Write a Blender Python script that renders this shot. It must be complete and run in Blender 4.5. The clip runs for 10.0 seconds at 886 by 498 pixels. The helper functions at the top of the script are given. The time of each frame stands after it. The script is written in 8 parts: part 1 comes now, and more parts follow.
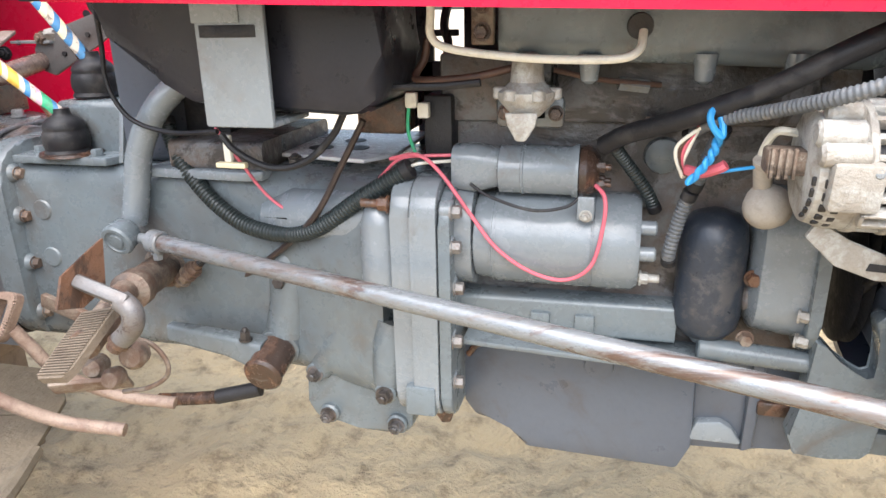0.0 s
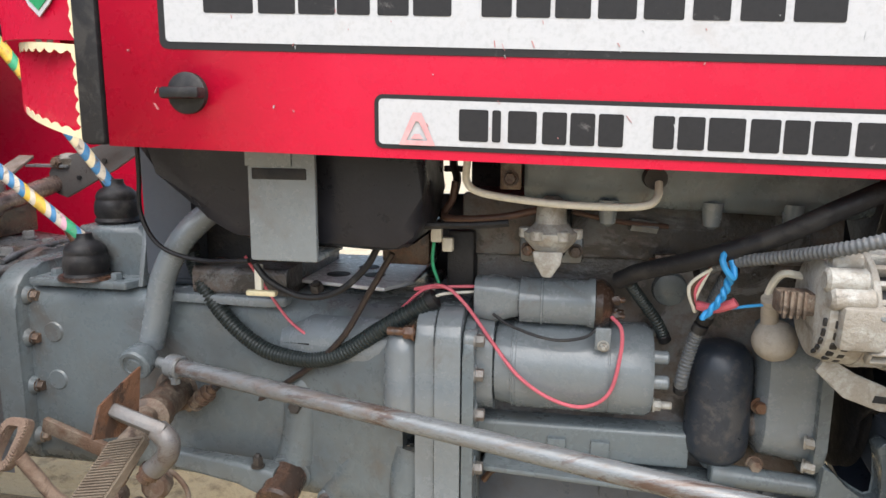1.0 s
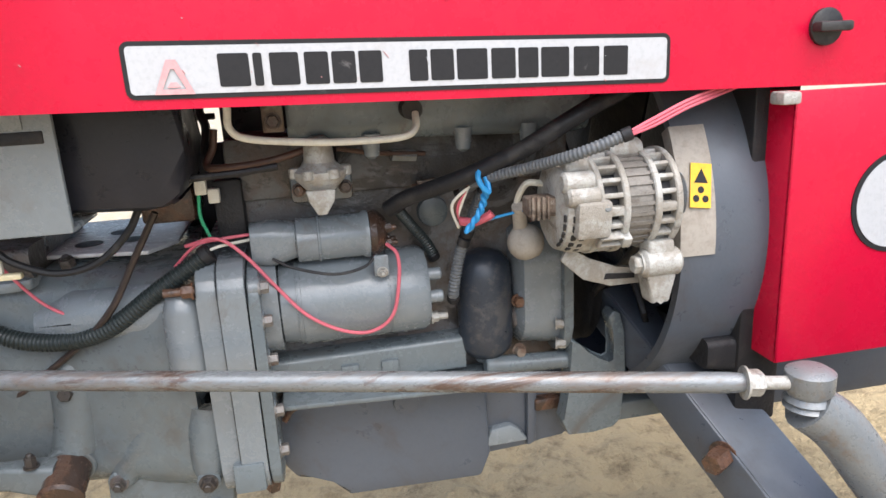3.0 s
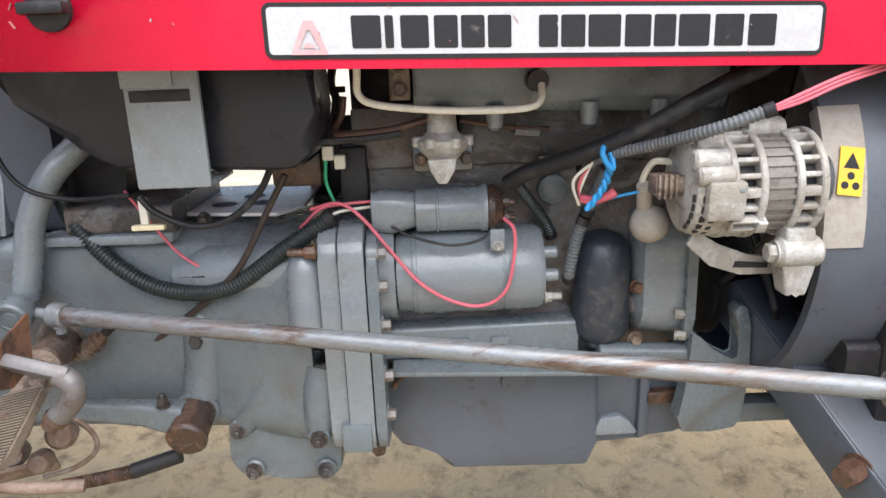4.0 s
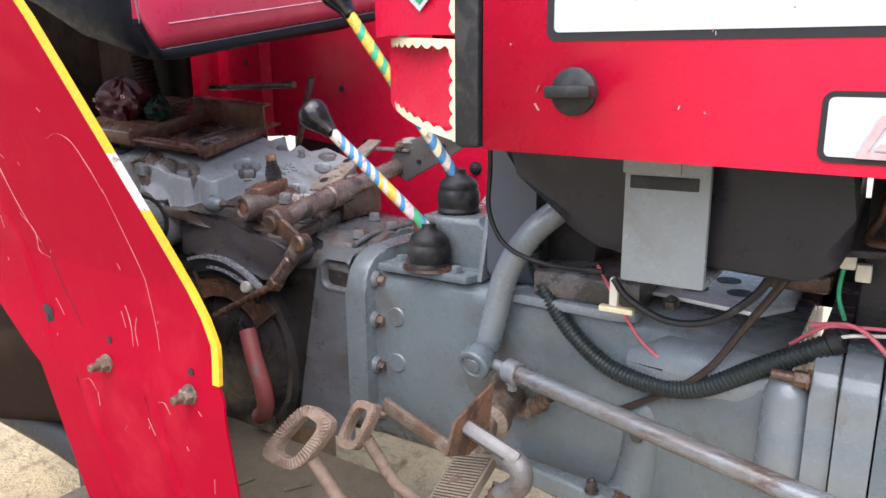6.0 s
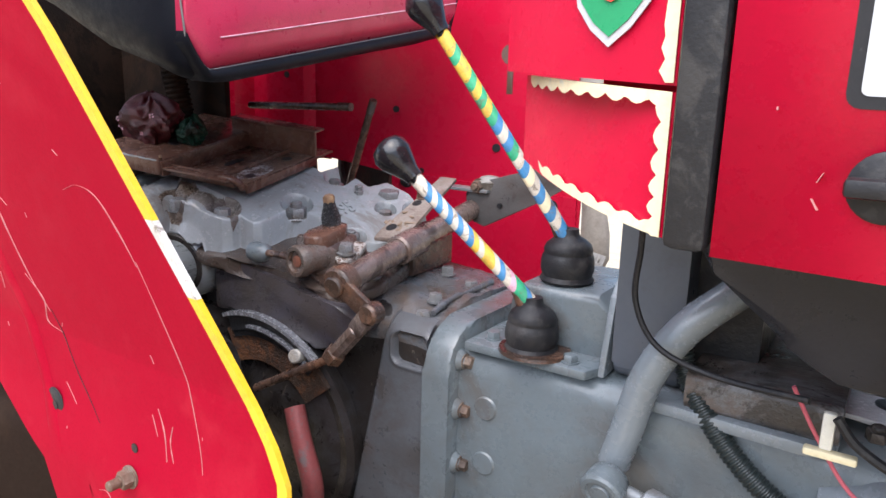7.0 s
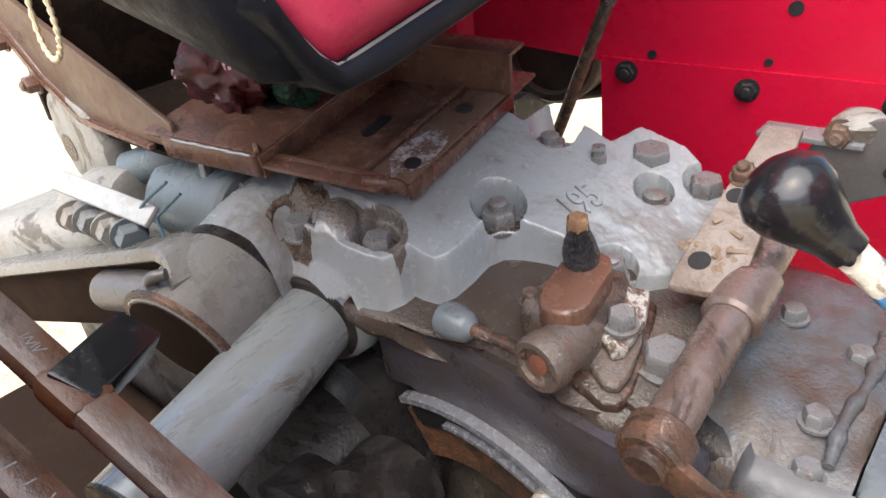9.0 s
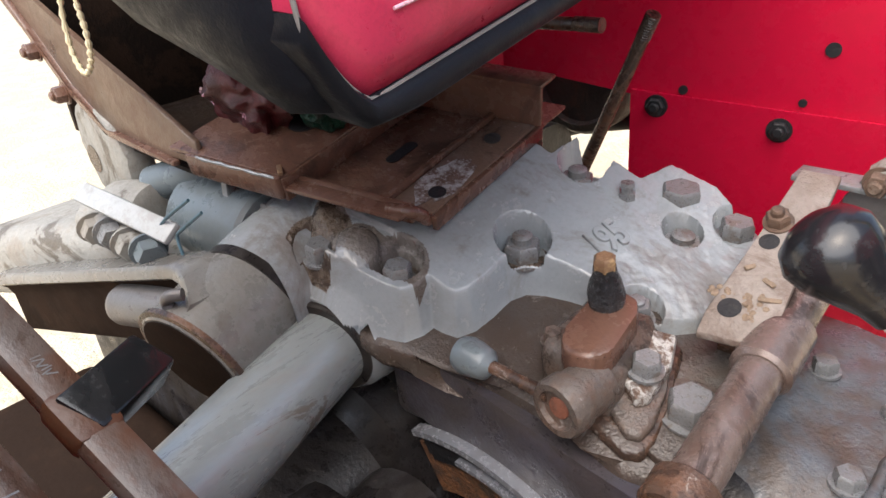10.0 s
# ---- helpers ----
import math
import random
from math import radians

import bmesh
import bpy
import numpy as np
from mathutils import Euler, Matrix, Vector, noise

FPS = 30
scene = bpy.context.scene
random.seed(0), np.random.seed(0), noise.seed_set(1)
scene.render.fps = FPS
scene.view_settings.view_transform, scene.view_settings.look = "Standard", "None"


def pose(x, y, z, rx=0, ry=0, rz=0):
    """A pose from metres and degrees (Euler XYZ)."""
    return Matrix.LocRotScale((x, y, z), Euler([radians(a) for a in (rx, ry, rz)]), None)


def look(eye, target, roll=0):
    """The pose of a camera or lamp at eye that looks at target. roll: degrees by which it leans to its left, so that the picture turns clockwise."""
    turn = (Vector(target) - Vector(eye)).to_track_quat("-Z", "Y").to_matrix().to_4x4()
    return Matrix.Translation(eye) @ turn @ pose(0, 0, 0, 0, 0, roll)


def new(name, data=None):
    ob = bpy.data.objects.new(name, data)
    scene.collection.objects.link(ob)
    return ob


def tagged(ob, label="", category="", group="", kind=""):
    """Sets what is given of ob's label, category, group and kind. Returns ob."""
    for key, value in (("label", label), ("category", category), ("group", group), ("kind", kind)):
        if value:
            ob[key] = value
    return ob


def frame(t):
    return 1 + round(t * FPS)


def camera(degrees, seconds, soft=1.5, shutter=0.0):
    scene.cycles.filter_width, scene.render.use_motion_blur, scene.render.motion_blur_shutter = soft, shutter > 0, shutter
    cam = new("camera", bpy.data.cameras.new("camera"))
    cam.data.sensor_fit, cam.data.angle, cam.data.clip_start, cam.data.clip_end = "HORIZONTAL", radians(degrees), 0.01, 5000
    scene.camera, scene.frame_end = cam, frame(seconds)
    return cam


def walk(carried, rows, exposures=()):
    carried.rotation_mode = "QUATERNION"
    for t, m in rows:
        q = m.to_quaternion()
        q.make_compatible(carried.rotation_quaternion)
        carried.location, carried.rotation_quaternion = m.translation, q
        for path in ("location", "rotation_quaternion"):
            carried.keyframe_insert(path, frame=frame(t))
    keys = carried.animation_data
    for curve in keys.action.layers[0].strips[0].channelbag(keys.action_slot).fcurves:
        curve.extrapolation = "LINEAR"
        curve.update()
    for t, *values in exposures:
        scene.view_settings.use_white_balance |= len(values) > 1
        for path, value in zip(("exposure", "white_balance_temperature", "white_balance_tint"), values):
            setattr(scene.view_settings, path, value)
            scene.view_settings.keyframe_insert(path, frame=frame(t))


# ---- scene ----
cam = camera(65.5, 10.0)
PATH = [
    (0, (0.191, -0.572, 0.891), (-0.277, 1.258, 0.233), -1.1),
    (0.5, (0.166, -0.568, 0.911), (-0.288, 1.319, 0.427), -0.8),
    (1, (0.118, -0.625, 0.926), (-0.241, 1.311, 0.574), 0.4),
    (1.5, (0.066, -0.682, 0.949), (-0.207, 1.281, 0.681), 0.3),
    (2, (0.06, -0.717, 0.949), (-0.077, 1.256, 0.653), -1.2),
    (2.5, (0.07, -0.666, 0.935), (0.31, 1.246, 0.4), -2.7),
    (2.7, (0.078, -0.654, 0.935), (0.392, 1.246, 0.397), -3.0),
    (3.25, (0.083, -0.651, 0.917), (0.455, 1.235, 0.378), -3.0),
    (3.8, (0.085, -0.649, 0.903), (0.257, 1.261, 0.335), -1.3),
    (4, (0.08, -0.652, 0.902), (0.11, 1.274, 0.364), -2.2),
    (4.5, (0.034, -0.616, 0.908), (-0.321, 1.291, 0.42), -2.4),
    (5, (0.013, -0.576, 0.92), (-0.667, 1.24, 0.43), -2.0),
    (5.5, (0.01, -0.558, 0.935), (-0.893, 1.162, 0.458), -1.5),
    (6, (-0.013, -0.554, 0.957), (-1.097, 1.066, 0.51), -0.5),
    (6.2, (-0.032, -0.549, 0.967), (-1.161, 1.048, 0.551), 0.9),
    (6.75, (-0.157, -0.486, 0.992), (-1.284, 1.11, 0.575), 1.5),
    (7.3, (-0.336, -0.391, 1.011), (-1.347, 1.257, 0.501), 1.1),
    (7.5, (-0.396, -0.354, 1.023), (-1.366, 1.299, 0.451), 0.8),
    (8, (-0.551, -0.254, 1.064), (-1.653, 1.236, 0.311), -2.9),
    (8.5, (-0.656, -0.17, 1.1), (-1.889, 1.145, 0.233), -5.3),
    (9, (-0.683, -0.113, 1.093), (-1.909, 1.123, 0.108), -7.6),
    (9.5, (-0.688, -0.111, 1.096), (-1.953, 1.098, 0.127), -7.2),
    (10, (-0.697, -0.105, 1.097), (-1.97, 1.124, 0.165), -5.5),
]
EXPOSURES = [(0.0, 1.4, 6300, 10), (0.5, 0.95, 6300, 11), (1.0, 0.62, 6450, 8), (1.5, 0.1, 6650, 3), (2.0, 0.14, 6650, 3), (2.5, 0.6, 6300, 10), (4.0, 0.8, 6250, 10), (5.5, 0.85, 6150, 11), (7.5, 0.98, 6050, 12), (8.0, 0.88, 6200, 11), (9.0, 1.2, 6600, 10), (9.5, 1.3, 6600, 9), (10.0, 1.05, 6600, 10)]
walk(cam, [(t, look(eye, target, roll)) for t, eye, target, roll in PATH], EXPOSURES)

# ---- light ----
world = bpy.data.worlds.new("sky")
scene.world = world
world.use_nodes = True
wn = world.node_tree
sky = wn.nodes.new("ShaderNodeTexSky")
sky.sky_type, sky.sun_disc = "NISHITA", False
sky.sun_elevation, sky.sun_rotation = radians(61), radians(167)
sky.air_density, sky.dust_density = 1.0, 4.0
wn.links.new(sky.outputs[0], wn.nodes["Background"].inputs[0])
wn.nodes["Background"].inputs[1].default_value = 0.15
sun = new("sun", bpy.data.lights.new("sun", "SUN"))
sun.data.energy, sun.data.angle, sun.data.color = 3.0, radians(90), (1, 0.99, 0.98)
sun.matrix_world = look((0.9, -4.0, 7.8), (0, 0, 0.5))


# ---- materials ----
def aged(name, base, stain=None, rough=0.5, metal=0.0, size=14.0, amount=0.5, cut=0.55, bump=0.15, fine=180.0,
         wear=None, wear_cut=0.66, gloss_var=0.15, speck=0.025, grime=None, grime_cut=0.56, grime_amount=0.8, stretch=(1, 1, 1), spec=0.5, soft=1.0, depth=0.004):
    """Paint or metal with stains, grime, a second colour showing through, and fine relief; sizes in cycles per metre."""
    m = bpy.data.materials.new(name)
    m.use_nodes = True
    nt = m.node_tree
    n, link = nt.nodes, nt.links.new
    p = n["Principled BSDF"]
    co = n.new("ShaderNodeTexCoord")
    mp = n.new("ShaderNodeMapping")
    mp.inputs["Scale"].default_value = stretch
    link(co.outputs["Object"], mp.inputs["Vector"])

    def tex(scale, detail=5.0, rough_=0.6, dist=0.0):
        t = n.new("ShaderNodeTexNoise")
        t.inputs["Scale"].default_value, t.inputs["Detail"].default_value = scale, detail
        t.inputs["Roughness"].default_value, t.inputs["Distortion"].default_value = rough_, dist
        link(mp.outputs[0], t.inputs["Vector"])
        return t

    def ramp(src, lo, hi):
        r = n.new("ShaderNodeMapRange")
        r.interpolation_type = "SMOOTHSTEP"
        r.inputs["From Min"].default_value, r.inputs["From Max"].default_value = lo, hi
        link(src, r.inputs["Value"])
        return r.outputs[0]

    def mix(a, b, f):
        x = n.new("ShaderNodeMix")
        x.data_type = "RGBA"
        for sock, v in ((x.inputs[6], a), (x.inputs[7], b)):
            if isinstance(v, tuple):
                sock.default_value = (*v, 1)
            else:
                link(v, sock)
        if isinstance(f, float):
            x.inputs[0].default_value = f
        else:
            link(f, x.inputs[0])
        return x.outputs[2]

    def math_(op, a, b):
        x = n.new("ShaderNodeMath")
        x.operation = op
        link(a, x.inputs[0])
        if isinstance(b, (int, float)):
            x.inputs[1].default_value = b
        else:
            link(b, x.inputs[1])
        return x.outputs[0]

    big, mid, small = tex(size, 6, 0.65, 0.4), tex(size * 4.7, 6, 0.7), tex(fine, 3, 0.6)
    dark = tuple(c * (1 - speck * 5) for c in base)
    col = mix(base, dark, ramp(small.outputs[0], 0.42, 0.72))
    if stain:
        col = mix(col, stain, math_("MULTIPLY", ramp(big.outputs[0], cut - 0.03 * soft, cut + 0.09 * soft), amount))
        col = mix(col, stain, math_("MULTIPLY", ramp(mid.outputs[0], cut, cut + 0.08 * soft), amount * 0.6))
    if wear:
        w = tex(size * 2.3, 9, 0.75, 0.8)
        col = mix(col, wear, ramp(w.outputs[0], wear_cut - 0.03, wear_cut + 0.015))
    rr = n.new("ShaderNodeMapRange")
    rr.inputs["To Min"].default_value, rr.inputs["To Max"].default_value = max(rough - gloss_var, 0.05), min(rough + gloss_var, 1)
    rr.inputs["From Min"].default_value, rr.inputs["From Max"].default_value = 0.3, 0.7
    link(mid.outputs[0], rr.inputs["Value"])
    gloss = rr.outputs[0]
    if grime:
        g = tex(size * 0.7, 10, 0.72, 1.2)
        f = math_("MULTIPLY", ramp(g.outputs[0], grime_cut - 0.03 * soft, grime_cut + 0.03 * soft), grime_amount)
        col = mix(col, grime, f)
        gloss = math_("SUBTRACT", gloss, math_("MULTIPLY", f, 0.15))
    link(col, p.inputs["Base Color"])
    link(gloss, p.inputs["Roughness"])
    p.inputs["Metallic"].default_value = metal
    p.inputs["Specular IOR Level"].default_value = spec
    if bump:
        b = n.new("ShaderNodeBump")
        b.inputs["Strength"].default_value, b.inputs["Distance"].default_value = bump, depth
        link(math_("ADD", small.outputs[0], mid.outputs[0]), b.inputs["Height"])
        link(b.outputs[0], p.inputs["Normal"])
    return m


RUST, OIL = (0.13, 0.055, 0.03), (0.022, 0.019, 0.017)
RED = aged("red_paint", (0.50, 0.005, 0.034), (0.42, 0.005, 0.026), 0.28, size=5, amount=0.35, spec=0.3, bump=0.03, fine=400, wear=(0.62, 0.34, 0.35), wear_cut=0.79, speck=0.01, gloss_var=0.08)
# Scuffed red, darkened as a shaded copy for the near mudguard.
RED_DIM = aged("scuffed_red_dimmed", (0.29, 0.003, 0.018), (0.40, 0.030, 0.045), 0.6, size=6, amount=0.35, soft=2, spec=0.03, bump=0.05, fine=300, wear=(0.50, 0.26, 0.27), wear_cut=0.755, speck=0.015, gloss_var=0.1)
SCRATCH = aged("scratched_primer", (0.46, 0.20, 0.20), (0.40, 0.09, 0.10), 0.6, size=60, amount=0.6, bump=0.05)
MUD = aged("dried_mud", (0.12, 0.098, 0.068), (0.08, 0.064, 0.045), 0.8, size=9, amount=0.7, cut=0.5, bump=0.5, fine=160, grime=(0.05, 0.042, 0.034), grime_cut=0.60, soft=2.5)
TANK = aged("black_tank_paint", (0.019, 0.020, 0.026), (0.036, 0.034, 0.040), 0.34, size=7, amount=0.6, bump=0.08, fine=200, soft=2, spec=0.3)
MIRROR = aged("silver_plate", (0.72, 0.73, 0.74), (0.40, 0.39, 0.38), 0.2, 0.25, size=22, amount=0.6, cut=0.56, bump=0.3, fine=90, depth=0.01)
SHAFT = aged("worn_pinkish_steel", (0.20, 0.155, 0.138), (0.10, 0.06, 0.045), 0.28, 0.35, size=20, amount=0.75, cut=0.50, bump=0.12, fine=300, grime=(0.05, 0.036, 0.03), grime_cut=0.58, soft=1.6)
STRAP = aged("pale_strap", (0.36, 0.375, 0.38), (0.24, 0.225, 0.20), 0.45, size=30, amount=0.5, bump=0.1)
WIRE_B = aged("blue_grey_wire", (0.05, 0.11, 0.15), (0.03, 0.05, 0.06), 0.4, size=60, amount=0.5, bump=0.02)
GREY = aged("grey_engine_paint", (0.128, 0.155, 0.170), (0.085, 0.080, 0.072), 0.30, size=6, amount=0.55, cut=0.50, bump=0.07, fine=150, grime=(0.085, 0.062, 0.045), grime_cut=0.60, grime_amount=0.6, wear=(0.30, 0.31, 0.31), wear_cut=0.77, soft=3.2, speck=0.01)
GREY_L = aged("grey_paint_clean", (0.18, 0.205, 0.222), (0.145, 0.150, 0.150), 0.24, spec=0.6, size=8, amount=0.5, cut=0.54, bump=0.10, fine=160, grime=(0.10, 0.078, 0.06), grime_cut=0.64, grime_amount=0.5, wear=(0.36, 0.36, 0.36), wear_cut=0.76, soft=2.6, speck=0.01)
GREY_D = aged("grey_paint_grimy", (0.125, 0.127, 0.132), (0.085, 0.06, 0.045), 0.45, size=11, amount=0.7, cut=0.48, bump=0.3, fine=220, grime=OIL, grime_cut=0.52, wear=(0.17, 0.16, 0.15), wear_cut=0.66)
SUMP = aged("blue_grey_paint", (0.078, 0.091, 0.112), (0.065, 0.062, 0.062), 0.38, size=6, amount=0.6, bump=0.05, fine=150, speck=0.01, grime=(0.06, 0.05, 0.045), grime_cut=0.60, grime_amount=0.6, soft=2.5)
OILY = aged("oily_dark_casting", (0.034, 0.032, 0.034), (0.022, 0.018, 0.015), 0.42, spec=0.3, size=12, amount=0.8, cut=0.45, bump=0.15, fine=240, grime=(0.012, 0.010, 0.010), grime_cut=0.52, wear=(0.10, 0.085, 0.07), wear_cut=0.64, gloss_var=0.2)
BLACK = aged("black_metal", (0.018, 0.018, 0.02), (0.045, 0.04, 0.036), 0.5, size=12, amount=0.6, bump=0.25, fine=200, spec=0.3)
RUBBER = aged("black_rubber", (0.016, 0.016, 0.018), (0.08, 0.075, 0.07), 0.5, size=20, amount=0.35, bump=0.12, fine=300, spec=0.3)
RUSTY = aged("rusty_steel", (0.072, 0.044, 0.032), (0.13, 0.062, 0.034), 0.30, size=13, amount=0.75, cut=0.50, bump=0.26, fine=320, grime=(0.032, 0.022, 0.018), grime_cut=0.53, wear=(0.27, 0.23, 0.20), wear_cut=0.64, gloss_var=0.22)
RUST_RED = aged("red_rust", (0.20, 0.07, 0.04), (0.09, 0.045, 0.03), 0.7, size=60, amount=0.7, bump=0.4, fine=500)
DIRTY = aged("dusty_steel", (0.20, 0.16, 0.125), (0.11, 0.062, 0.04), 0.62, size=18, amount=0.8, cut=0.47, bump=0.45, fine=300, grime=(0.05, 0.036, 0.028), grime_cut=0.55, wear=(0.33, 0.30, 0.26), wear_cut=0.66)
LEDGE = aged("greasy_grey_ledge", (0.115, 0.105, 0.10), (0.085, 0.055, 0.038), 0.30, size=16, amount=0.8, cut=0.46, bump=0.35, fine=300, grime=(0.045, 0.032, 0.025), grime_cut=0.50, soft=2.4)
BRACKET = aged("wet_brown_steel", (0.12, 0.062, 0.044), (0.16, 0.088, 0.060), 0.25, size=11, amount=0.6, cut=0.52, bump=0.18, fine=320, grime=(0.04, 0.023, 0.018), grime_cut=0.57, soft=2.5, wear=(0.30, 0.25, 0.22), wear_cut=0.74, gloss_var=0.15)
RAIL = aged("pale_rusted_rail", (0.125, 0.082, 0.055), (0.10, 0.048, 0.028), 0.42, size=12, amount=0.8, cut=0.5, bump=0.2, fine=300, grime=(0.07, 0.045, 0.033), grime_cut=0.58, soft=2.5)
STEEL = aged("worn_grey_bar", (0.20, 0.215, 0.225), (0.17, 0.13, 0.10), 0.34, 0.25, size=22, amount=0.6, cut=0.55, bump=0.12, fine=300)
ROD = aged("rust_streaked_rod", (0.19, 0.205, 0.215), (0.13, 0.075, 0.045), 0.32, 0.25, size=26, amount=0.75, cut=0.53, bump=0.10, fine=300, grime=(0.085, 0.042, 0.025), grime_cut=0.57, grime_amount=0.8, stretch=(0.22, 1.2, 1.2), soft=2)
TUBE = aged("streaked_steel_tube", (0.30, 0.325, 0.33), (0.24, 0.16, 0.10), 0.30, 0.35, size=10, amount=0.2, cut=0.56, bump=0.04, fine=300, grime=(0.14, 0.085, 0.05), grime_cut=0.57, grime_amount=0.6, stretch=(1.6, 0.22, 1.6), gloss_var=0.1)
RIM = aged("bright_oily_steel", (0.30, 0.31, 0.34), (0.20, 0.19, 0.19), 0.25, 0.5, size=22, amount=0.4, cut=0.55, bump=0.08, fine=300)
ALU = aged("cast_aluminium", (0.40, 0.395, 0.37), (0.25, 0.22, 0.18), 0.5, 0.15, size=30, amount=0.65, cut=0.50, bump=0.35, fine=350, grime=(0.10, 0.085, 0.07), grime_cut=0.60, grime_amount=0.6)
COVER = aged("silver_grey_casting", (0.265, 0.288, 0.305), (0.19, 0.19, 0.185), 0.20, spec=0.6, size=9, amount=0.5, cut=0.52, bump=0.10, fine=260, grime=(0.12, 0.09, 0.07), grime_cut=0.57, grime_amount=0.6, wear=(0.46, 0.46, 0.46), wear_cut=0.77, soft=2.6, speck=0.012)
WET_BROWN = aged("wet_brown_strip", (0.135, 0.085, 0.062), (0.20, 0.16, 0.14), 0.16, size=30, amount=0.5, bump=0.22, fine=320, grime=(0.07, 0.04, 0.03), grime_cut=0.58, soft=2)
# Wet brown with pale specks that paint its white sparkle.
WET = aged("scuffed_steel_sparkle", (0.16, 0.105, 0.085), (0.50, 0.50, 0.50), 0.14, 0.2, size=70, amount=0.9, cut=0.50, bump=0.5, fine=500, soft=1.5)
FLAKE = aged("flaking_white_paint", (0.50, 0.49, 0.47), (0.13, 0.085, 0.06), 0.3, size=130, amount=1.0, cut=0.50, bump=0.5, fine=500, grime=(0.09, 0.055, 0.04), grime_cut=0.52)
GREASE = aged("black_grease", (0.016, 0.016, 0.019), (0.07, 0.075, 0.085), 0.22, size=60, amount=0.5, bump=0.9, fine=260, depth=0.01)
CAST_ARM = aged("satin_grey_arm", (0.185, 0.182, 0.172), (0.13, 0.105, 0.085), 0.30, 0.1, size=9, amount=0.6, cut=0.52, bump=0.10, fine=220, grime=(0.08, 0.055, 0.04), grime_cut=0.62, grime_amount=0.6, soft=2.5)
# Rust and oil brown, darkened for the shade under the arm's flange.
ARM_WEB = aged("oily_shaded_brown", (0.020, 0.013, 0.010), (0.038, 0.023, 0.016), 0.8, spec=0.02, size=10, amount=0.6, bump=0.15, soft=2)
STAY = aged("rust_stained_bar", (0.12, 0.098, 0.085), (0.095, 0.042, 0.022), 0.34, size=16, amount=0.9, cut=0.47, bump=0.12, fine=320, grime=(0.06, 0.035, 0.025), grime_cut=0.58, soft=2, stretch=(0.4, 1, 1))
GLOSS_BLACK = aged("glossy_black_paint", (0.012, 0.013, 0.014), (0.03, 0.03, 0.03), 0.16, size=20, amount=0.4, bump=0.06)
STRAP_RUST = aged("orange_brown_strap", (0.095, 0.042, 0.021), (0.06, 0.03, 0.02), 0.4, size=20, amount=0.7, bump=0.15, soft=2)
CAKED_PALE = aged("dry_pale_dirt", (0.25, 0.185, 0.13), (0.17, 0.12, 0.085), 0.9, size=60, amount=0.6, bump=0.5, fine=600)
OILED = aged("oil_stained_casting", (0.125, 0.112, 0.102), (0.085, 0.062, 0.048), 0.24, size=24, amount=0.7, cut=0.5, bump=0.3, fine=380, soft=2.5, wear=(0.30, 0.29, 0.28), wear_cut=0.74)
# Oily sludge brown, with the shade of the cover's pockets put into it.
SLUDGE_SHADE = aged("sludge_and_pocket_shade", (0.088, 0.064, 0.047), (0.15, 0.115, 0.085), 0.30, size=35, amount=0.7, cut=0.5, bump=0.45, fine=300, grime=(0.035, 0.025, 0.02), grime_cut=0.54, soft=2)
DUSTED = aged("dust_caked_steel", (0.25, 0.215, 0.19), (0.16, 0.12, 0.095), 0.6, size=16, amount=0.7, cut=0.5, bump=0.4, fine=300, grime=(0.13, 0.09, 0.07), grime_cut=0.60, soft=2)
BOLT = aged("dull_bolt", (0.22, 0.21, 0.20), RUST, 0.42, 0.4, size=60, amount=0.6, bump=0.3, fine=500)
NUT = aged("grey_painted_nut", (0.20, 0.205, 0.21), (0.12, 0.085, 0.06), 0.34, 0.25, size=55, amount=0.6, cut=0.55, bump=0.25, fine=500, wear=(0.38, 0.37, 0.36), wear_cut=0.64)
CAP = aged("ochre_cap", (0.30, 0.20, 0.10), (0.12, 0.06, 0.035), 0.5, size=70, amount=0.7, cut=0.48, bump=0.3, fine=500)
WHITE = aged("white_plate", (0.45, 0.46, 0.48), (0.36, 0.33, 0.32), 0.4, size=12, amount=0.35, cut=0.60, bump=0.04, fine=200, wear=(0.42, 0.24, 0.25), wear_cut=0.72, speck=0.02)
INK = aged("black_print", (0.022, 0.022, 0.024), (0.2, 0.19, 0.19), 0.45, size=40, amount=0.5, cut=0.66, bump=0.03, spec=0.2)
YELLOW = aged("yellow_paint", (0.75, 0.45, 0.02), (0.5, 0.3, 0.05), 0.45, size=20, amount=0.4, bump=0.05)
CREAM = aged("cream_tape", (0.72, 0.64, 0.42), (0.35, 0.5, 0.6), 0.5, size=45, amount=0.35, cut=0.62, bump=0.1)
SAND = aged("dry_sand", (0.58, 0.515, 0.39), (0.46, 0.38, 0.26), 0.95, size=5, amount=0.7, cut=0.45, bump=1.0, fine=60, gloss_var=0.03, depth=0.012)
# Near-black brown that paints the shade under the seat.
SEAT_SHADE = aged("seat_shade_brown", (0.022, 0.016, 0.013), (0.034, 0.021, 0.016), 0.55, size=9, amount=0.7, cut=0.5, bump=0.3, grime=(0.015, 0.012, 0.011), grime_cut=0.52, spec=0.02)
SEAT_BLACK = aged("black_seat_vinyl", (0.008, 0.010, 0.014), (0.020, 0.022, 0.026), 0.5, size=14, amount=0.5, cut=0.58, bump=0.10, fine=500, wear=(0.07, 0.07, 0.07), wear_cut=0.84, spec=0.15)


def taped(name, color):
    """Wound tape, scuffed and soiled by use."""
    return aged(name, color, tuple(c * 0.6 + 0.03 for c in color), 0.5, size=70, amount=0.7, cut=0.50, bump=0.25, fine=420, grime=(0.13, 0.095, 0.065), grime_cut=0.585, grime_amount=0.8, soft=1.6)


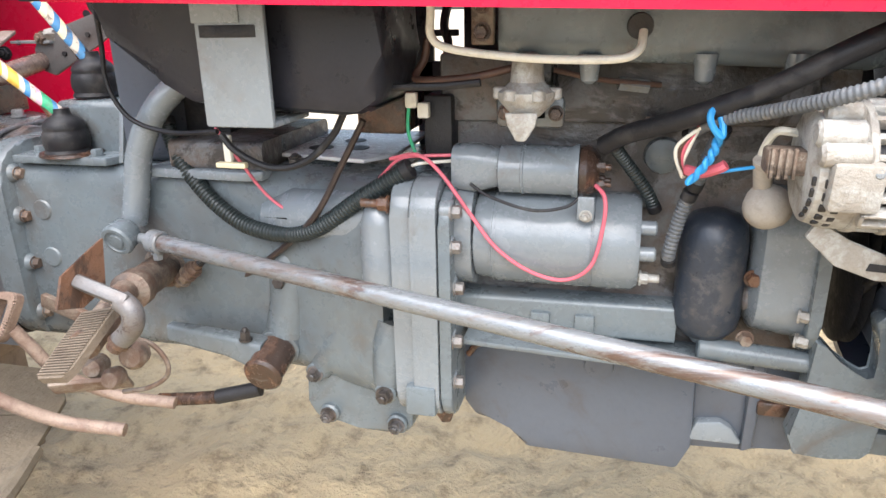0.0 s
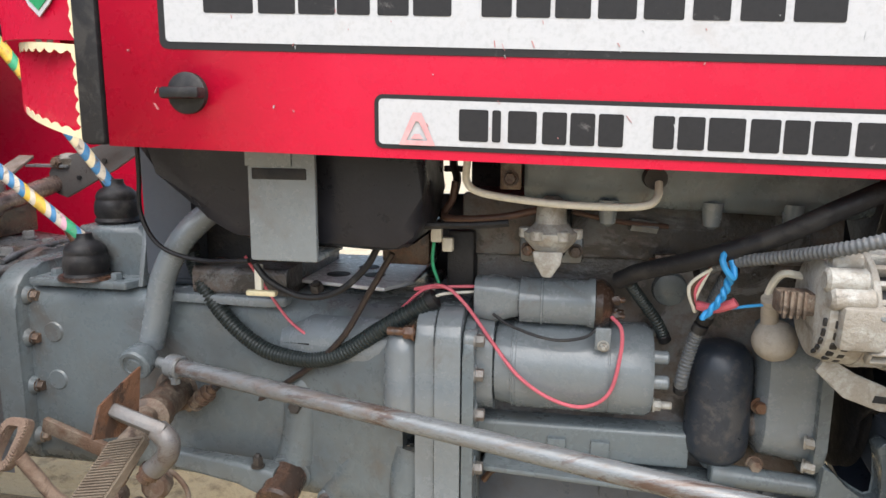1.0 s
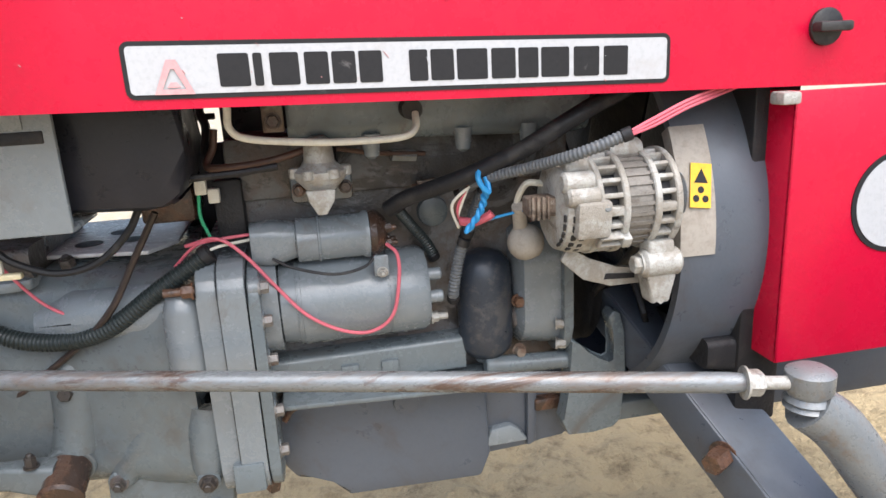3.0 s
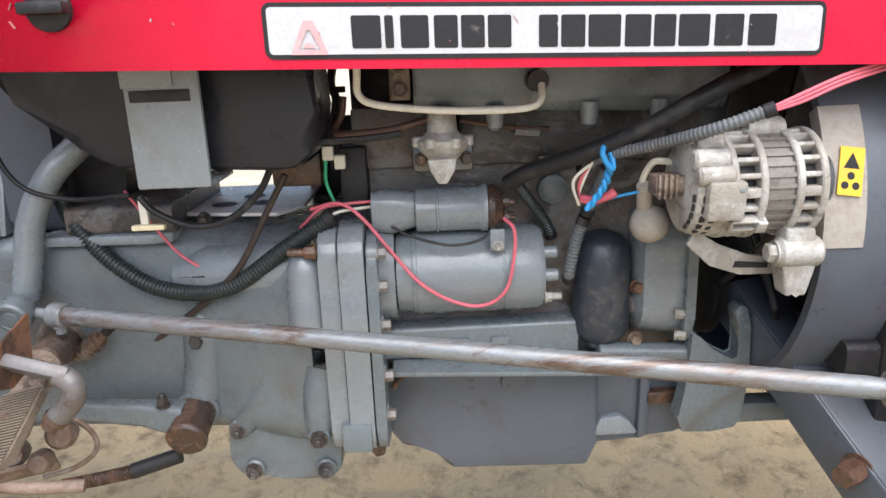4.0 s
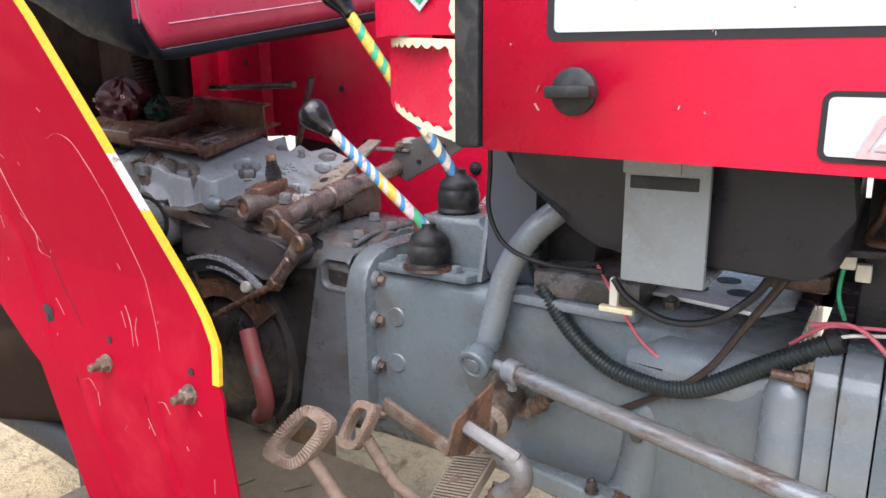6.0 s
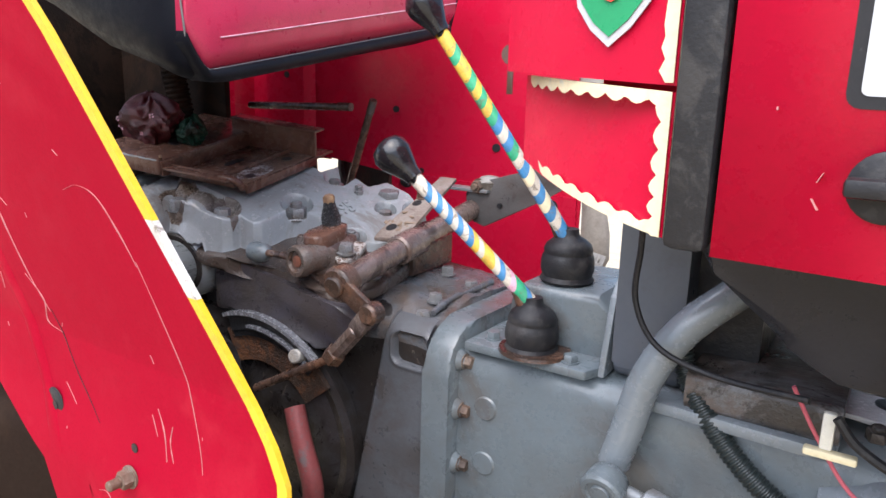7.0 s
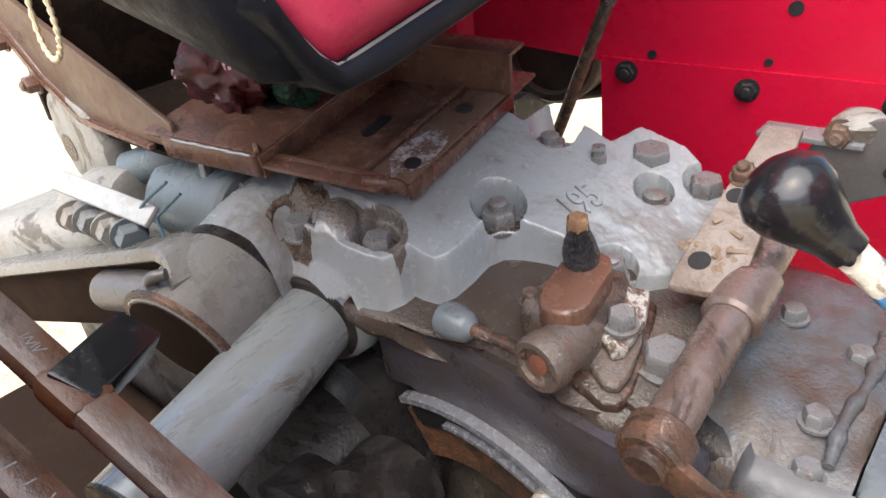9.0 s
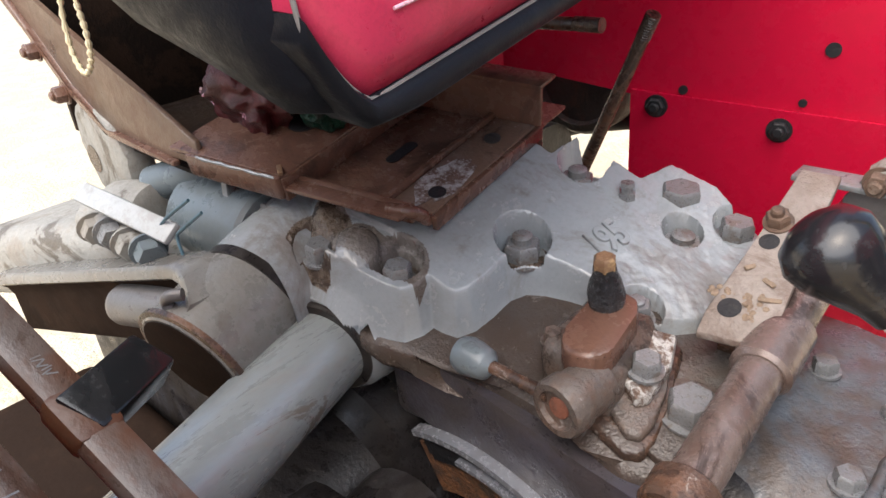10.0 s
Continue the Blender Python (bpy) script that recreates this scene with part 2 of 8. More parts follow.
def plain(name, color, rough=0.5, var=0.3):
    return aged(name, color, tuple(c * 0.55 for c in color), rough, size=40, amount=var, bump=0.06, fine=300, speck=0.01)


# ---- building helpers ----
def part(name, bm, material, parent, label="", smooth=40):
    me = bpy.data.meshes.new(name)
    bmesh.ops.recalc_face_normals(bm, faces=bm.faces)
    bm.to_mesh(me)
    bm.free()
    me.materials.append(material)
    if smooth:
        me.shade_smooth()
        me.set_sharp_from_angle(angle=radians(smooth))
    ob = new(name, me)
    ob.parent = parent
    if label:
        ob["label"] = label
    return ob


def mesh():
    return bmesh.new()


def frame_at(p, z, x=None):
    """A turn and place whose z axis runs along z."""
    z = Vector(z).normalized()
    x = Vector(x) if x else (Vector((1, 0, 0)) if abs(z.x) < 0.9 else Vector((0, 1, 0)))
    y = z.cross(x).normalized()
    x = y.cross(z)
    return Matrix.Translation(p) @ Matrix((x, y, z)).transposed().to_4x4()


def box(bm, lo, hi, r=0.0, m=None, seg=2):
    lo, hi = Vector(lo), Vector(hi)
    t = Matrix.Translation((lo + hi) / 2) @ Matrix.Diagonal((*(hi - lo), 1))
    g = bmesh.ops.create_cube(bm, size=1, matrix=(m @ t if m else t))
    if r:
        es = list({e for v in g["verts"] for e in v.link_edges})
        bmesh.ops.bevel(bm, geom=es, offset=r, segments=seg, affect="EDGES", profile=0.5)
    return bm


def ring_faces(bm, rings, close=True, caps=True):
    vs = [[bm.verts.new(p) for p in ring] for ring in rings]
    for a, b in zip(vs, vs[1:]):
        n = len(a)
        for k in range(n if close else n - 1):
            bm.faces.new((a[k], a[(k + 1) % n], b[(k + 1) % n], b[k]))
    if caps:
        bm.faces.new(vs[0])
        bm.faces.new(vs[-1])
    return bm


def lathe(bm, p, axis, profile, seg=32, caps=True):
    """profile: (along the axis, radius)."""
    m = frame_at(p, axis)
    rings = [[m @ Vector((r * math.cos(a), r * math.sin(a), h)) for a in (2 * math.pi * k / seg for k in range(seg))] for h, r in profile]
    return ring_faces(bm, rings, True, caps)


def cyl(bm, a, b, r, r2=None, seg=28, bev=0.0):
    a, b = Vector(a), Vector(b)
    h = (b - a).length
    r2 = r if r2 is None else r2
    prof = [(0, r), (h, r2)] if not bev else [(0, r - bev), (bev, r), (h - bev, r2), (h, r2 - bev)]
    return lathe(bm, a, b - a, prof, seg)


def spline(pts, step=6):
    pts = [Vector(p) for p in pts]
    if len(pts) < 3:
        return pts
    ext = [2 * pts[0] - pts[1], *pts, 2 * pts[-1] - pts[-2]]
    out = []
    for k in range(1, len(ext) - 2):
        a, b, c, d = ext[k - 1 : k + 3]
        for j in range(step):
            t = j / step
            out.append(0.5 * (2 * b + (c - a) * t + (2 * a - 5 * b + 4 * c - d) * t * t + (3 * b - a - 3 * c + d) * t ** 3))
    return out + [pts[-1]]


def tube(bm, pts, r, seg=10, step=6, rad=None):
    """A round tube along a smooth line; rad(k, n) scales its radius."""
    line = spline(pts, step)
    rings, n = [], len(line)
    u = None
    for k, p in enumerate(line):
        d = (line[min(k + 1, n - 1)] - line[max(k - 1, 0)]).normalized()
        if u is None:
            u = d.orthogonal().normalized()
        u = (u - d * u.dot(d)).normalized()
        v = d.cross(u)
        rr = r * (rad(k, n) if rad else 1)
        rings.append([p + rr * (u * math.cos(a) + v * math.sin(a)) for a in (2 * math.pi * j / seg for j in range(seg))])
    return ring_faces(bm, rings)


def ribbed(bm, pts, r, pitch=0.005, seg=12):
    """Corrugated conduit."""
    line = spline(pts, 10)
    length = sum((b - a).length for a, b in zip(line, line[1:]))
    n = max(8, int(length / pitch * 4))
    cum = [0.0]
    for a, b in zip(line, line[1:]):
        cum.append(cum[-1] + (b - a).length)
    fine, k = [], 0
    for j in range(n + 1):
        s = cum[-1] * j / n
        while k < len(cum) - 2 and cum[k + 1] < s:
            k += 1
        f = (s - cum[k]) / max(cum[k + 1] - cum[k], 1e-9)
        fine.append(line[k].lerp(line[k + 1], min(max(f, 0), 1)))
    rings, u = [], None
    for j, p in enumerate(fine):
        d = (fine[min(j + 2, n)] - fine[max(j - 2, 0)]).normalized()
        u = d.orthogonal().normalized() if u is None else u
        u = (u - d * u.dot(d)).normalized()
        v = d.cross(u)
        rr = r * (1.0 if j % 4 < 2 else 0.86)
        rings.append([p + rr * (u * math.cos(a) + v * math.sin(a)) for a in (2 * math.pi * i / seg for i in range(seg))])
    return ring_faces(bm, rings)


def prism(bm, poly, a, b, axis="y", r=0.0):
    """A closed outline pulled from a to b along an axis. The outline's pairs are (x, z) for y, (y, z) for x, (x, y) for z."""
    def at(u, v, w):
        return {"y": (u, w, v), "x": (w, u, v), "z": (u, v, w)}[axis]
    v0 = [bm.verts.new(at(u, v, a)) for u, v in poly]
    v1 = [bm.verts.new(at(u, v, b)) for u, v in poly]
    n = len(poly)
    fs = [bm.faces.new(v0), bm.faces.new(v1)] + [bm.faces.new((v0[k], v0[(k + 1) % n], v1[(k + 1) % n], v1[k])) for k in range(n)]
    if r:
        es = list({e for f in fs for e in f.edges})
        bmesh.ops.bevel(bm, geom=es, offset=r, segments=2, affect="EDGES", profile=0.5)
    return bm


def rrect(y0, y1, z0, z1, r, seg=5):
    pts = []
    for cy, cz, a0 in ((y1 - r, z1 - r, 0), (y0 + r, z1 - r, 90), (y0 + r, z0 + r, 180), (y1 - r, z0 + r, 270)):
        pts += [(cy + r * math.cos(radians(a0 + 90 * k / seg)), cz + r * math.sin(radians(a0 + 90 * k / seg))) for k in range(seg + 1)]
    return pts


def loft(bm, sections):
    """sections: (x, y0, y1, z0, z1, r) rounded boxes along x."""
    return ring_faces(bm, [[Vector((x, y, z)) for y, z in rrect(*rest)] for x, *rest in sections])


def slab(bm, a, b, width, thick, across, r=0.002):
    """A flat bar from a to b, its width along across."""
    a, b = Vector(a), Vector(b)
    m = frame_at(a, b - a, across)
    return box(bm, (-width / 2, -thick / 2, 0), (width / 2, thick / 2, (b - a).length), r, m)


def hexbolt(bm, p, d, af=0.017, h=0.011, stud=0.006, washer=True):
    m = frame_at(p, d)
    R = af / math.sqrt(3)
    w = 0.0
    if washer:
        lathe(bm, m @ Vector((0, 0, -0.001)), d, [(0, R * 1.25), (0.0025, R * 1.25)], 18)
        w = 0.0015
    rings = []
    for hh, k in ((w, 1), (w + h * 0.82, 1), (w + h, 0.86)):
        rings.append([m @ Vector((R * k * math.cos(radians(60 * j)), R * k * math.sin(radians(60 * j)), hh)) for j in range(6)])
    ring_faces(bm, rings)
    if stud:
        lathe(bm, m @ Vector((0, 0, w + h * 0.9)), d, [(0, R * 0.55), (stud, R * 0.55), (stud + 0.0015, R * 0.4)], 14)
    return bm


def bolt(p, d, parent, af=0.017, h=0.011, stud=0.006, material=None, name="bolt", label=""):
    return part(name, hexbolt(mesh(), p, d, af, h, stud), material or BOLT, parent, label)


def thing(name, label, category, at=(0, 0, 0), group="", kind=""):
    ob = new(name)
    ob.empty_display_size = 0.05
    return tagged(ob, label, category, group, kind)


# ---- ground ----
def make_ground():
    bm = mesh()
    rnd = random.Random(5)
    xs = [-900, -200, -60, -20, -8, -5, -3.5] + [-2.6 + 0.055 * k for k in range(25)] + [-1.21 + 0.016 * k for k in range(150)] + [1.22 + 0.055 * k for k in range(25)] + [3.5, 5, 8, 20, 60, 200, 900]
    ys = [-900, -200, -60, -20, -8, -4, -2, -1] + [-0.4 + 0.016 * k for k in range(110)] + [1.39 + 0.055 * k for k in range(40)] + [4.5, 6, 9, 20, 60, 200, 900]
    grid = []
    for y in ys:
        row = []
        for x in xs:
            near = max(0.0, 1 - math.hypot(x, y - 1) / 5)
            h = 0.035 * noise.noise((x * 1.4, y * 1.4, 0)) + 0.030 * noise.noise((x * 5, y * 5, 3)) + 0.020 * noise.noise((x * 11, y * 11, 7)) + 0.010 * noise.noise((x * 27, y * 27, 4)) + 0.006 * abs(noise.noise((x * 55, y * 55, 9)))
            row.append(bm.verts.new((x, y, h * near)))
        grid.append(row)
    for a, b in zip(grid, grid[1:]):
        for k in range(len(xs) - 1):
            bm.faces.new((a[k], a[k + 1], b[k + 1], b[k]))
    nt = SAND.node_tree
    bsdf = nt.nodes["Principled BSDF"]
    pale = bsdf.inputs["Base Color"].links[0].from_socket
    # Sand is coloured darker within some 2 m to stand for shade there.
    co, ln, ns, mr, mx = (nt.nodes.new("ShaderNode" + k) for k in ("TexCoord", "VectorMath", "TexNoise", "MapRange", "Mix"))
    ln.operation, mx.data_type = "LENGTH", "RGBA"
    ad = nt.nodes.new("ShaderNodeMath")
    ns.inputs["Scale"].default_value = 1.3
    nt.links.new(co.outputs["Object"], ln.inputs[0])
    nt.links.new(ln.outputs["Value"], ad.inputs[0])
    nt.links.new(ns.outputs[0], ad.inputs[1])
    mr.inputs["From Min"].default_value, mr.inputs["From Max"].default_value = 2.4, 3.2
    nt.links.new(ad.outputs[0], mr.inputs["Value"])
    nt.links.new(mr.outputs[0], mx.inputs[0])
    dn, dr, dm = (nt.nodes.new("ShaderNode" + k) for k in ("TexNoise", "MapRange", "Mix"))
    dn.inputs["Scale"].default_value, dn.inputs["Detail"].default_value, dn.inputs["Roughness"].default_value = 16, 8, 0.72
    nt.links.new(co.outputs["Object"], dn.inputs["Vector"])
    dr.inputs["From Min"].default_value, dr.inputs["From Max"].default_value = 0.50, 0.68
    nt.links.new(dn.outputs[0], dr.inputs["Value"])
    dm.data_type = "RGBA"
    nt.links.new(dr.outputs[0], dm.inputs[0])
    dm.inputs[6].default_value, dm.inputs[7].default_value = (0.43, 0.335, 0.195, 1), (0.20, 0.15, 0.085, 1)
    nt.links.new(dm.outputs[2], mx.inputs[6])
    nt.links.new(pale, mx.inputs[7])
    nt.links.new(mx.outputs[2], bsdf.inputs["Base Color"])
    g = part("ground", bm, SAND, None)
    tagged(g, "pale dry trampled sand, coloured darker round the tractor for shade", "ground", kind="structure")


make_ground()

tractor = thing("tractor", "red tractor with dusty grey engine, one rear wheel removed", "tractor")
CY = 0.33  # the tractor's middle line


# ---- bonnet ----
def hood_y(x):
    return 0.044 * (x + 0.338)


def hood_z(x):
    return 0.905 - 0.029 * (x + 0.338)


def hood_at(x, up, out=0.0):
    """A place on the bonnet's side, so far over its lower edge, and so far out of it."""
    return Vector((x, hood_y(x) - out, hood_z(x) + up))


def side_plate(bm, x0, x1, u0, u1, out0, out1, r=0.006, seg=4):
    """A flat rounded plate lying on the bonnet's side."""
    outline = rrect(x0, x1, u0, u1, r, seg)
    return ring_faces(bm, [[hood_at(x, u, o) for x, u in outline] for o in (out0, out1)])


UPPER = [(-0.23, -0.181), (-0.176, -0.14), (-0.137, -0.102), (-0.1, -0.069), (-0.062, -0.033), (-0.029, 0.006), (0.033, 0.06), (0.064, 0.094), (0.098, 0.129), (0.135, 0.168), (0.174, 0.208), (0.215, 0.246), (0.254, 0.29), (0.297, 0.339), (0.422, 0.462)]
LOWER = [(0.014, 0.041), (0.0445, 0.0525), (0.059, 0.085), (0.090, 0.112), (0.115, 0.137), (0.140, 0.162), (0.188, 0.206), (0.209, 0.232), (0.235, 0.266), (0.270, 0.295), (0.298, 0.319), (0.322, 0.352), (0.357, 0.385), (0.390, 0.417)]


def make_bonnet():
    bm = mesh()
    rings = []
    for x in (-0.338, -0.1, 0.2, 0.5, 0.78, 1.0):
        y0, z0 = hood_y(x), hood_z(x)
        y1, zt = 2 * CY - y0, z0 + 0.30
        half = [(y0 + 0.012, z0 + 0.001), (y0, z0), (y0, z0 + 0.23)]
        half += [(y0 + 0.07 - 0.07 * math.cos(radians(a)), z0 + 0.23 + 0.07 * math.sin(radians(a))) for a in (18, 36, 54, 72, 90)]
        half += [((y0 + CY) / 2, zt + 0.012)]
        far = [(2 * CY - y, z) for y, z in reversed(half)]
        rings.append([Vector((x, y, z)) for y, z in half + [(CY, zt + 0.016)] + far])
    ring_faces(bm, rings, close=False, caps=False)
    bonnet = part("bonnet", bm, RED, tractor, "glossy red sheet-metal bonnet with scratches and stickers")
    mod = bonnet.modifiers.new("thickness", "SOLIDIFY")
    mod.thickness, mod.offset = 0.0025, 0
    bm = mesh()
    box(bm, (-0.369, -0.004, 0.905), (-0.341, 0.02, 1.22), 0.006)
    part("rubber_strip", bm, RUBBER, bonnet, "black rubber edge strip")
    for x, u in ((-0.2505, 0.053), (0.655, 0.062)):
        bm = mesh()
        c = hood_at(x, u)
        lathe(bm, c, (0, -1, 0), [(0, 0.020), (0.006, 0.020), (0.008, 0.017)], 28)
        box(bm, c + Vector((-0.020, -0.022, -0.0055)), c + Vector((0.021, -0.006, 0.0055)), 0.003)
        part("latch_knob", bm, RUBBER, bonnet, "round black plastic turn latch")
    # the upper name plate and the lower maker's plate; the names on them are plain bars
    for name, x0, x1, u0, u1, edge, lo, hi, bars in (
        ("name_plate", -0.277, 0.62, 0.094, 0.192, 0.007, 0.128, 0.166, UPPER),
        ("maker_plate", -0.066, 0.466, 0.008, 0.058, 0.0042, 0.0175, 0.0465, LOWER)):
        plate = part(name, side_plate(mesh(), x0, x1, u0, u1, 0.0005, 0.002, 0.008), INK, tractor, "white name plate with a black border and worn black lettering")
        part("face", side_plate(mesh(), x0 + edge, x1 - edge, u0 + edge, u1 - edge, 0.0015, 0.0026, 0.004), WHITE, plate)
        for a, b in bars:
            part("letter_bar", side_plate(mesh(), a, b, lo, hi, 0.0022, 0.0031, 0.002), INK, plate)
    rnd = random.Random(21)
    for k in range(46):
        x, u = rnd.uniform(-0.32, 0.62), rnd.choice((rnd.uniform(0.0, 0.06), rnd.uniform(0.06, 0.2), rnd.uniform(0.09, 0.13)))
        ln, lean, w = rnd.choice((0.001, 0.0015, 0.002, 0.003, 0.006)), rnd.uniform(-0.8, 0.5), rnd.uniform(0.0004, 0.0010)
        pts = [(x, u), (x + w, u + 0.1 * w), (x + w + lean * ln, u + ln), (x + lean * ln, u + ln)]
        part("paint_chip", ring_faces(mesh(), [[hood_at(a, b, o) for a, b in pts] for o in (0.0005, 0.0034)]), SCRATCH if k % 3 else WHITE, bonnet)
    bm = mesh()
    tri = ((-0.042, 0.012), (-0.008, 0.012), (-0.021, 0.042), (-0.029, 0.042))
    hole = ((-0.035, 0.0165), (-0.015, 0.0165), (-0.0235, 0.034), (-0.0265, 0.034))
    outer, inner = [[bm.verts.new(hood_at(x, u, 0.0042)) for x, u in row] for row in (tri, hole)]
    for k in range(4):
        bm.faces.new((outer[k], outer[(k + 1) % 4], inner[(k + 1) % 4], inner[k]))
    bm.faces.new([bm.verts.new(hood_at(x, u, 0.0042)) for x, u in ((-0.031, 0.018), (-0.019, 0.018), (-0.0225, 0.0225), (-0.0275, 0.0225))])
    part("triangle_mark", bm, aged("faded_pink", (0.58, 0.30, 0.31), (0.50, 0.42, 0.42), 0.5, bump=0.05), bonnet, "faded pink triangular mark")


def make_dash():
    """Red side panels of the instrument cowl behind the bonnet, edged with scalloped tape."""
    def wall(x0, x1, z00, z01, z10, z11, y0, y1, n=8):
        a, b = [], []
        for k in range(n + 1):
            f = k / n
            x, y = x0 + (x1 - x0) * f, y0 + (y1 - y0) * f ** 2
            a.append(Vector((x, y, z00 + (z01 - z00) * f)))
            b.append(Vector((x, y, z10 + (z11 - z10) * f)))
        bm = mesh()
        off = Vector((0.0, 0.004, 0))
        ring_faces(bm, [a + b[::-1], [p + off for p in a + b[::-1]]])
        return bm
    dash = part("instrument_cowl", wall(-0.374, -0.53, 0.908, 0.945, 1.004, 1.017, 0.018, 0.11), RED, tractor, "red cowl panels edged with scalloped cream tape")
    part("upper_panel", wall(-0.374, -0.55, 1.008, 1.020, 1.25, 1.25, 0.018, 0.11), RED, dash)
    part("inner_panel", box(mesh(), (-0.45, 0.075, 0.96), (-0.374, 0.58, 1.25), 0.01), RED, dash)
    def tape(pts, wide, inward, n):
        """A band along pts with a wavy inner edge."""
        line = spline(pts, 12)
        outer, inner = [], []
        for k, p in enumerate(line):
            f = k / (len(line) - 1)
            outer.append(p)
            inner.append(p + Vector(inward) * wide * (0.55 + 0.45 * abs(math.sin(math.pi * n * f))))
        bm = mesh()
        off = Vector((0, -0.0012, 0))
        ring_faces(bm, [[a, b, b + off, a + off] for a, b in zip(outer, inner)])
        return part("scalloped_tape", bm, CREAM, dash, "scalloped cream decorative tape")

    def on(f, z0, z1):
        return (-0.374 - 0.152 * f, 0.0165 + 0.092 * f * f, z0 + (z1 - z0) * f)
    tape([on(f, 0.908, 0.945) for f in (0.01, 0.25, 0.5, 0.75, 0.98)], 0.009, (0, 0, 1), 9)
    tape([on(f, 1.004, 1.017) for f in (0.01, 0.25, 0.5, 0.75, 0.98)], 0.010, (0, 0, -1), 9)
    tape([(-0.3755, 0.0165, 0.909), (-0.3755, 0.0165, 0.95), (-0.3755, 0.0165, 1.003)], 0.010, (-1, 0, 0), 6)
    tape([(-0.3755, 0.0165, 1.01), (-0.3755, 0.0165, 1.1), (-0.3755, 0.0165, 1.22)], 0.010, (-1, 0, 0), 13)
    # shield sticker: white rim, green field, red disc in a white ring, two yellow leaves and a red flower
    def on_panel(bm):
        for v in bm.verts:
            f = (-0.374 - v.co.x) / 0.176
            v.co.y = 0.0165 + 0.092 * f * f - v.co.y
        return bm

    def shield(k):
        pts = [(-0.034, 0.10), (-0.035, 0.05), (-0.029, 0.028), (-0.016, 0.012), (0.0, 0.0), (0.016, 0.012), (0.029, 0.028), (0.035, 0.05), (0.034, 0.10)]
        return [(-0.424 + x * k, 1.088 + (z - 0.055) * k) for x, z in pts]

    def disc(x, z, rx, rz, n=20):
        return [(x + rx * math.cos(2 * math.pi * q / n), z + rz * math.sin(2 * math.pi * q / n)) for q in range(n)]
    green, yellow, red = plain("green_foil", (0.02, 0.26, 0.10), 0.35), plain("yellow_foil", (0.55, 0.52, 0.06), 0.35), plain("red_foil", (0.55, 0.06, 0.03), 0.35)
    em = part("emblem", on_panel(prism(mesh(), shield(1.0), 0.0, 0.0016, "y")), WHITE, dash, "green shield sticker with a red disc and yellow leaves")
    part("field", on_panel(prism(mesh(), shield(0.88), 0.0016, 0.0022, "y")), green, dash, "green shield field")
    part("ring", on_panel(prism(mesh(), disc(-0.424, 1.117, 0.021, 0.021), 0.0022, 0.0028, "y")), WHITE, dash)
    part("disc", on_panel(prism(mesh(), disc(-0.424, 1.117, 0.017, 0.017), 0.0028, 0.0034, "y")), red, dash)
    for sx in (-1, 1):
        part("leaf", on_panel(prism(mesh(), disc(-0.424 + sx * 0.014, 1.084, 0.009, 0.006), 0.0022, 0.0030, "y")), yellow, dash)
    part("flower", on_panel(prism(mesh(), disc(-0.424, 1.070, 0.008, 0.008, 8), 0.0022, 0.0030, "y")), red, dash)


def make_grille():
    bm = mesh()
    box(bm, (0.618, 0.030, 0.545), (1.02, 0.034, 0.872), 0.0015)
    box(bm, (0.618, 0.030, 0.545), (0.622, 0.10, 0.872), 0.0015)
    g = part("grille_side", bm, RED, tractor, "red front side panel with a round white badge")
    bm = mesh()
    lathe(bm, (0.765, 0.0305, 0.735), (0, -1, 0), [(0, 0.062), (0.002, 0.062)], 40)
    part("badge_rim", bm, INK, g)
    bm = mesh()
    lathe(bm, (0.765, 0.0285, 0.735), (0, -1, 0), [(0, 0.056), (0.001, 0.056)], 40)
    part("badge_face", bm, WHITE, g)
    part("clip", box(mesh(), (0.595, 0.02, 0.858), (0.618, 0.045, 0.872), 0.003), ALU, g)


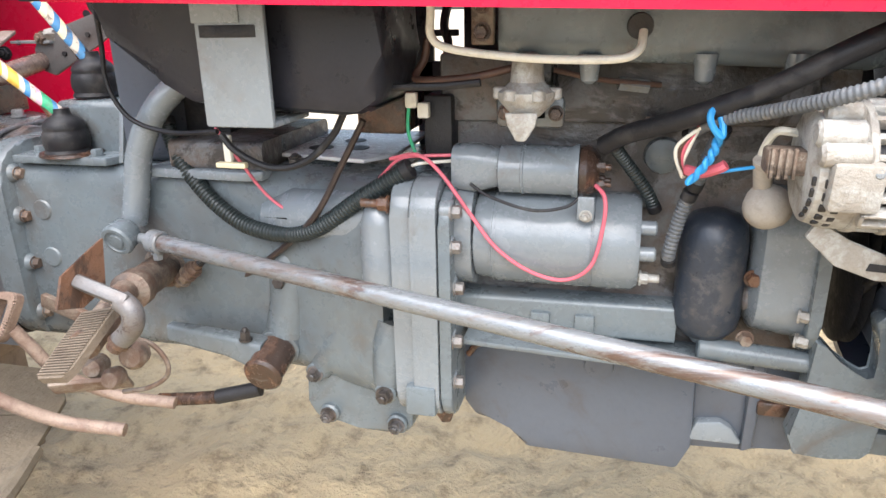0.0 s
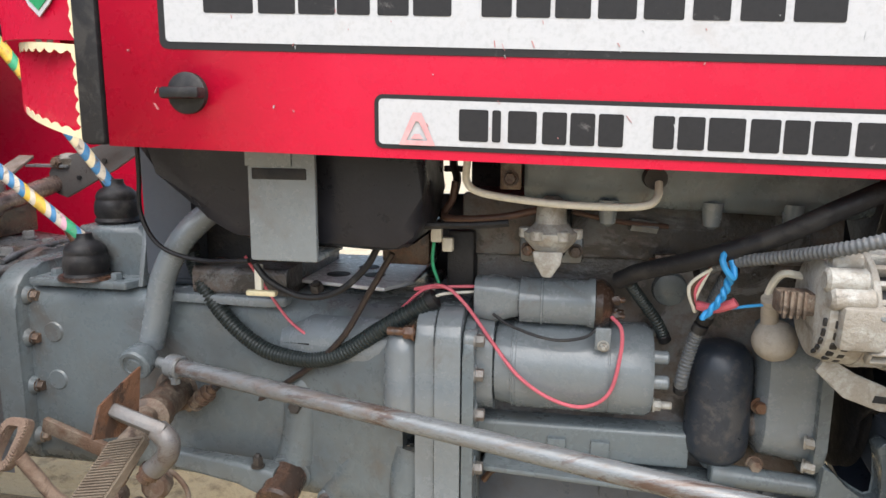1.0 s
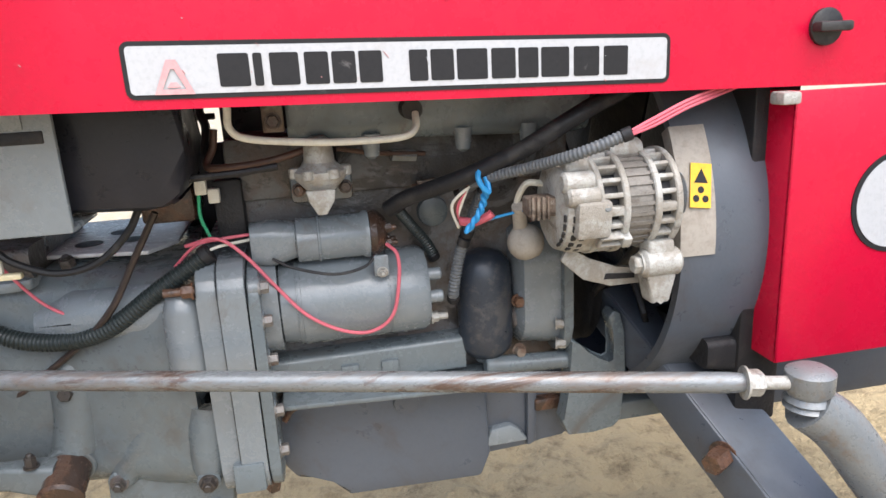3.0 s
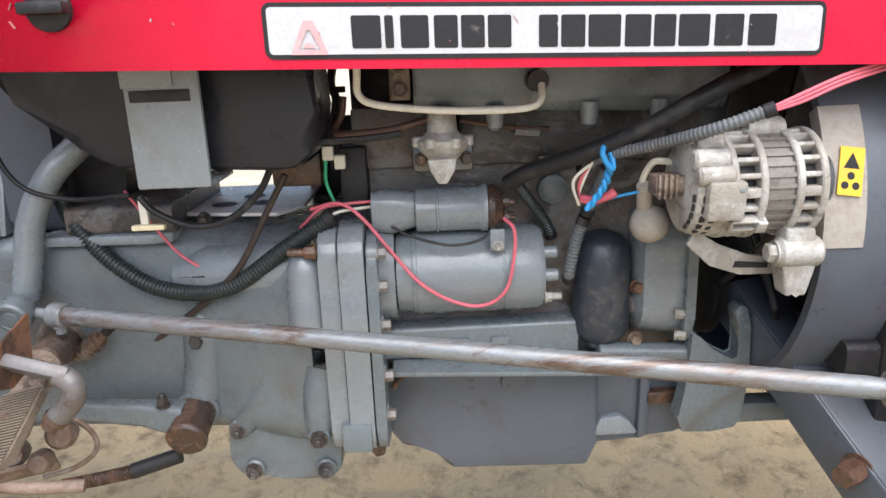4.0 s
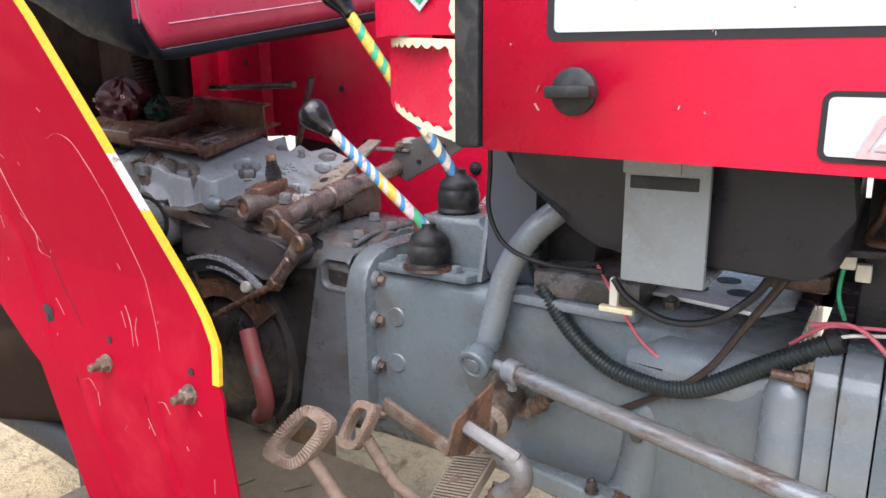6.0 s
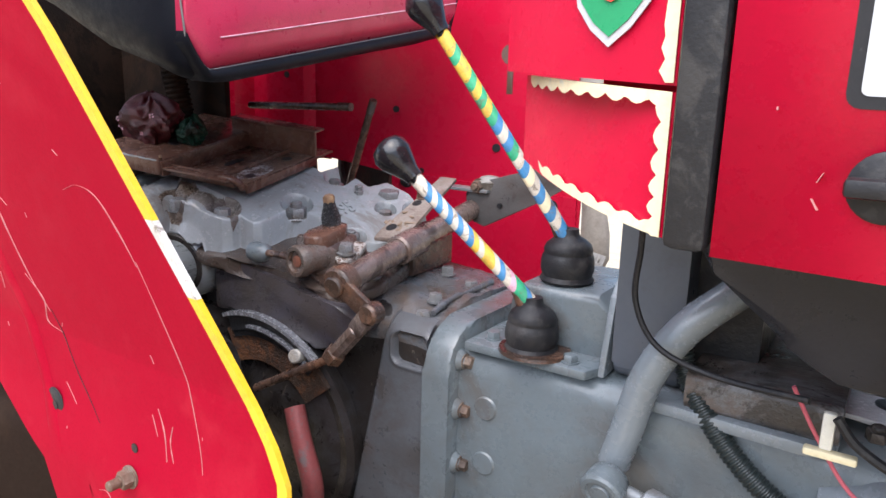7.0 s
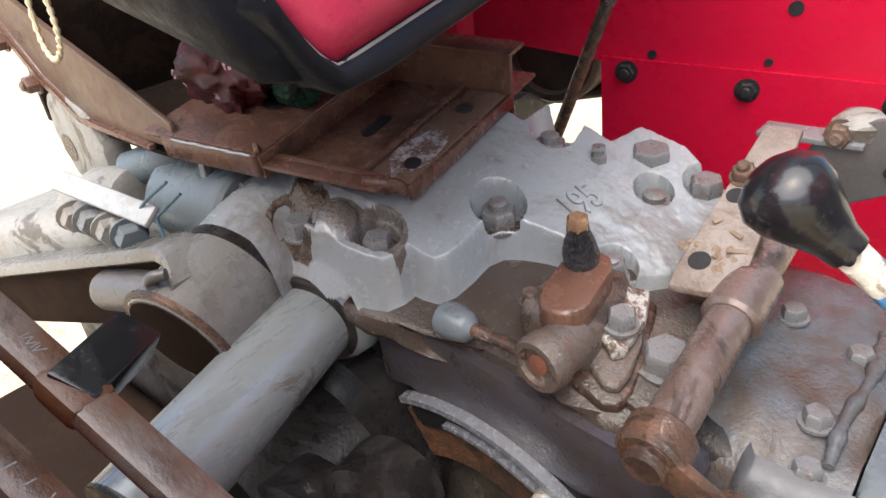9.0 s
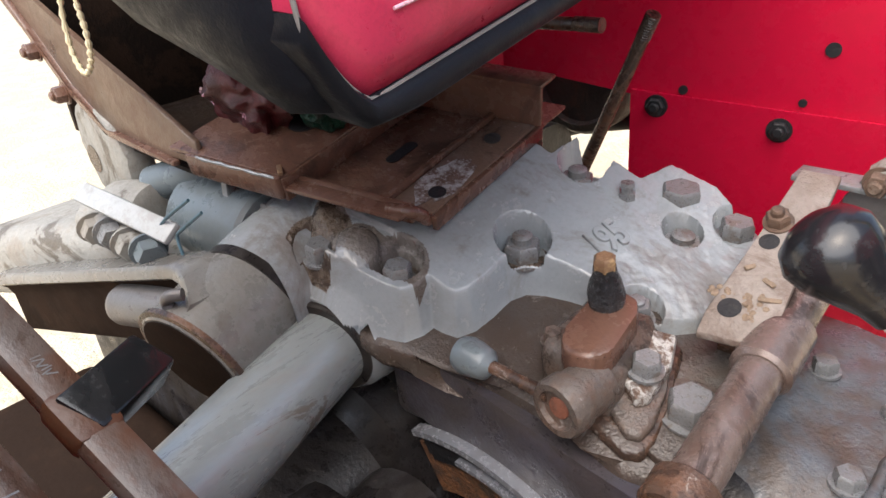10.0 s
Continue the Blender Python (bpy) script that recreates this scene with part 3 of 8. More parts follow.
# ---- gearbox, bell housing, engine ----
def make_gearbox():
    bm = mesh()
    loft(bm, [(-0.695, 0.25, 0.48, 0.40, 0.685, 0.03), (-0.68, 0.245, 0.48, 0.40, 0.688, 0.03), (-0.45, 0.25, 0.48, 0.40, 0.688, 0.03), (-0.30, 0.25, 0.48, 0.39, 0.69, 0.03),
              (-0.22, 0.235, 0.50, 0.385, 0.695, 0.05), (-0.15, 0.205, 0.53, 0.375, 0.69, 0.07), (-0.085, 0.19, 0.55, 0.37, 0.69, 0.07)])
    gb = part("gearbox", bm, GREY, tractor, "dusty grey cast gearbox and bell housing")
    # bulging pillar and flange plates
    bm = mesh()
    lathe(bm, (-0.085, 0.195, 0.56), (0, 0, 1), [(0, 0.026), (0.085, 0.024), (0.105, 0.017), (0.112, 0.006)], 24)
    part("boss", bm, GREY_L, gb)
    for x0, x1, y0, z1 in ((-0.064, -0.040, 0.170, 0.700), (-0.038, -0.006, 0.163, 0.702), (-0.004, 0.010, 0.166, 0.690)):
        part("flange", prism(mesh(), rrect(y0, 0.55, 0.385, z1, 0.04), x0, x1, "x", 0.0025), GREY_L if x0 < -0.01 else GREY, gb)
    part("gasket", prism(mesh(), rrect(0.172, 0.54, 0.38, 0.695, 0.04), -0.0415, -0.0365, "x"), BLACK, gb)
    for p in ((0.010, 0.178, 0.668), (0.010, 0.176, 0.625), (0.010, 0.19, 0.567), (0.010, 0.18, 0.50), (0.010, 0.185, 0.44)):
        part("ear", cyl(mesh(), (-0.004, p[1] + 0.004, p[2]), (0.012, p[1] + 0.004, p[2]), 0.013, bev=0.002), GREY_L, gb)
        bolt(p, (1, 0, 0), gb, 0.014, 0.010, 0.0)
    # stud at the rear of the flange
    part("stud", tube(mesh(), [(-0.10, 0.176, 0.674), (-0.064, 0.176, 0.674)], 0.0055), RUSTY, gb)
    bolt((-0.066, 0.176, 0.674), (-1, 0, 0), gb, 0.015, 0.012, 0, RUSTY)
    # feet with big bolts
    part("foot", prism(mesh(), [(-0.226, 0.400), (-0.229, 0.345), (-0.214, 0.320), (-0.15, 0.312), (-0.082, 0.307), (-0.066, 0.324), (-0.058, 0.42), (-0.10, 0.45), (-0.17, 0.44)], 0.240, 0.46, "y", 0.008), GREY, gb)
    for x, y, z in ((-0.206, 0.240, 0.402), (-0.084, 0.190, 0.412), (-0.192, 0.243, 0.334), (-0.088, 0.243, 0.330)):
        part("bolt_boss", cyl(mesh(), (x, y + 0.012, z), (x, y - 0.012, z), 0.015, bev=0.003), GREY, gb)
        bolt((x, y - 0.012, z), (0, -1, 0), gb, 0.017, 0.010, 0.004, GREY_D)
    # rear flange of the gearbox
    part("rear_flange", prism(mesh(), rrect(0.221, 0.52, 0.40, 0.716, 0.06), -0.716, -0.676, "x", 0.006), GREY, gb)
    for z, y in ((0.608, 0.241), (0.533, 0.241), (0.672, 0.246), (0.45, 0.243)):
        part("boss", cyl(mesh(), (-0.680, y + 0.002, z), (-0.668, y + 0.004, z), 0.015, 0.012, bev=0.003), GREY, gb)
        bolt((-0.669, y + 0.002, z), (1, 0, 0), gb, 0.014, 0.010, 0, DIRTY)
    # rib over the pedal shaft, round pads, and tapering lugs behind the lower bolts
    part("rib", tube(mesh(), [(-0.243, 0.275, 0.595), (-0.245, 0.262, 0.555), (-0.247, 0.256, 0.50), (-0.256, 0.252, 0.452)], 0.030, 18, 6, lambda q, n: 0.72 + 0.28 * min(1, q / 6)), GREY, gb)
    part("pad", lathe(mesh(), (-0.478, 0.256, 0.553), (0, -1, 0), [(0, 0.040), (0.007, 0.037), (0.010, 0.028), (0.010, 0)], 32, False), GREY, gb)
    for pts in (((-0.204, 0.246, 0.400), (-0.185, 0.244, 0.430), (-0.150, 0.236, 0.475), (-0.10, 0.236, 0.54)), ((-0.084, 0.200, 0.410), (-0.082, 0.200, 0.43), (-0.076, 0.205, 0.47), (-0.07, 0.215, 0.50))):
        part("lug", tube(mesh(), pts, 0.020, 18, 6, lambda q, n: 0.9 + 0.9 * q / n), GREY, gb)
    part("flange_foot", box(mesh(), (-0.050, 0.160, 0.398), (-0.010, 0.32, 0.440), 0.004), GREY, gb)
    # blind plugs on the side
    for x, y, z in ((-0.636, 0.25, 0.618), (-0.636, 0.25, 0.543)):
        part("plug", cyl(mesh(), (x, y + 0.004, z), (x, y - 0.006, z), 0.017, bev=0.003), GREY, gb)
    # selector cover, lever pedestal and rib
    top = part("top_cover", prism(mesh(), [(-0.67, 0.245), (-0.51, 0.245), (-0.50, 0.27), (-0.50, 0.47), (-0.67, 0.47)], 0.688, 0.700, "z", 0.003), GREY, gb)
    part("pedestal", loft(mesh(), [(-0.635, 0.30, 0.45, 0.69, 0.755, 0.012), (-0.62, 0.295, 0.45, 0.69, 0.772, 0.012), (-0.52, 0.295, 0.45, 0.69, 0.775, 0.012), (-0.505, 0.30, 0.45, 0.69, 0.76, 0.012)]), GREY, gb)
    part("rib", prism(mesh(), [(0.262, 0.69), (0.47, 0.69), (0.47, 0.83), (0.33, 0.825), (0.285, 0.78)], -0.502, -0.494, "x", 0.002), GREY_L, gb)
    # machined ledge of the side cover in front
    part("ledge", prism(mesh(), [(-0.44, 0.236), (-0.285, 0.230), (-0.262, 0.240), (-0.235, 0.45), (-0.44, 0.45)], 0.678, 0.692, "z", 0.004), GREY_L, gb)
    part("upper_case", loft(mesh(), [(-0.40, 0.24, 0.46, 0.69, 0.73, 0.01), (-0.26, 0.24, 0.46, 0.69, 0.73, 0.01)]), GREY_D, gb)
    part("hump", loft(mesh(), [(-0.27, 0.235, 0.46, 0.60, 0.655, 0.03), (-0.22, 0.215, 0.46, 0.60, 0.672, 0.035), (-0.14, 0.2, 0.46, 0.6, 0.675, 0.035), (-0.09, 0.2, 0.46, 0.6, 0.675, 0.035)]), GREY_L, gb)


def make_engine():
    bm = mesh()
    loft(bm, [(-0.02, 0.262, 0.44, 0.46, 0.835, 0.008), (0.44, 0.262, 0.44, 0.46, 0.835, 0.008)])
    e = part("engine_block", bm, GREY_D, tractor, "grimy dark grey cast-iron engine block")
    part("side_cover", box(mesh(), (-0.018, 0.245, 0.763), (0.115, 0.265, 0.842), 0.004), GREY_D, e)
    part("side_cover", box(mesh(), (0.12, 0.248, 0.763), (0.40, 0.265, 0.835), 0.004), GREY_D, e)
    part("inlet_manifold", loft(mesh(), [(0.065, 0.17, 0.4, 0.842, 0.96, 0.02), (0.08, 0.165, 0.4, 0.84, 0.96, 0.02), (0.42, 0.165, 0.4, 0.828, 0.96, 0.02), (0.44, 0.18, 0.4, 0.83, 0.96, 0.02)]), GREY, e, "grey cast manifold")
    for x in (0.16, 0.272, 0.355):
        part("boss", lathe(mesh(), (x, 0.172, 0.815), (0, 0, 1), [(0, 0.004), (0.004, 0.009), (0.012, 0.010), (0.03, 0.012)], 16), GREY_L, e)
    part("ledge", loft(mesh(), [(0.0, 0.225, 0.4, 0.50, 0.545, 0.006), (0.275, 0.225, 0.4, 0.50, 0.548, 0.006)]), GREY, e)
    for x in (0.10, 0.155):
        part("pad", box(mesh(), (x, 0.219, 0.505), (x + 0.024, 0.23, 0.53), 0.002), GREY, e)
    part("timing_case", loft(mesh(), [(0.350, 0.222, 0.45, 0.53, 0.69, 0.05), (0.358, 0.207, 0.45, 0.522, 0.695, 0.05), (0.410, 0.205, 0.45, 0.515, 0.695, 0.05)]), GREY_L, e)
    part("timing_flange", prism(mesh(), rrect(0.192, 0.45, 0.505, 0.71, 0.05), 0.410, 0.423, "x", 0.003), GREY, e)
    for z in (0.50, 0.53, 0.66):
        bolt((0.402, 0.204, z + 0.03), (1, -0.4, 0), e, 0.012, 0.012, 0, ALU)
    part("pipe", cyl(mesh(), (0.30, 0.215, 0.505), (0.44, 0.215, 0.497), 0.013, bev=0.002), GREY, e)
    part("front_bracket", prism(mesh(), [(0.42, 0.538), (0.434, 0.527), (0.448, 0.512), (0.463, 0.498), (0.478, 0.490), (0.488, 0.494), (0.489, 0.515), (0.484, 0.54), (0.477, 0.562), (0.485, 0.571), (0.495, 0.567), (0.503, 0.535), (0.504, 0.475), (0.499, 0.40), (0.488, 0.388), (0.455, 0.383), (0.417, 0.385), (0.407, 0.41), (0.42, 0.45)], 0.196, 0.224, "y", 0.003), GREY, e)
    part("cross_piece", box(mesh(), (0.49, 0.215, 0.384), (0.62, 0.25, 0.414), 0.004), GREY, e)
    part("pulley", lathe(mesh(), (0.462, CY, 0.59), (1, 0, 0), [(0, 0.09), (0.006, 0.105), (0.012, 0.09), (0.018, 0.105), (0.024, 0.09)], 40), BLACK, e)


def make_sump():
    bm = mesh()
    prism(bm, [(0.012, 0.480), (0.308, 0.468), (0.312, 0.345), (0.296, 0.307), (0.094, 0.312), (0.078, 0.346), (0.024, 0.354), (0.008, 0.376), (0.003, 0.44)], 0.245, 0.46, "y", 0.007)
    s = part("oil_pan", bm, SUMP, tractor, "blue-grey pressed-steel oil pan")
    part("rim", box(mesh(), (-0.002, 0.188, 0.492), (0.31, 0.47, 0.500), 0.003, Matrix.Rotation(radians(2.4), 4, "Y")), GREY, s)
    part("gasket_line", tube(mesh(), [(0.016, 0.238, 0.452), (0.034, 0.238, 0.470), (0.09, 0.238, 0.474), (0.20, 0.238, 0.468), (0.306, 0.238, 0.462)], 0.0042, 8), RUSTY, s, "rust-stained pan lip")
    part("lug", lathe(mesh(), (0.188, 0.248, 0.452), (0, -1, 0), [(0, 0.020), (0.008, 0.018), (0.009, 0)], 20, False), SUMP, s)
    part("rear_strap", prism(mesh(), [(-0.020, 0.464), (0.004, 0.464), (0.006, 0.42), (0.010, 0.405), (0.002, 0.374), (-0.010, 0.371), (-0.019, 0.385)], 0.19, 0.46, "y", 0.003), RUSTY, s)
    f = part("front_support", prism(mesh(), [(0.306, 0.485), (0.43, 0.478), (0.445, 0.38), (0.446, 0.345), (0.430, 0.357), (0.378, 0.340), (0.306, 0.336)], 0.258, 0.46, "y", 0.006), SUMP, tractor, "blue-grey cast front support")
    part("web", prism(mesh(), [(0.372, 0.482), (0.388, 0.482), (0.384, 0.352), (0.370, 0.345)], 0.246, 0.265, "y", 0.004), SUMP, f)
    part("step", box(mesh(), (0.382, 0.242, 0.404), (0.43, 0.27, 0.424), 0.004), RUSTY, f)
    part("wedge", prism(mesh(), [(0.302, 0.354), (0.373, 0.355), (0.358, 0.378), (0.343, 0.387), (0.314, 0.383)], 0.246, 0.27, "y", 0.005), GREY_L, f)


def make_starter():
    ay, az = 0.248, 0.622
    bm = mesh()
    lathe(bm, (0.028, ay, az), (1, 0, 0), [(0, 0.045), (0.004, 0.054), (0.024, 0.056), (0.0245, 0.0585), (0.026, 0.0585), (0.0265, 0.0575), (0.030, 0.0575), (0.0305, 0.0590), (0.142, 0.0590), (0.1425, 0.0580), (0.1445, 0.0580), (0.145, 0.0590), (0.190, 0.0590), (0.197, 0.055), (0.198, 0.02)], 48)
    s = part("starter_motor", bm, GREY_L, tractor, "satin grey painted starter motor with a solenoid on top")
    part("nose", loft(mesh(), [(0.008, 0.19, 0.31, 0.565, 0.69, 0.04), (0.03, 0.19, 0.31, 0.56, 0.69, 0.05)]), GREY_L, s)
    sol = part("solenoid", lathe(mesh(), (0.058, 0.225, 0.711), (1, 0, 0), [(0, 0.020), (0.003, 0.0285), (0.028, 0.0285), (0.029, 0.030), (0.031, 0.030), (0.032, 0.0285), (0.085, 0.0285), (0.088, 0.031), (0.094, 0.031), (0.095, 0.022)], 36), GREY_L, s)
    part("solenoid_neck", loft(mesh(), [(0.004, 0.205, 0.25, 0.685, 0.738, 0.015), (0.03, 0.20, 0.25, 0.683, 0.74, 0.018), (0.06, 0.205, 0.25, 0.69, 0.735, 0.018)]), GREY_L, s)
    part("end_cap", lathe(mesh(), (0.153, 0.225, 0.711), (1, 0, 0), [(0, 0.029), (0.008, 0.031), (0.016, 0.026), (0.022, 0.018)], 28), RUSTY, s, "rusty solenoid cap")
    for dy, dz in ((-0.012, 0.008), (0.008, -0.012), (-0.012, -0.012)):
        bolt((0.172, 0.225 + dy, 0.711 + dz), (1, 0, 0), s, 0.011, 0.008, 0.006, RUSTY, "terminal_nut")
    for dy, dz in ((-0.035, 0.028), (-0.045, 0.0), (0.02, 0.045)):
        part("through_bolt", cyl(mesh(), (0.222, ay + dy, az + dz), (0.243, ay + dy, az + dz), 0.0085, bev=0.002), GREY_L, s)
    part("terminal", cyl(mesh(), (0.222, ay - 0.03, az - 0.035), (0.250, ay - 0.03, az - 0.035), 0.005), ALU, s)
    bolt((0.228, ay - 0.03, az - 0.035), (1, 0, 0), s, 0.013, 0.008, 0, ALU, "terminal_nut")
    part("clamp_tab", box(mesh(), (0.153, 0.188, 0.662), (0.172, 0.192, 0.690), 0.002), GREY_L, s)
    bolt((0.163, 0.188, 0.668), (0, -1, 0), s, 0.010, 0.005, 0.003, ALU)


make_bonnet()
make_dash()
make_grille()
make_gearbox()
make_engine()
make_sump()
make_starter()


# ---- tank ----
def make_tank():
    bm = mesh()
    prism(bm, [(-0.385, 1.0), (-0.385, 0.895), (-0.355, 0.87), (-0.30, 0.815), (-0.265, 0.795), (-0.07, 0.785), (-0.045, 0.80), (-0.04, 0.85), (-0.04, 1.0)], 0.10, 0.24, "y", 0.02)
    t = part("fuel_tank", bm, TANK, tractor, "dull black fuel tank held by a grey strap")
    strap = part("strap", box(mesh(), (-0.228, 0.072, 0.778), (-0.150, 0.080, 1.0), 0.003), GREY_L, t, "grey sheet strap bracket")
    # Flat black bar paints the dark of the strap's slot.
    part("slot", box(mesh(), (-0.222, 0.0705, 0.868), (-0.160, 0.073, 0.880), 0.001), BLACK, t)
    part("strap_flap", box(mesh(), (-0.229, 0.0695, 0.882), (-0.176, 0.0725, 0.93), 0.001), GREY_L, t)
    # Added dark sheets narrow the bright gap between tank and engine.
    part("gap_filler", box(mesh(), (-0.12, 0.50, 0.66), (0.02, 0.51, 0.815), 0.002), TANK, t)
    part("gap_filler", box(mesh(), (-0.043, 0.495, 0.66), (0.06, 0.505, 1.0), 0.002), TANK, t)
    part("gap_filler", box(mesh(), (-0.40, 0.50, 0.75), (-0.092, 0.51, 1.0), 0.002), TANK, t)
    part("far_stud", tube(mesh(), [(-0.075, 0.49, 0.80), (-0.066, 0.49, 0.84), (-0.072, 0.49, 0.87), (-0.06, 0.49, 0.92)], 0.007, 8), BLACK, t)
    part("far_clip", box(mesh(), (-0.088, 0.488, 0.852), (-0.05, 0.498, 0.862), 0.002), BLACK, t)
    part("strap_side", box(mesh(), (-0.228, 0.076, 0.778), (-0.150, 0.16, 0.784), 0.002), GREY_L, t)


def make_drag_link():
    a, b = Vector((-0.418, 0.194, 0.601)), Vector((0.53, -0.037, 0.565))
    d = (b - a).normalized()
    bm = mesh()
    lathe(bm, a, d, [(0, 0.008), (0.006, 0.0112), (0.02, 0.0118), ((b - a).length - 0.02, 0.0118), ((b - a).length, 0.0105)], 24)
    r = part("drag_link", bm, ROD, tractor, "worn grey steering rod with surface rust")
    part("threaded_end", cyl(mesh(), b - d * 0.01, b + d * 0.05, 0.0075), ALU, r)
    bolt(b, d, r, 0.026, 0.018, 0, ALU, "lock_nut")
    part("threaded_end", cyl(mesh(), a - d * 0.03, a + d * 0.01, 0.0075), STEEL, r)
    part("clamp", cyl(mesh(), a + d * 0.004, a + d * 0.026, 0.016, bev=0.002), STEEL, r)
    bolt(a + d * 0.015 + Vector((0, -0.002, -0.014)), (0, 0, -1), r, 0.012, 0.009, 0.0, STEEL)
    j = Vector((-0.456, 0.178, 0.600))
    bm = mesh()
    lathe(bm, j + Vector((0, 0.03, 0.012)), (-0.05, -1, -0.35), [(0, 0.014), (0.006, 0.021), (0.018, 0.023), (0.030, 0.0235), (0.033, 0.021), (0.0335, 0.0165), (0.031, 0.0155), (0.031, 0.011), (0.0335, 0.010), (0.034, 0.0)], 32)
    part("ball_joint", bm, GREY, r, "dusty steering ball joint")
    f = Vector((0.60, -0.052, 0.565))
    bm = mesh()
    lathe(bm, f + Vector((0, 0, -0.035)), (0, 0, 1), [(0, 0.020), (0.004, 0.026), (0.008, 0.022), (0.012, 0.026), (0.018, 0.022), (0.024, 0.026), (0.045, 0.026), (0.050, 0.018)], 28)
    part("ball_joint", bm, STEEL, r, "grey front ball joint")
    part("steering_arm", tube(mesh(), [(0.60, -0.052, 0.535), (0.64, -0.06, 0.50), (0.69, -0.07, 0.43), (0.75, -0.06, 0.36)], 0.03, 16), STEEL, tractor, "dusty pale steering arm")


def make_steering():
    bm = mesh()
    tube(bm, [(-0.33, 0.30, 0.85), (-0.365, 0.262, 0.815), (-0.405, 0.238, 0.775), (-0.435, 0.228, 0.72), (-0.45, 0.226, 0.66), (-0.462, 0.226, 0.615)], 0.0175, 16)
    s = part("drop_arm", bm, GREY_L, tractor, "bent grey steering drop arm")
    part("steering_column", prism(mesh(), rrect(0.272, 0.50, 0.69, 1.0, 0.02), -0.49, -0.415, "x", 0.006), SUMP, tractor, "grey steering box")
    # Added black block stands in for the shadow under the cowl.
    part("column_filler", prism(mesh(), rrect(0.31, 0.50, 0.70, 0.94, 0.02), -0.414, -0.345, "x", 0.006), BLACK, tractor, "added black filler for the dark space behind the drop arm")


make_tank()
make_drag_link()
make_steering()


PINK, BLUE, GREEN = plain("pink_plastic", (0.58, 0.12, 0.16)), plain("blue_plastic", (0.03, 0.28, 0.62)), taped("green_tape", (0.03, 0.38, 0.18))
TAPE_W, TAPE_Y, TAPE_B = taped("white_tape", (0.66, 0.64, 0.60)), taped("yellow_tape", (0.72, 0.46, 0.05)), taped("blue_tape", (0.05, 0.22, 0.45))
TAPE_C = taped("off_white_tape", (0.60, 0.55, 0.46))
TAPE_P, PALE = taped("pink_tape", (0.70, 0.40, 0.50)), plain("pale_plastic", (0.66, 0.64, 0.56))
CONDUIT = plain("dark_conduit", (0.020, 0.027, 0.027), 0.42, 0.5)
CONDUIT_G = aged("dusty_conduit", (0.10, 0.11, 0.12), (0.24, 0.22, 0.19), 0.6, size=30, amount=0.6, bump=0.1)
RODBROWN = aged("dark_brown_rod", (0.035, 0.025, 0.022), (0.08, 0.055, 0.045), 0.45, size=30, amount=0.5, bump=0.1)
FILTER = aged("navy_filter", (0.025, 0.032, 0.045), (0.12, 0.11, 0.10), 0.4, size=14, amount=0.45, cut=0.55, bump=0.08)
LAMINATE = aged("stator_steel", (0.20, 0.185, 0.165), (0.11, 0.09, 0.07), 0.6, 0.3, size=40, amount=0.6, bump=0.3)
CLOTH_G = aged("dark_green_cloth", (0.006, 0.035, 0.022), (0.015, 0.012, 0.010), 0.4, size=30, amount=0.8, bump=0.3, fine=700, spec=0.2)
CLOTH = aged("maroon_cloth", (0.075, 0.009, 0.012), (0.030, 0.006, 0.007), 0.40, size=18, amount=0.8, cut=0.52, bump=0.4, fine=700)
SEAT_RED = aged("red_vinyl", (0.50, 0.035, 0.09), (0.34, 0.02, 0.05), 0.35, size=8, amount=0.5, bump=0.08, fine=500)
PALE_ARM = aged("dusty_pale_paint", (0.25, 0.245, 0.225), (0.19, 0.15, 0.115), 0.55, size=16, amount=0.4, bump=0.3, grime=(0.07, 0.055, 0.04), grime_cut=0.58)
WALL = aged("purplish_grey_casting", (0.052, 0.048, 0.060), (0.040, 0.032, 0.030), 0.36, size=9, amount=0.7, cut=0.48, bump=0.22, fine=240, grime=(0.03, 0.026, 0.026), grime_cut=0.55)
COPPER = aged("brown_pipe", (0.10, 0.055, 0.04), (0.05, 0.03, 0.025), 0.45, 0.2, size=40, amount=0.5, bump=0.1)
ARM_STEEL = aged("worn_grey_lever_steel", (0.135, 0.13, 0.128), (0.11, 0.08, 0.065), 0.38, 0.2, size=12, amount=0.6, cut=0.54, bump=0.15, fine=300, grime=(0.06, 0.04, 0.03), grime_cut=0.62, soft=2)
VALVE = aged("grimy_valve_iron", (0.095, 0.078, 0.068), (0.095, 0.055, 0.038), 0.32, size=22, amount=0.75, cut=0.49, bump=0.35, fine=340, grime=(0.035, 0.027, 0.023), grime_cut=0.56, wear=(0.24, 0.22, 0.21), wear_cut=0.65, soft=1.4)
BEIGE = aged("beige_dust", (0.33, 0.30, 0.26), (0.20, 0.17, 0.14), 0.7, size=12, amount=0.5, bump=0.15)
SADDLE = aged("dirt_covered_casting", (0.098, 0.108, 0.120), (0.070, 0.048, 0.034), 0.30, size=11, amount=0.9, cut=0.47, bump=0.22, fine=260, grime=(0.10, 0.08, 0.06), grime_cut=0.60, grime_amount=0.7, wear=(0.20, 0.205, 0.22), wear_cut=0.66, soft=2)
SIDE = aged("dark_blue_grey_casting", (0.098, 0.108, 0.122), (0.055, 0.048, 0.044), 0.36, size=7, amount=0.75, cut=0.50, bump=0.10, fine=160, grime=(0.06, 0.045, 0.036), grime_cut=0.58, soft=3, wear=(0.24, 0.24, 0.24), wear_cut=0.76)
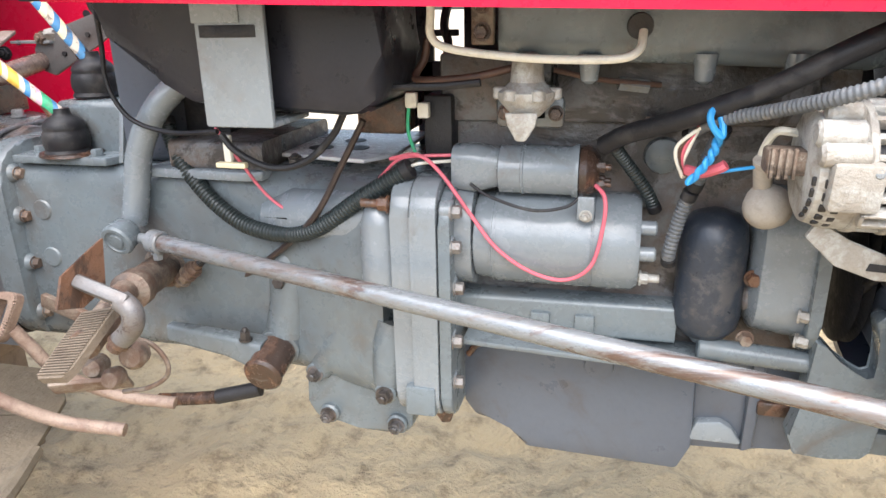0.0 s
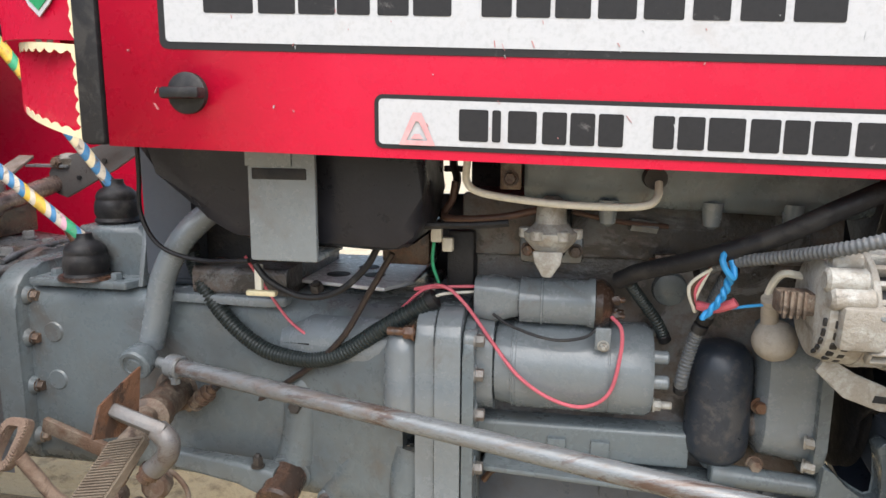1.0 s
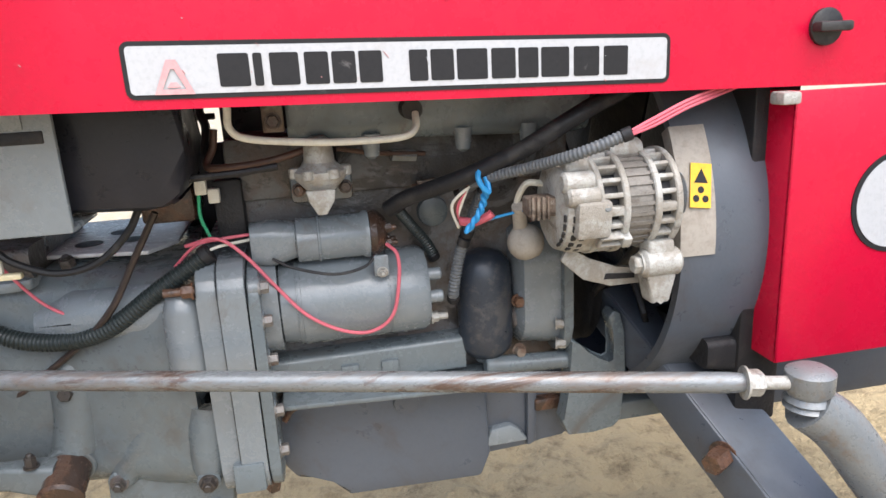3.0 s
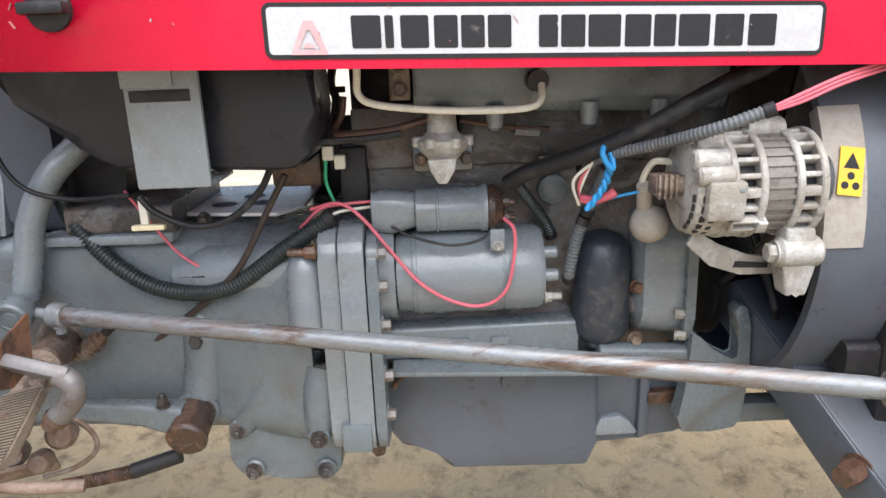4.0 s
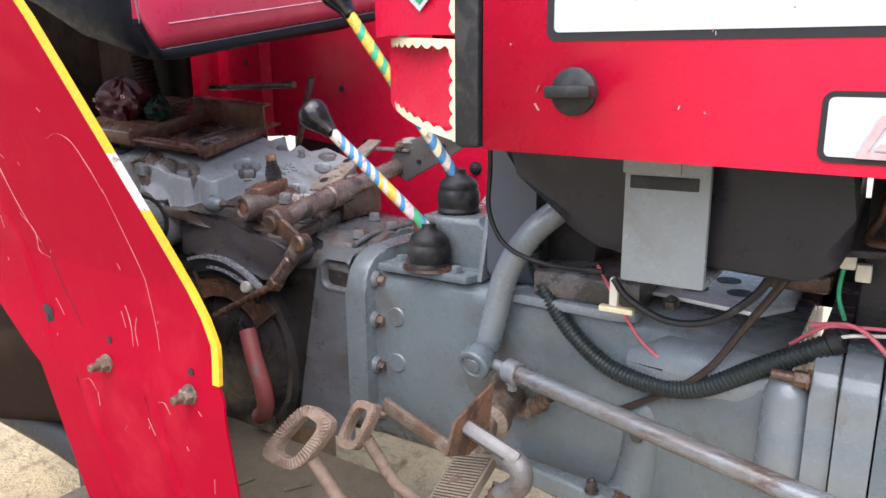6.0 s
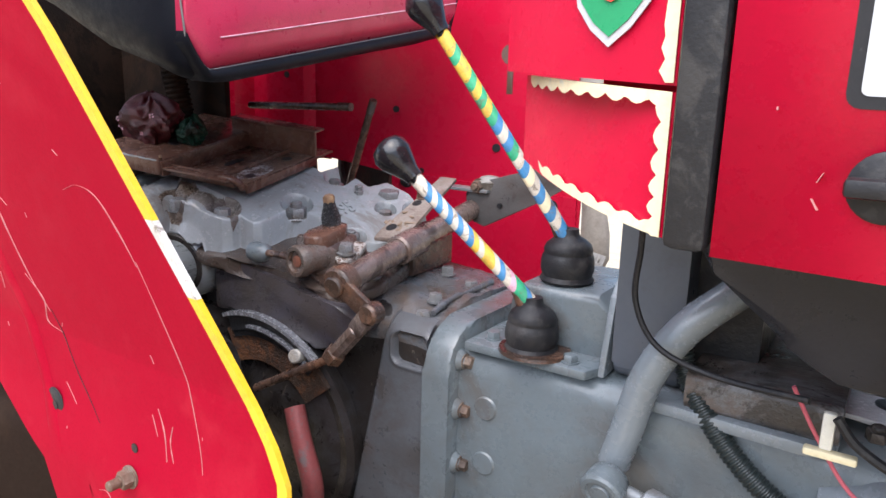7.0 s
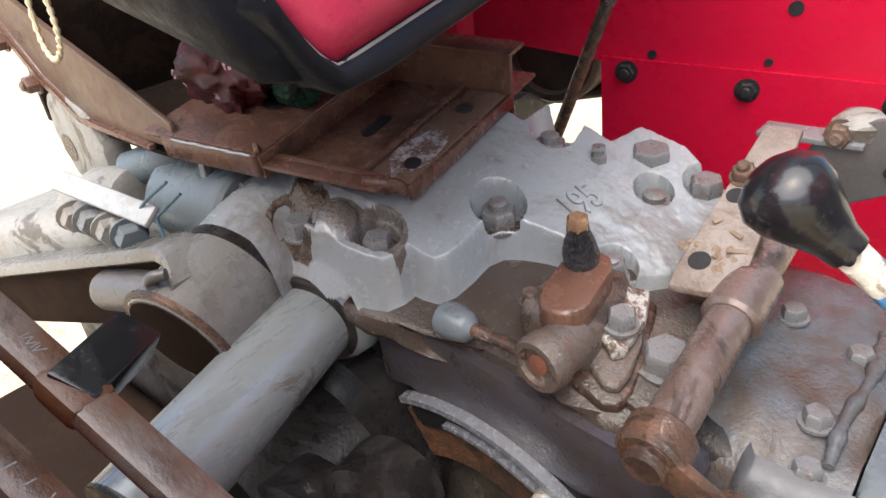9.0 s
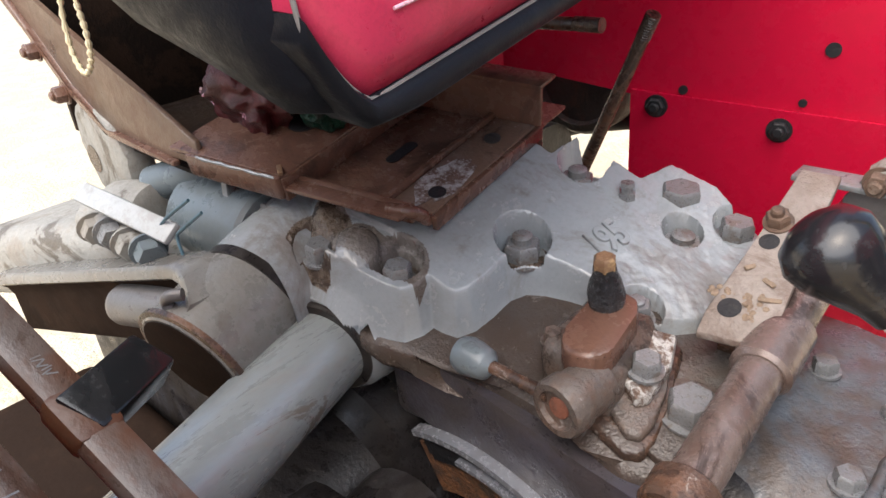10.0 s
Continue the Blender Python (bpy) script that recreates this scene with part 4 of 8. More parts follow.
DRUM = aged("orange_rusted_drum", (0.085, 0.040, 0.022), (0.21, 0.085, 0.032), 0.62, size=30, amount=0.8, cut=0.50, bump=0.7, fine=240, grime=(0.03, 0.02, 0.015), grime_cut=0.55, soft=1.6, depth=0.006)
DARK_DRUM = aged("dark_rusty_drum", (0.045, 0.034, 0.028), (0.075, 0.042, 0.028), 0.55, size=20, amount=0.7, bump=0.4, grime=(0.02, 0.017, 0.015), grime_cut=0.54)
KNOB = aged("glossy_black", (0.012, 0.012, 0.014), (0.05, 0.05, 0.05), 0.18, size=30, amount=0.3, bump=0.03, gloss_var=0.06)


# ---- rear housing and lift cover ----
def make_rear():
    bm = mesh()
    loft(bm, [(-1.36, 0.25, 0.46, 0.36, 0.70, 0.04), (-1.10, 0.25, 0.46, 0.36, 0.725, 0.04), (-0.90, 0.245, 0.46, 0.36, 0.735, 0.03), (-0.80, 0.242, 0.48, 0.38, 0.715, 0.03), (-0.722, 0.238, 0.50, 0.40, 0.695, 0.03)])
    h = part("rear_housing", bm, OILY, tractor, "dark oily cast rear axle housing")
    bm = mesh()
    rings = []
    for k in range(29):
        x = -0.85 + 0.132 * k / 28
        ring = []
        for j in range(25):
            t = j / 24
            y = 0.238 + 0.26 * t
            z = 0.704 - 0.020 * max(0.0, 1 - t * 5.5) ** 2 + 0.020 * math.sin(math.pi * t * 0.9) + 0.012 * (1 - k / 28) + 0.005 * noise.fractal((x * 22, y * 22, 3), 0.8, 2.1, 4)
            ring.append(Vector((x, y, z)))
        rings.append([Vector((x, 0.245, 0.66))] + ring + [Vector((x, 0.50, 0.66))])
    part("shoulder", ring_faces(bm, rings), SADDLE, h, "dirt-covered saddle of the housing", smooth=70)
    for x, y, z in ((-0.752, 0.30, 0.722), (-0.745, 0.262, 0.708), (-0.80, 0.40, 0.732), (-0.745, 0.38, 0.724)):
        bolt((x, y, z), (0, 0, 1), h, 0.017, 0.010, 0.0, NUT)
    part("dirt_ridge", tube(mesh(), [(-0.735, 0.27, 0.716), (-0.737, 0.31, 0.724), (-0.733, 0.36, 0.727), (-0.736, 0.42, 0.726)], 0.008, 10, 8, lambda q, n: 0.5 + 0.7 * abs(noise.noise((q * 0.31, 2, 7)))), SADDLE, h)
    # the housing's side: a crease, a flat set-back panel, a rounded shoulder and an oblong pocket
    def side(x, z):
        t = min(1.0, max(0.0, (-0.800 + 0.22 * (z - 0.60) - x) / 0.014))
        y = 0.230 + 0.016 * t * t * (3 - 2 * t)
        if z > 0.680:
            y += 0.036 - math.sqrt(max(0.0, 0.036 ** 2 - (z - 0.680) ** 2))
        dx, dz = abs(x + 0.7425) - 0.016, abs(z - 0.6735) - 0.010
        d = math.hypot(max(dx, 0.0), max(dz, 0.0)) + min(max(dx, dz), 0.0)
        q = min(1.0, max(0.0, (0.0125 - d) / 0.006))
        return y + 0.024 * q * q * (3 - 2 * q) - 0.0025 * math.exp(-((d - 0.014) / 0.003) ** 2)
    bm = mesh()
    nx, nz = 84, 150
    grid = [[bm.verts.new((x, side(x, z), z)) for x in (-0.905 + 0.19 * i / (nx - 1) for i in range(nx))] for z in (0.39 + 0.3245 * j / (nz - 1) for j in range(nz))]
    for g0, g1 in zip(grid, grid[1:]):
        for i in range(nx - 1):
            bm.faces.new((g0[i], g0[i + 1], g1[i + 1], g1[i]))
    part("side_casting", bm, SIDE, h, "blue-grey cast side with an oblong pocket", smooth=60)
    # brake: rusty drum with a bright shoe round its top
    bc = Vector((-1.0, 0.0, 0.49))
    drum = part("brake_drum", lathe(mesh(), (bc.x, 0.242, bc.z), (0, -1, 0), [(0, 0.168), (0.020, 0.170), (0.026, 0.160), (0.022, 0.145), (0.030, 0.13), (0.026, 0.10), (0.034, 0.07), (0.036, 0.0)], 72, False), OILY, tractor, "exposed rusty brake drum with a bright shoe rim")
    def arc(r0, r1, y0, y1, a0, a1):
        bm = mesh()
        rings = []
        for k in range(61):
            a = radians(a0 + (a1 - a0) * k / 60)
            c, s_ = math.cos(a), math.sin(a)
            rings.append([Vector((bc.x + r * c, y, bc.z + r * s_)) for r, y in ((r0, y0), (r1, y0), (r1, y1), (r0, y1))])
        return ring_faces(bm, rings)
    part("rusty_band", arc(0.112, 0.1665, 0.2085, 0.2165, 38, 118), DRUM, drum, "orange-rusted friction face")
    part("shoe_rim", arc(0.1845, 0.1905, 0.192, 0.204, 49, 111), RIM, drum, "bright worn steel shoe rim")
    part("shoe_web", arc(0.160, 0.185, 0.201, 0.205, 50, 111), BLACK, drum)
    part("shoe_flange", arc(0.166, 0.170, 0.194, 0.204, 53, 96), RIM, drum)
    part("shoe_lining", arc(0.150, 0.186, 0.205, 0.222, 50, 112), BLACK, drum)
    part("spring_ring", tube(mesh(), [(-1.06 + 0.012 * math.cos(a), 0.185, 0.568 + 0.017 * math.sin(a)) for a in (0, 1, 2, 3, 4, 5, 5.8)], 0.0038), RIM, drum)
    part("shoe_bolt", cyl(mesh(), (-0.912, 0.204, 0.634), (-0.908, 0.184, 0.640), 0.010, bev=0.002), ALU, drum)
    part("oily_web", loft(mesh(), [(-1.16, 0.235, 0.3, 0.60, 0.70, 0.01), (-1.06, 0.235, 0.3, 0.62, 0.715, 0.01)]), BLACK, h)
    part("side_web", prism(mesh(), [(-1.10, 0.752), (-1.03, 0.748), (-0.97, 0.738), (-0.90, 0.726), (-0.85, 0.720), (-0.80, 0.712), (-0.80, 0.690), (-0.835, 0.672), (-0.86, 0.655), (-0.89, 0.645), (-0.93, 0.665), (-0.98, 0.680), (-1.03, 0.680), (-1.07, 0.668), (-1.10, 0.665)], 0.203, 0.25, "y", 0.010), WALL, h)
    part("axle_trumpet", lathe(mesh(), (-1.19, 0.26, 0.52), (0, -1, 0), [(0, 0.15), (0.06, 0.145), (0.08, 0.12), (0.20, 0.105), (0.22, 0.12), (0.24, 0.12)], 36), OILY, h)
    # Added dark block behind the lift arm, covering the bright ground.
    part("skirt_filler", loft(mesh(), [(-1.60, 0.10, 0.32, 0.36, 0.66, 0.04), (-1.34, 0.11, 0.32, 0.38, 0.69, 0.04), (-1.18, 0.15, 0.32, 0.40, 0.68, 0.04)]), OILY, h)
    part("red_hose", tube(mesh(), [(-0.915, 0.19, 0.56), (-0.892, 0.18, 0.52), (-0.868, 0.175, 0.47), (-0.872, 0.18, 0.43), (-0.90, 0.19, 0.405)], 0.015), aged("dull_red_pipe", (0.22, 0.05, 0.05), (0.12, 0.11, 0.11), 0.6, size=20, amount=0.8), h)


def cover_floor(x, y):
    """Height of the sloping ledge round the lift cover."""
    return 0.765 - 0.17 * (x + 1.03) + 0.25 * (y - 0.25)


def cover_top(x, y):
    """Height of the cover's flat top, which falls forward and to the near side."""
    return min(0.806 - 0.4 * (x + 1.03) + 0.3 * (y - 0.25), 0.884)


COVER_EDGE = [(-1.30, 0.176), (-1.19, 0.176), (-1.143, 0.179), (-1.100, 0.190), (-1.084, 0.195), (-1.070, 0.201), (-1.063, 0.214), (-1.061, 0.227), (-1.048, 0.228), (-1.037, 0.231), (-1.030, 0.243), (-1.027, 0.262), (-1.026, 0.285), (-1.018, 0.300), (-1.003, 0.309), (-0.983, 0.316), (-0.945, 0.325), (-0.905, 0.328), (-0.884, 0.347), (-0.874, 0.380), (-0.880, 0.450), (-0.930, 0.474), (-0.975, 0.470), (-0.988, 0.437), (-1.06, 0.440), (-1.066, 0.406), (-1.10, 0.407), (-1.30, 0.41)]


def cover_height(x, y):
    """Height of the lift cover's casting over the plan: a tilted raised top, pockets for the nuts, bosses and a lump."""
    def smooth(d, a, b):
        t = min(1.0, max(0.0, (d - a) / (b - a)))
        return t * t * (3 - 2 * t)

    def inside(poly):
        d, c = 9.0, False
        for (x0, y0), (x1, y1) in zip(poly, poly[1:] + poly[:1]):
            ex, ey = x1 - x0, y1 - y0
            t = min(1, max(0, ((x - x0) * ex + (y - y0) * ey) / (ex * ex + ey * ey)))
            d = min(d, math.hypot(x - x0 - t * ex, y - y0 - t * ey))
            if (y0 > y) != (y1 > y) and x < x0 + (y - y0) / ey * ex:
                c = not c
        return d if c else -d

    def smax(a, b, k=0.008):
        h = max(k - abs(a - b), 0) / k
        return max(a, b) + h * h * k * 0.25

    def smin(a, b, k=0.008):
        return -smax(-a, -b, k)

    def pocket(z, a, b, r, bottom, k=0.004):
        return smin(z, bottom + 0.12 * smooth(math.hypot(x - a, y - b), r - 0.004, r + 0.004), k)

    floor, top = cover_floor(x, y), cover_top(x, y) + 0.0012 * noise.noise((x * 25, y * 25, 2))
    z = smax(floor, smin(floor + (inside(COVER_EDGE) + 0.003) * 8.0, top, 0.006), 0.007)
    # rough housing of the arm shaft
    dx, up = x + 1.226 + 0.2157 * (y - 0.204), 0.788 + 0.265 * (y - 0.204)
    if abs(dx) < 0.0615 and y > 0.150:
        z = smax(min(z, up + 0.050), up + math.sqrt(0.0615 ** 2 - dx * dx) + 0.0010 * noise.noise((x * 60, y * 60, 5)), 0.006)
    z = pocket(z, -1.094, 0.2225, 0.0215, 0.8055, 0.003)
    z = pocket(z, -1.164, 0.196, 0.026, 0.815)
    t = min(1.0, max(0.0, ((x + 1.160) * 0.068 + (y - 0.205) * 0.020) / 0.005024))
    z = smin(z, top - 0.013 + 0.12 * smooth(math.hypot(x + 1.160 - 0.068 * t, y - 0.205 - 0.020 * t), 0.019, 0.026), 0.004)
    z = pocket(z, -1.0285, 0.312, 0.0265, 0.803)
    z = pocket(z, -0.9315, 0.412, 0.019, 0.790)
    z = pocket(z, -0.921, 0.325, 0.021, 0.774)
    # swelling behind the cross tube
    dt, rt, wt = x + 1.157 + 0.244 * (y - 0.2), 0.052 + 1.7 * max(0.0, y - 0.172), min(0.066, 0.052 + 0.8 * max(0.0, y - 0.172))
    if y > 0.172 and abs(dt) < wt:
        z = smax(z, smin(top - 0.004, 0.736 + 0.1 * (y - 0.2) + rt * math.sqrt(1 - (dt / wt) ** 2), 0.006), 0.004)
    # the lump between the two near pockets
    dl = math.hypot(x + 1.125, y - 0.207)
    z = smax(z, smin(floor + (0.0230 - dl) * 14.0, top + 0.008 - 20.0 * dl * dl, 0.004), 0.002)
    # shelf for the far nut, boss of the tall bolt
    z = smin(z, 0.832 + 0.12 * smooth(math.hypot(x + 1.035, (y - 0.412) * (1.0 if y < 0.412 else 0.5)), 0.020, 0.028), 0.004)
    z = smax(z, floor - 0.01 + (0.832 - floor) * smooth(0.030 - math.hypot(x + 0.953, y - 0.448), -0.002, 0.008), 0.005)
    z = smin(z, 0.803 + 0.10 * smooth(math.hypot(x + 0.897, y - 0.448), 0.020, 0.028), 0.004)
    return z + smooth(z - floor, 0.001, 0.006) * (0.0007 * noise.noise((x * 90, y * 90, 0)) + 0.0004 * noise.noise((x * 260, y * 260, 8)))


def make_lift_cover():
    def on_floor(bm, low=0.0):
        """Shears flat work onto the sloping ledge."""
        for q in bm.verts:
            q.co.z += cover_floor(q.co.x, q.co.y) + low
        return bm
    bm = mesh()
    prism(bm, [(-1.13, 0.205), (-1.125, 0.183), (-1.083, 0.182), (-1.055, 0.194), (-1.026, 0.206), (-0.975, 0.214), (-0.930, 0.217), (-0.900, 0.216), (-0.872, 0.210), (-0.850, 0.218), (-0.834, 0.238), (-0.828, 0.265), (-0.828, 0.31), (-0.84, 0.46), (-1.13, 0.46)], -0.022, 0.0015, "z", 0.008)
    c = part("lift_cover", on_floor(bm), LEDGE, tractor, "grey cast hydraulic lift cover with hex bolts")
    bm = mesh()
    nx, ny, s = 372, 270, 0.00125
    rows = [[bm.verts.new((-1.292 + s * i, 0.150 + s * j, cover_height(-1.292 + s * i, 0.150 + s * j))) for i in range(nx)] for j in range(ny)]
    for a, b in zip(rows, rows[1:]):
        for k in range(nx - 1):
            q = a[k].co
            if max(p.co.z - cover_floor(p.co.x, p.co.y) for p in (a[k], a[k + 1], b[k + 1], b[k])) > 0.0004 and (q.z - cover_floor(q.x, q.y) > 0.012 or (-1.185 < q.x < -1.12 and q.y > 0.178) or (q.x > -1.126 and q.y > 0.186 + 0.40 * min(0.06, max(0.0, q.x + 1.083)))):
                bm.faces.new((a[k], a[k + 1], b[k + 1], b[k]))
    for q in [q for q in bm.verts if not q.link_faces]:
        bm.verts.remove(q)
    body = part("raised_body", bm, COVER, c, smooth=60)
    body.data.materials.append(SLUDGE_SHADE)
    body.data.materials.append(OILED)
    # Pocket floors and the deep pocket's walls: oily dirt plus shade painted in brown.
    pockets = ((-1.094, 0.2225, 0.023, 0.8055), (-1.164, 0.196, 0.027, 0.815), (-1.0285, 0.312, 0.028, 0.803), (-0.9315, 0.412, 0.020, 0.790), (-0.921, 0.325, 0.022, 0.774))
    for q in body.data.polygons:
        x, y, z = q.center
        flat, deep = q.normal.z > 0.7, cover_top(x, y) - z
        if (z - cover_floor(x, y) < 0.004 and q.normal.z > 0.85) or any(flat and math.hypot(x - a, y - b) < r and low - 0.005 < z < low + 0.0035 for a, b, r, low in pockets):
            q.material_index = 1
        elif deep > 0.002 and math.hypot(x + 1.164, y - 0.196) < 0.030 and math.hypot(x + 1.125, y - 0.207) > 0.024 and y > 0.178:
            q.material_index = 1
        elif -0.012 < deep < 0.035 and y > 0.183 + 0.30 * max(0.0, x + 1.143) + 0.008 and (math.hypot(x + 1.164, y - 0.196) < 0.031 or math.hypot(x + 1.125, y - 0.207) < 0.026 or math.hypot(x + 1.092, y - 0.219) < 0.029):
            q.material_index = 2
    part("rear_bridge", prism(mesh(), [(-1.36, 0.22), (-1.26, 0.212), (-1.26, 0.42), (-1.36, 0.42)], 0.70, 0.800, "z", 0.012), GREY, c)
    part("tube_boss", lathe(mesh(), (-1.172, 0.260, 0.742), (0.2, -1, -0.09), [(0, 0.067), (0.045, 0.065), (0.062, 0.062), (0.078, 0.0575), (0.086, 0.051)], 48), COVER, c)
    hub = Vector((-0.022, 0.102, 0.027)).normalized()
    part("arm_boss", lathe(mesh(), (-1.226, 0.204, 0.788), -hub, [(0.0, 0.060), (0.046, 0.061), (0.050, 0.0605), (0.052, 0.058)], 48), COVER, c)
    part("hollow", tube(mesh(), [Vector((-1.247 + 0.010 * math.cos(q), 0.190 + 0.006 * math.sin(q), 0.8425 - 0.001 * math.cos(q))) for q in (0, 0.9, 1.8, 2.7, 3.6, 4.5)], 0.0028, 8), COVER, c)
    tilt = Vector((0.10, -0.08, 1))
    for x, y, z, af, st in ((-1.030, 0.312, 0.802, 0.0225, 0.008), (-1.036, 0.405, 0.830, 0.022, 0.008), (-0.932, 0.412, 0.789, 0.025, 0.007), (-0.899, 0.447, 0.802, 0.020, 0.0), (-0.953, 0.447, 0.822, 0.025, 0.0), (-0.852, 0.274, 0.747, 0.024, 0.0), (-1.088, 0.217, 0.805, 0.017, 0.0), (-1.160, 0.193, 0.815, 0.018, 0.0), (-0.925, 0.322, 0.774, 0.018, 0.004)):
        bolt((x, y, z), tilt, c, af * 1.28, 0.016, st, NUT)
    part("nipple", lathe(mesh(), (-0.985, 0.409, 0.833), (0, 0, 1), [(-0.004, 0.008), (0.006, 0.008), (0.0065, 0.0055), (0.011, 0.0055), (0.012, 0.0075), (0.016, 0.0065)], 6), NUT, c)
    part("bolt_pad", on_floor(prism(mesh(), [(-0.852 + 0.034 * math.cos(q * 0.2244), 0.266 + 0.036 * math.sin(q * 0.2244)) for q in range(28)], -0.006, 0.008, "z", 0.002)), LEDGE, c)
    cu = bpy.data.curves.new("cast_number", "FONT")
    cu.body, cu.size, cu.extrude, cu.bevel_depth = "195", 0.036, 0.0018, 0.0009
    to = new("cast_number", cu)
    me = bpy.data.meshes.new_from_object(to.evaluated_get(bpy.context.evaluated_depsgraph_get()))
    bpy.data.objects.remove(to)
    n3 = Vector((0.4, -0.3, 1)).normalized()
    e1 = Vector((0.16, 0.985, 0))
    e1 = (e1 - n3 * e1.dot(n3)).normalized()
    at = Matrix((e1, n3.cross(e1), n3)).transposed().to_4x4()
    at.translation = Vector((-0.967, 0.338, cover_top(-0.967, 0.338) + 0.0006))
    me.transform(at @ Matrix.Diagonal((0.70, 1.10, 1, 1)))
    me.materials.append(COVER)
    no = new("cast_number", me)
    no.parent = c
    # control valve: rusty plates, block, flat lug with a greasy fitting, pivot and little lever
    v = part("control_valve", on_floor(prism(mesh(), [(-0.950, 0.250), (-0.925, 0.232), (-0.905, 0.224), (-0.874, 0.218), (-0.862, 0.224), (-0.859, 0.238), (-0.866, 0.270), (-0.880, 0.318), (-0.912, 0.325), (-0.95, 0.305)], 0.0, 0.010, "z", 0.003)), RUSTY, tractor, "rusty control valve with a small lever")
    part("top_plate", on_floor(prism(mesh(), [(-0.903, 0.240), (-0.876, 0.226), (-0.866, 0.230), (-0.864, 0.244), (-0.870, 0.272), (-0.886, 0.315), (-0.908, 0.305)], 0.010, 0.018, "z", 0.003)), VALVE, v)
    part("pad", on_floor(prism(mesh(), [(-0.896, 0.254), (-0.880, 0.245), (-0.873, 0.252), (-0.873, 0.284), (-0.882, 0.309), (-0.903, 0.302)], 0.018, 0.030, "z", 0.003)), FLAKE, v, "pad with flaking white paint")
    part("valve_body", loft(mesh(), [(-0.962, 0.246, 0.302, 0.752, 0.782, 0.012), (-0.950, 0.232, 0.312, 0.748, 0.794, 0.012), (-0.905, 0.227, 0.314, 0.742, 0.794, 0.012), (-0.892, 0.236, 0.305, 0.742, 0.780, 0.012)]), VALVE, v)
    bm = mesh()
    end = [(-0.9175 + 0.0205 * math.cos(math.pi + math.pi * k / 10), 0.2445 + 0.0205 * math.sin(math.pi + math.pi * k / 10)) for k in range(11)]
    prism(bm, end + [(-0.902, 0.285), (-0.910, 0.299), (-0.924, 0.303), (-0.938, 0.297), (-0.944, 0.283)], 0.782, 0.806, "z", 0.004)
    for q in bm.verts:
        q.co.z += 0.12 * (q.co.y - 0.26)
    part("lug", bm, BRACKET, v, "smooth rust-brown lug")
    part("fitting", lathe(mesh(), (-0.928, 0.284, 0.806), (0.03, -0.17, 1), [(0, 0.0135), (0.012, 0.0145), (0.024, 0.012), (0.030, 0.0095), (0.038, 0.0085)], 14), GREASE, v, "greasy black fitting")
    part("fitting_cap", lathe(mesh(), (-0.9265, 0.2775, 0.842), (0.03, -0.17, 1), [(0, 0.0085), (0.008, 0.009), (0.011, 0.0065)], 6), CAP, v, "rusty yellowish cap")
    part("pivot", lathe(mesh(), (-0.908, 0.240, 0.771), (-0.12, -1, 0), [(0, 0.020), (0.028, 0.020), (0.029, 0.0225), (0.042, 0.0225), (0.045, 0.0205), (0.045, 0.0155), (0.041, 0.014), (0.039, 0.0)], 32, False), VALVE, v)
    part("pivot_core", lathe(mesh(), (-0.9128, 0.2015, 0.771), (-0.12, -1, 0), [(0, 0.009), (0.003, 0.008), (0.004, 0.0)], 16, False), RUST_RED, v, "rust-red pin end")
    bolt((-0.884, 0.266, 0.776), tilt, v, 0.019, 0.012, 0.0, NUT)
    bolt((-0.951, 0.246, 0.784), tilt, v, 0.013, 0.010, 0.0, VALVE)
    part("small_lever", tube(mesh(), [(-0.924, 0.203, 0.774), (-0.96, 0.205, 0.773), (-1.0, 0.208, 0.770)], 0.0052), RUSTY, v)
    part("lever_ball", lathe(mesh(), (-0.978, 0.207, 0.771), (-1, 0.02, -0.03), [(0, 0.006), (0.004, 0.010), (0.006, 0.0125), (0.016, 0.0145), (0.026, 0.0155), (0.033, 0.0135), (0.036, 0.008)], 24), GREY, v, "worn grey lever ball")
    # cross tube and lift arm
    t = part("cross_tube", cyl(mesh(), (-1.157, 0.20, 0.736), (-1.098, -0.042, 0.7118), 0.040, seg=48, bev=0.002), TUBE, tractor, "smooth grey cross tube streaked with rust")
    # Added black disc hides the pale tube end in the dark below the bar.
    part("end_blackout", cyl(mesh(), (-1.098, -0.0415, 0.7118), (-1.0975, -0.0445, 0.7115), 0.0405, seg=40), BLACK, t)
    part("lip", cyl(mesh(), (-1.1535, 0.182, 0.7345), (-1.1505, 0.172, 0.7335), 0.049, seg=48, bev=0.002), OILY, t)
    hd = Vector((0.022, -0.102, -0.027)).normalized()
    hp = Vector((-1.1985, 0.071, 0.755))
    a = part("lift_arm", cyl(mesh(), (-1.222, 0.18, 0.784), hp, 0.0565, seg=48, bev=0.003), CAST_ARM, tractor, "grey cast lift arm on its hub")
    part("hub_rim", lathe(mesh(), hp - hd * 0.008, hd, [(0, 0.0575), (0.001, 0.0600), (0.006, 0.0600), (0.007, 0.052), (-0.002, 0.050), (-0.002, 0.0)], 48, False), RUSTY, a)
    # The hub's recess gets the same shade-darkened brown.
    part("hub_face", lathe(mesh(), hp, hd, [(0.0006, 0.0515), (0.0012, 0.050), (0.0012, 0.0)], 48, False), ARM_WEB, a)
    part("hub_ring", lathe(mesh(), hp - hd * 0.007, hd, [(0, 0.040), (0.004, 0.039), (0.005, 0.030), (0.002, 0.028), (0.002, 0.0)], 40, False), OILY, a)
    part("dark_ring", cyl(mesh(), (-1.2165, 0.1555, 0.7772), (-1.2145, 0.1462, 0.7748), 0.0592, seg=48), OILY, a)
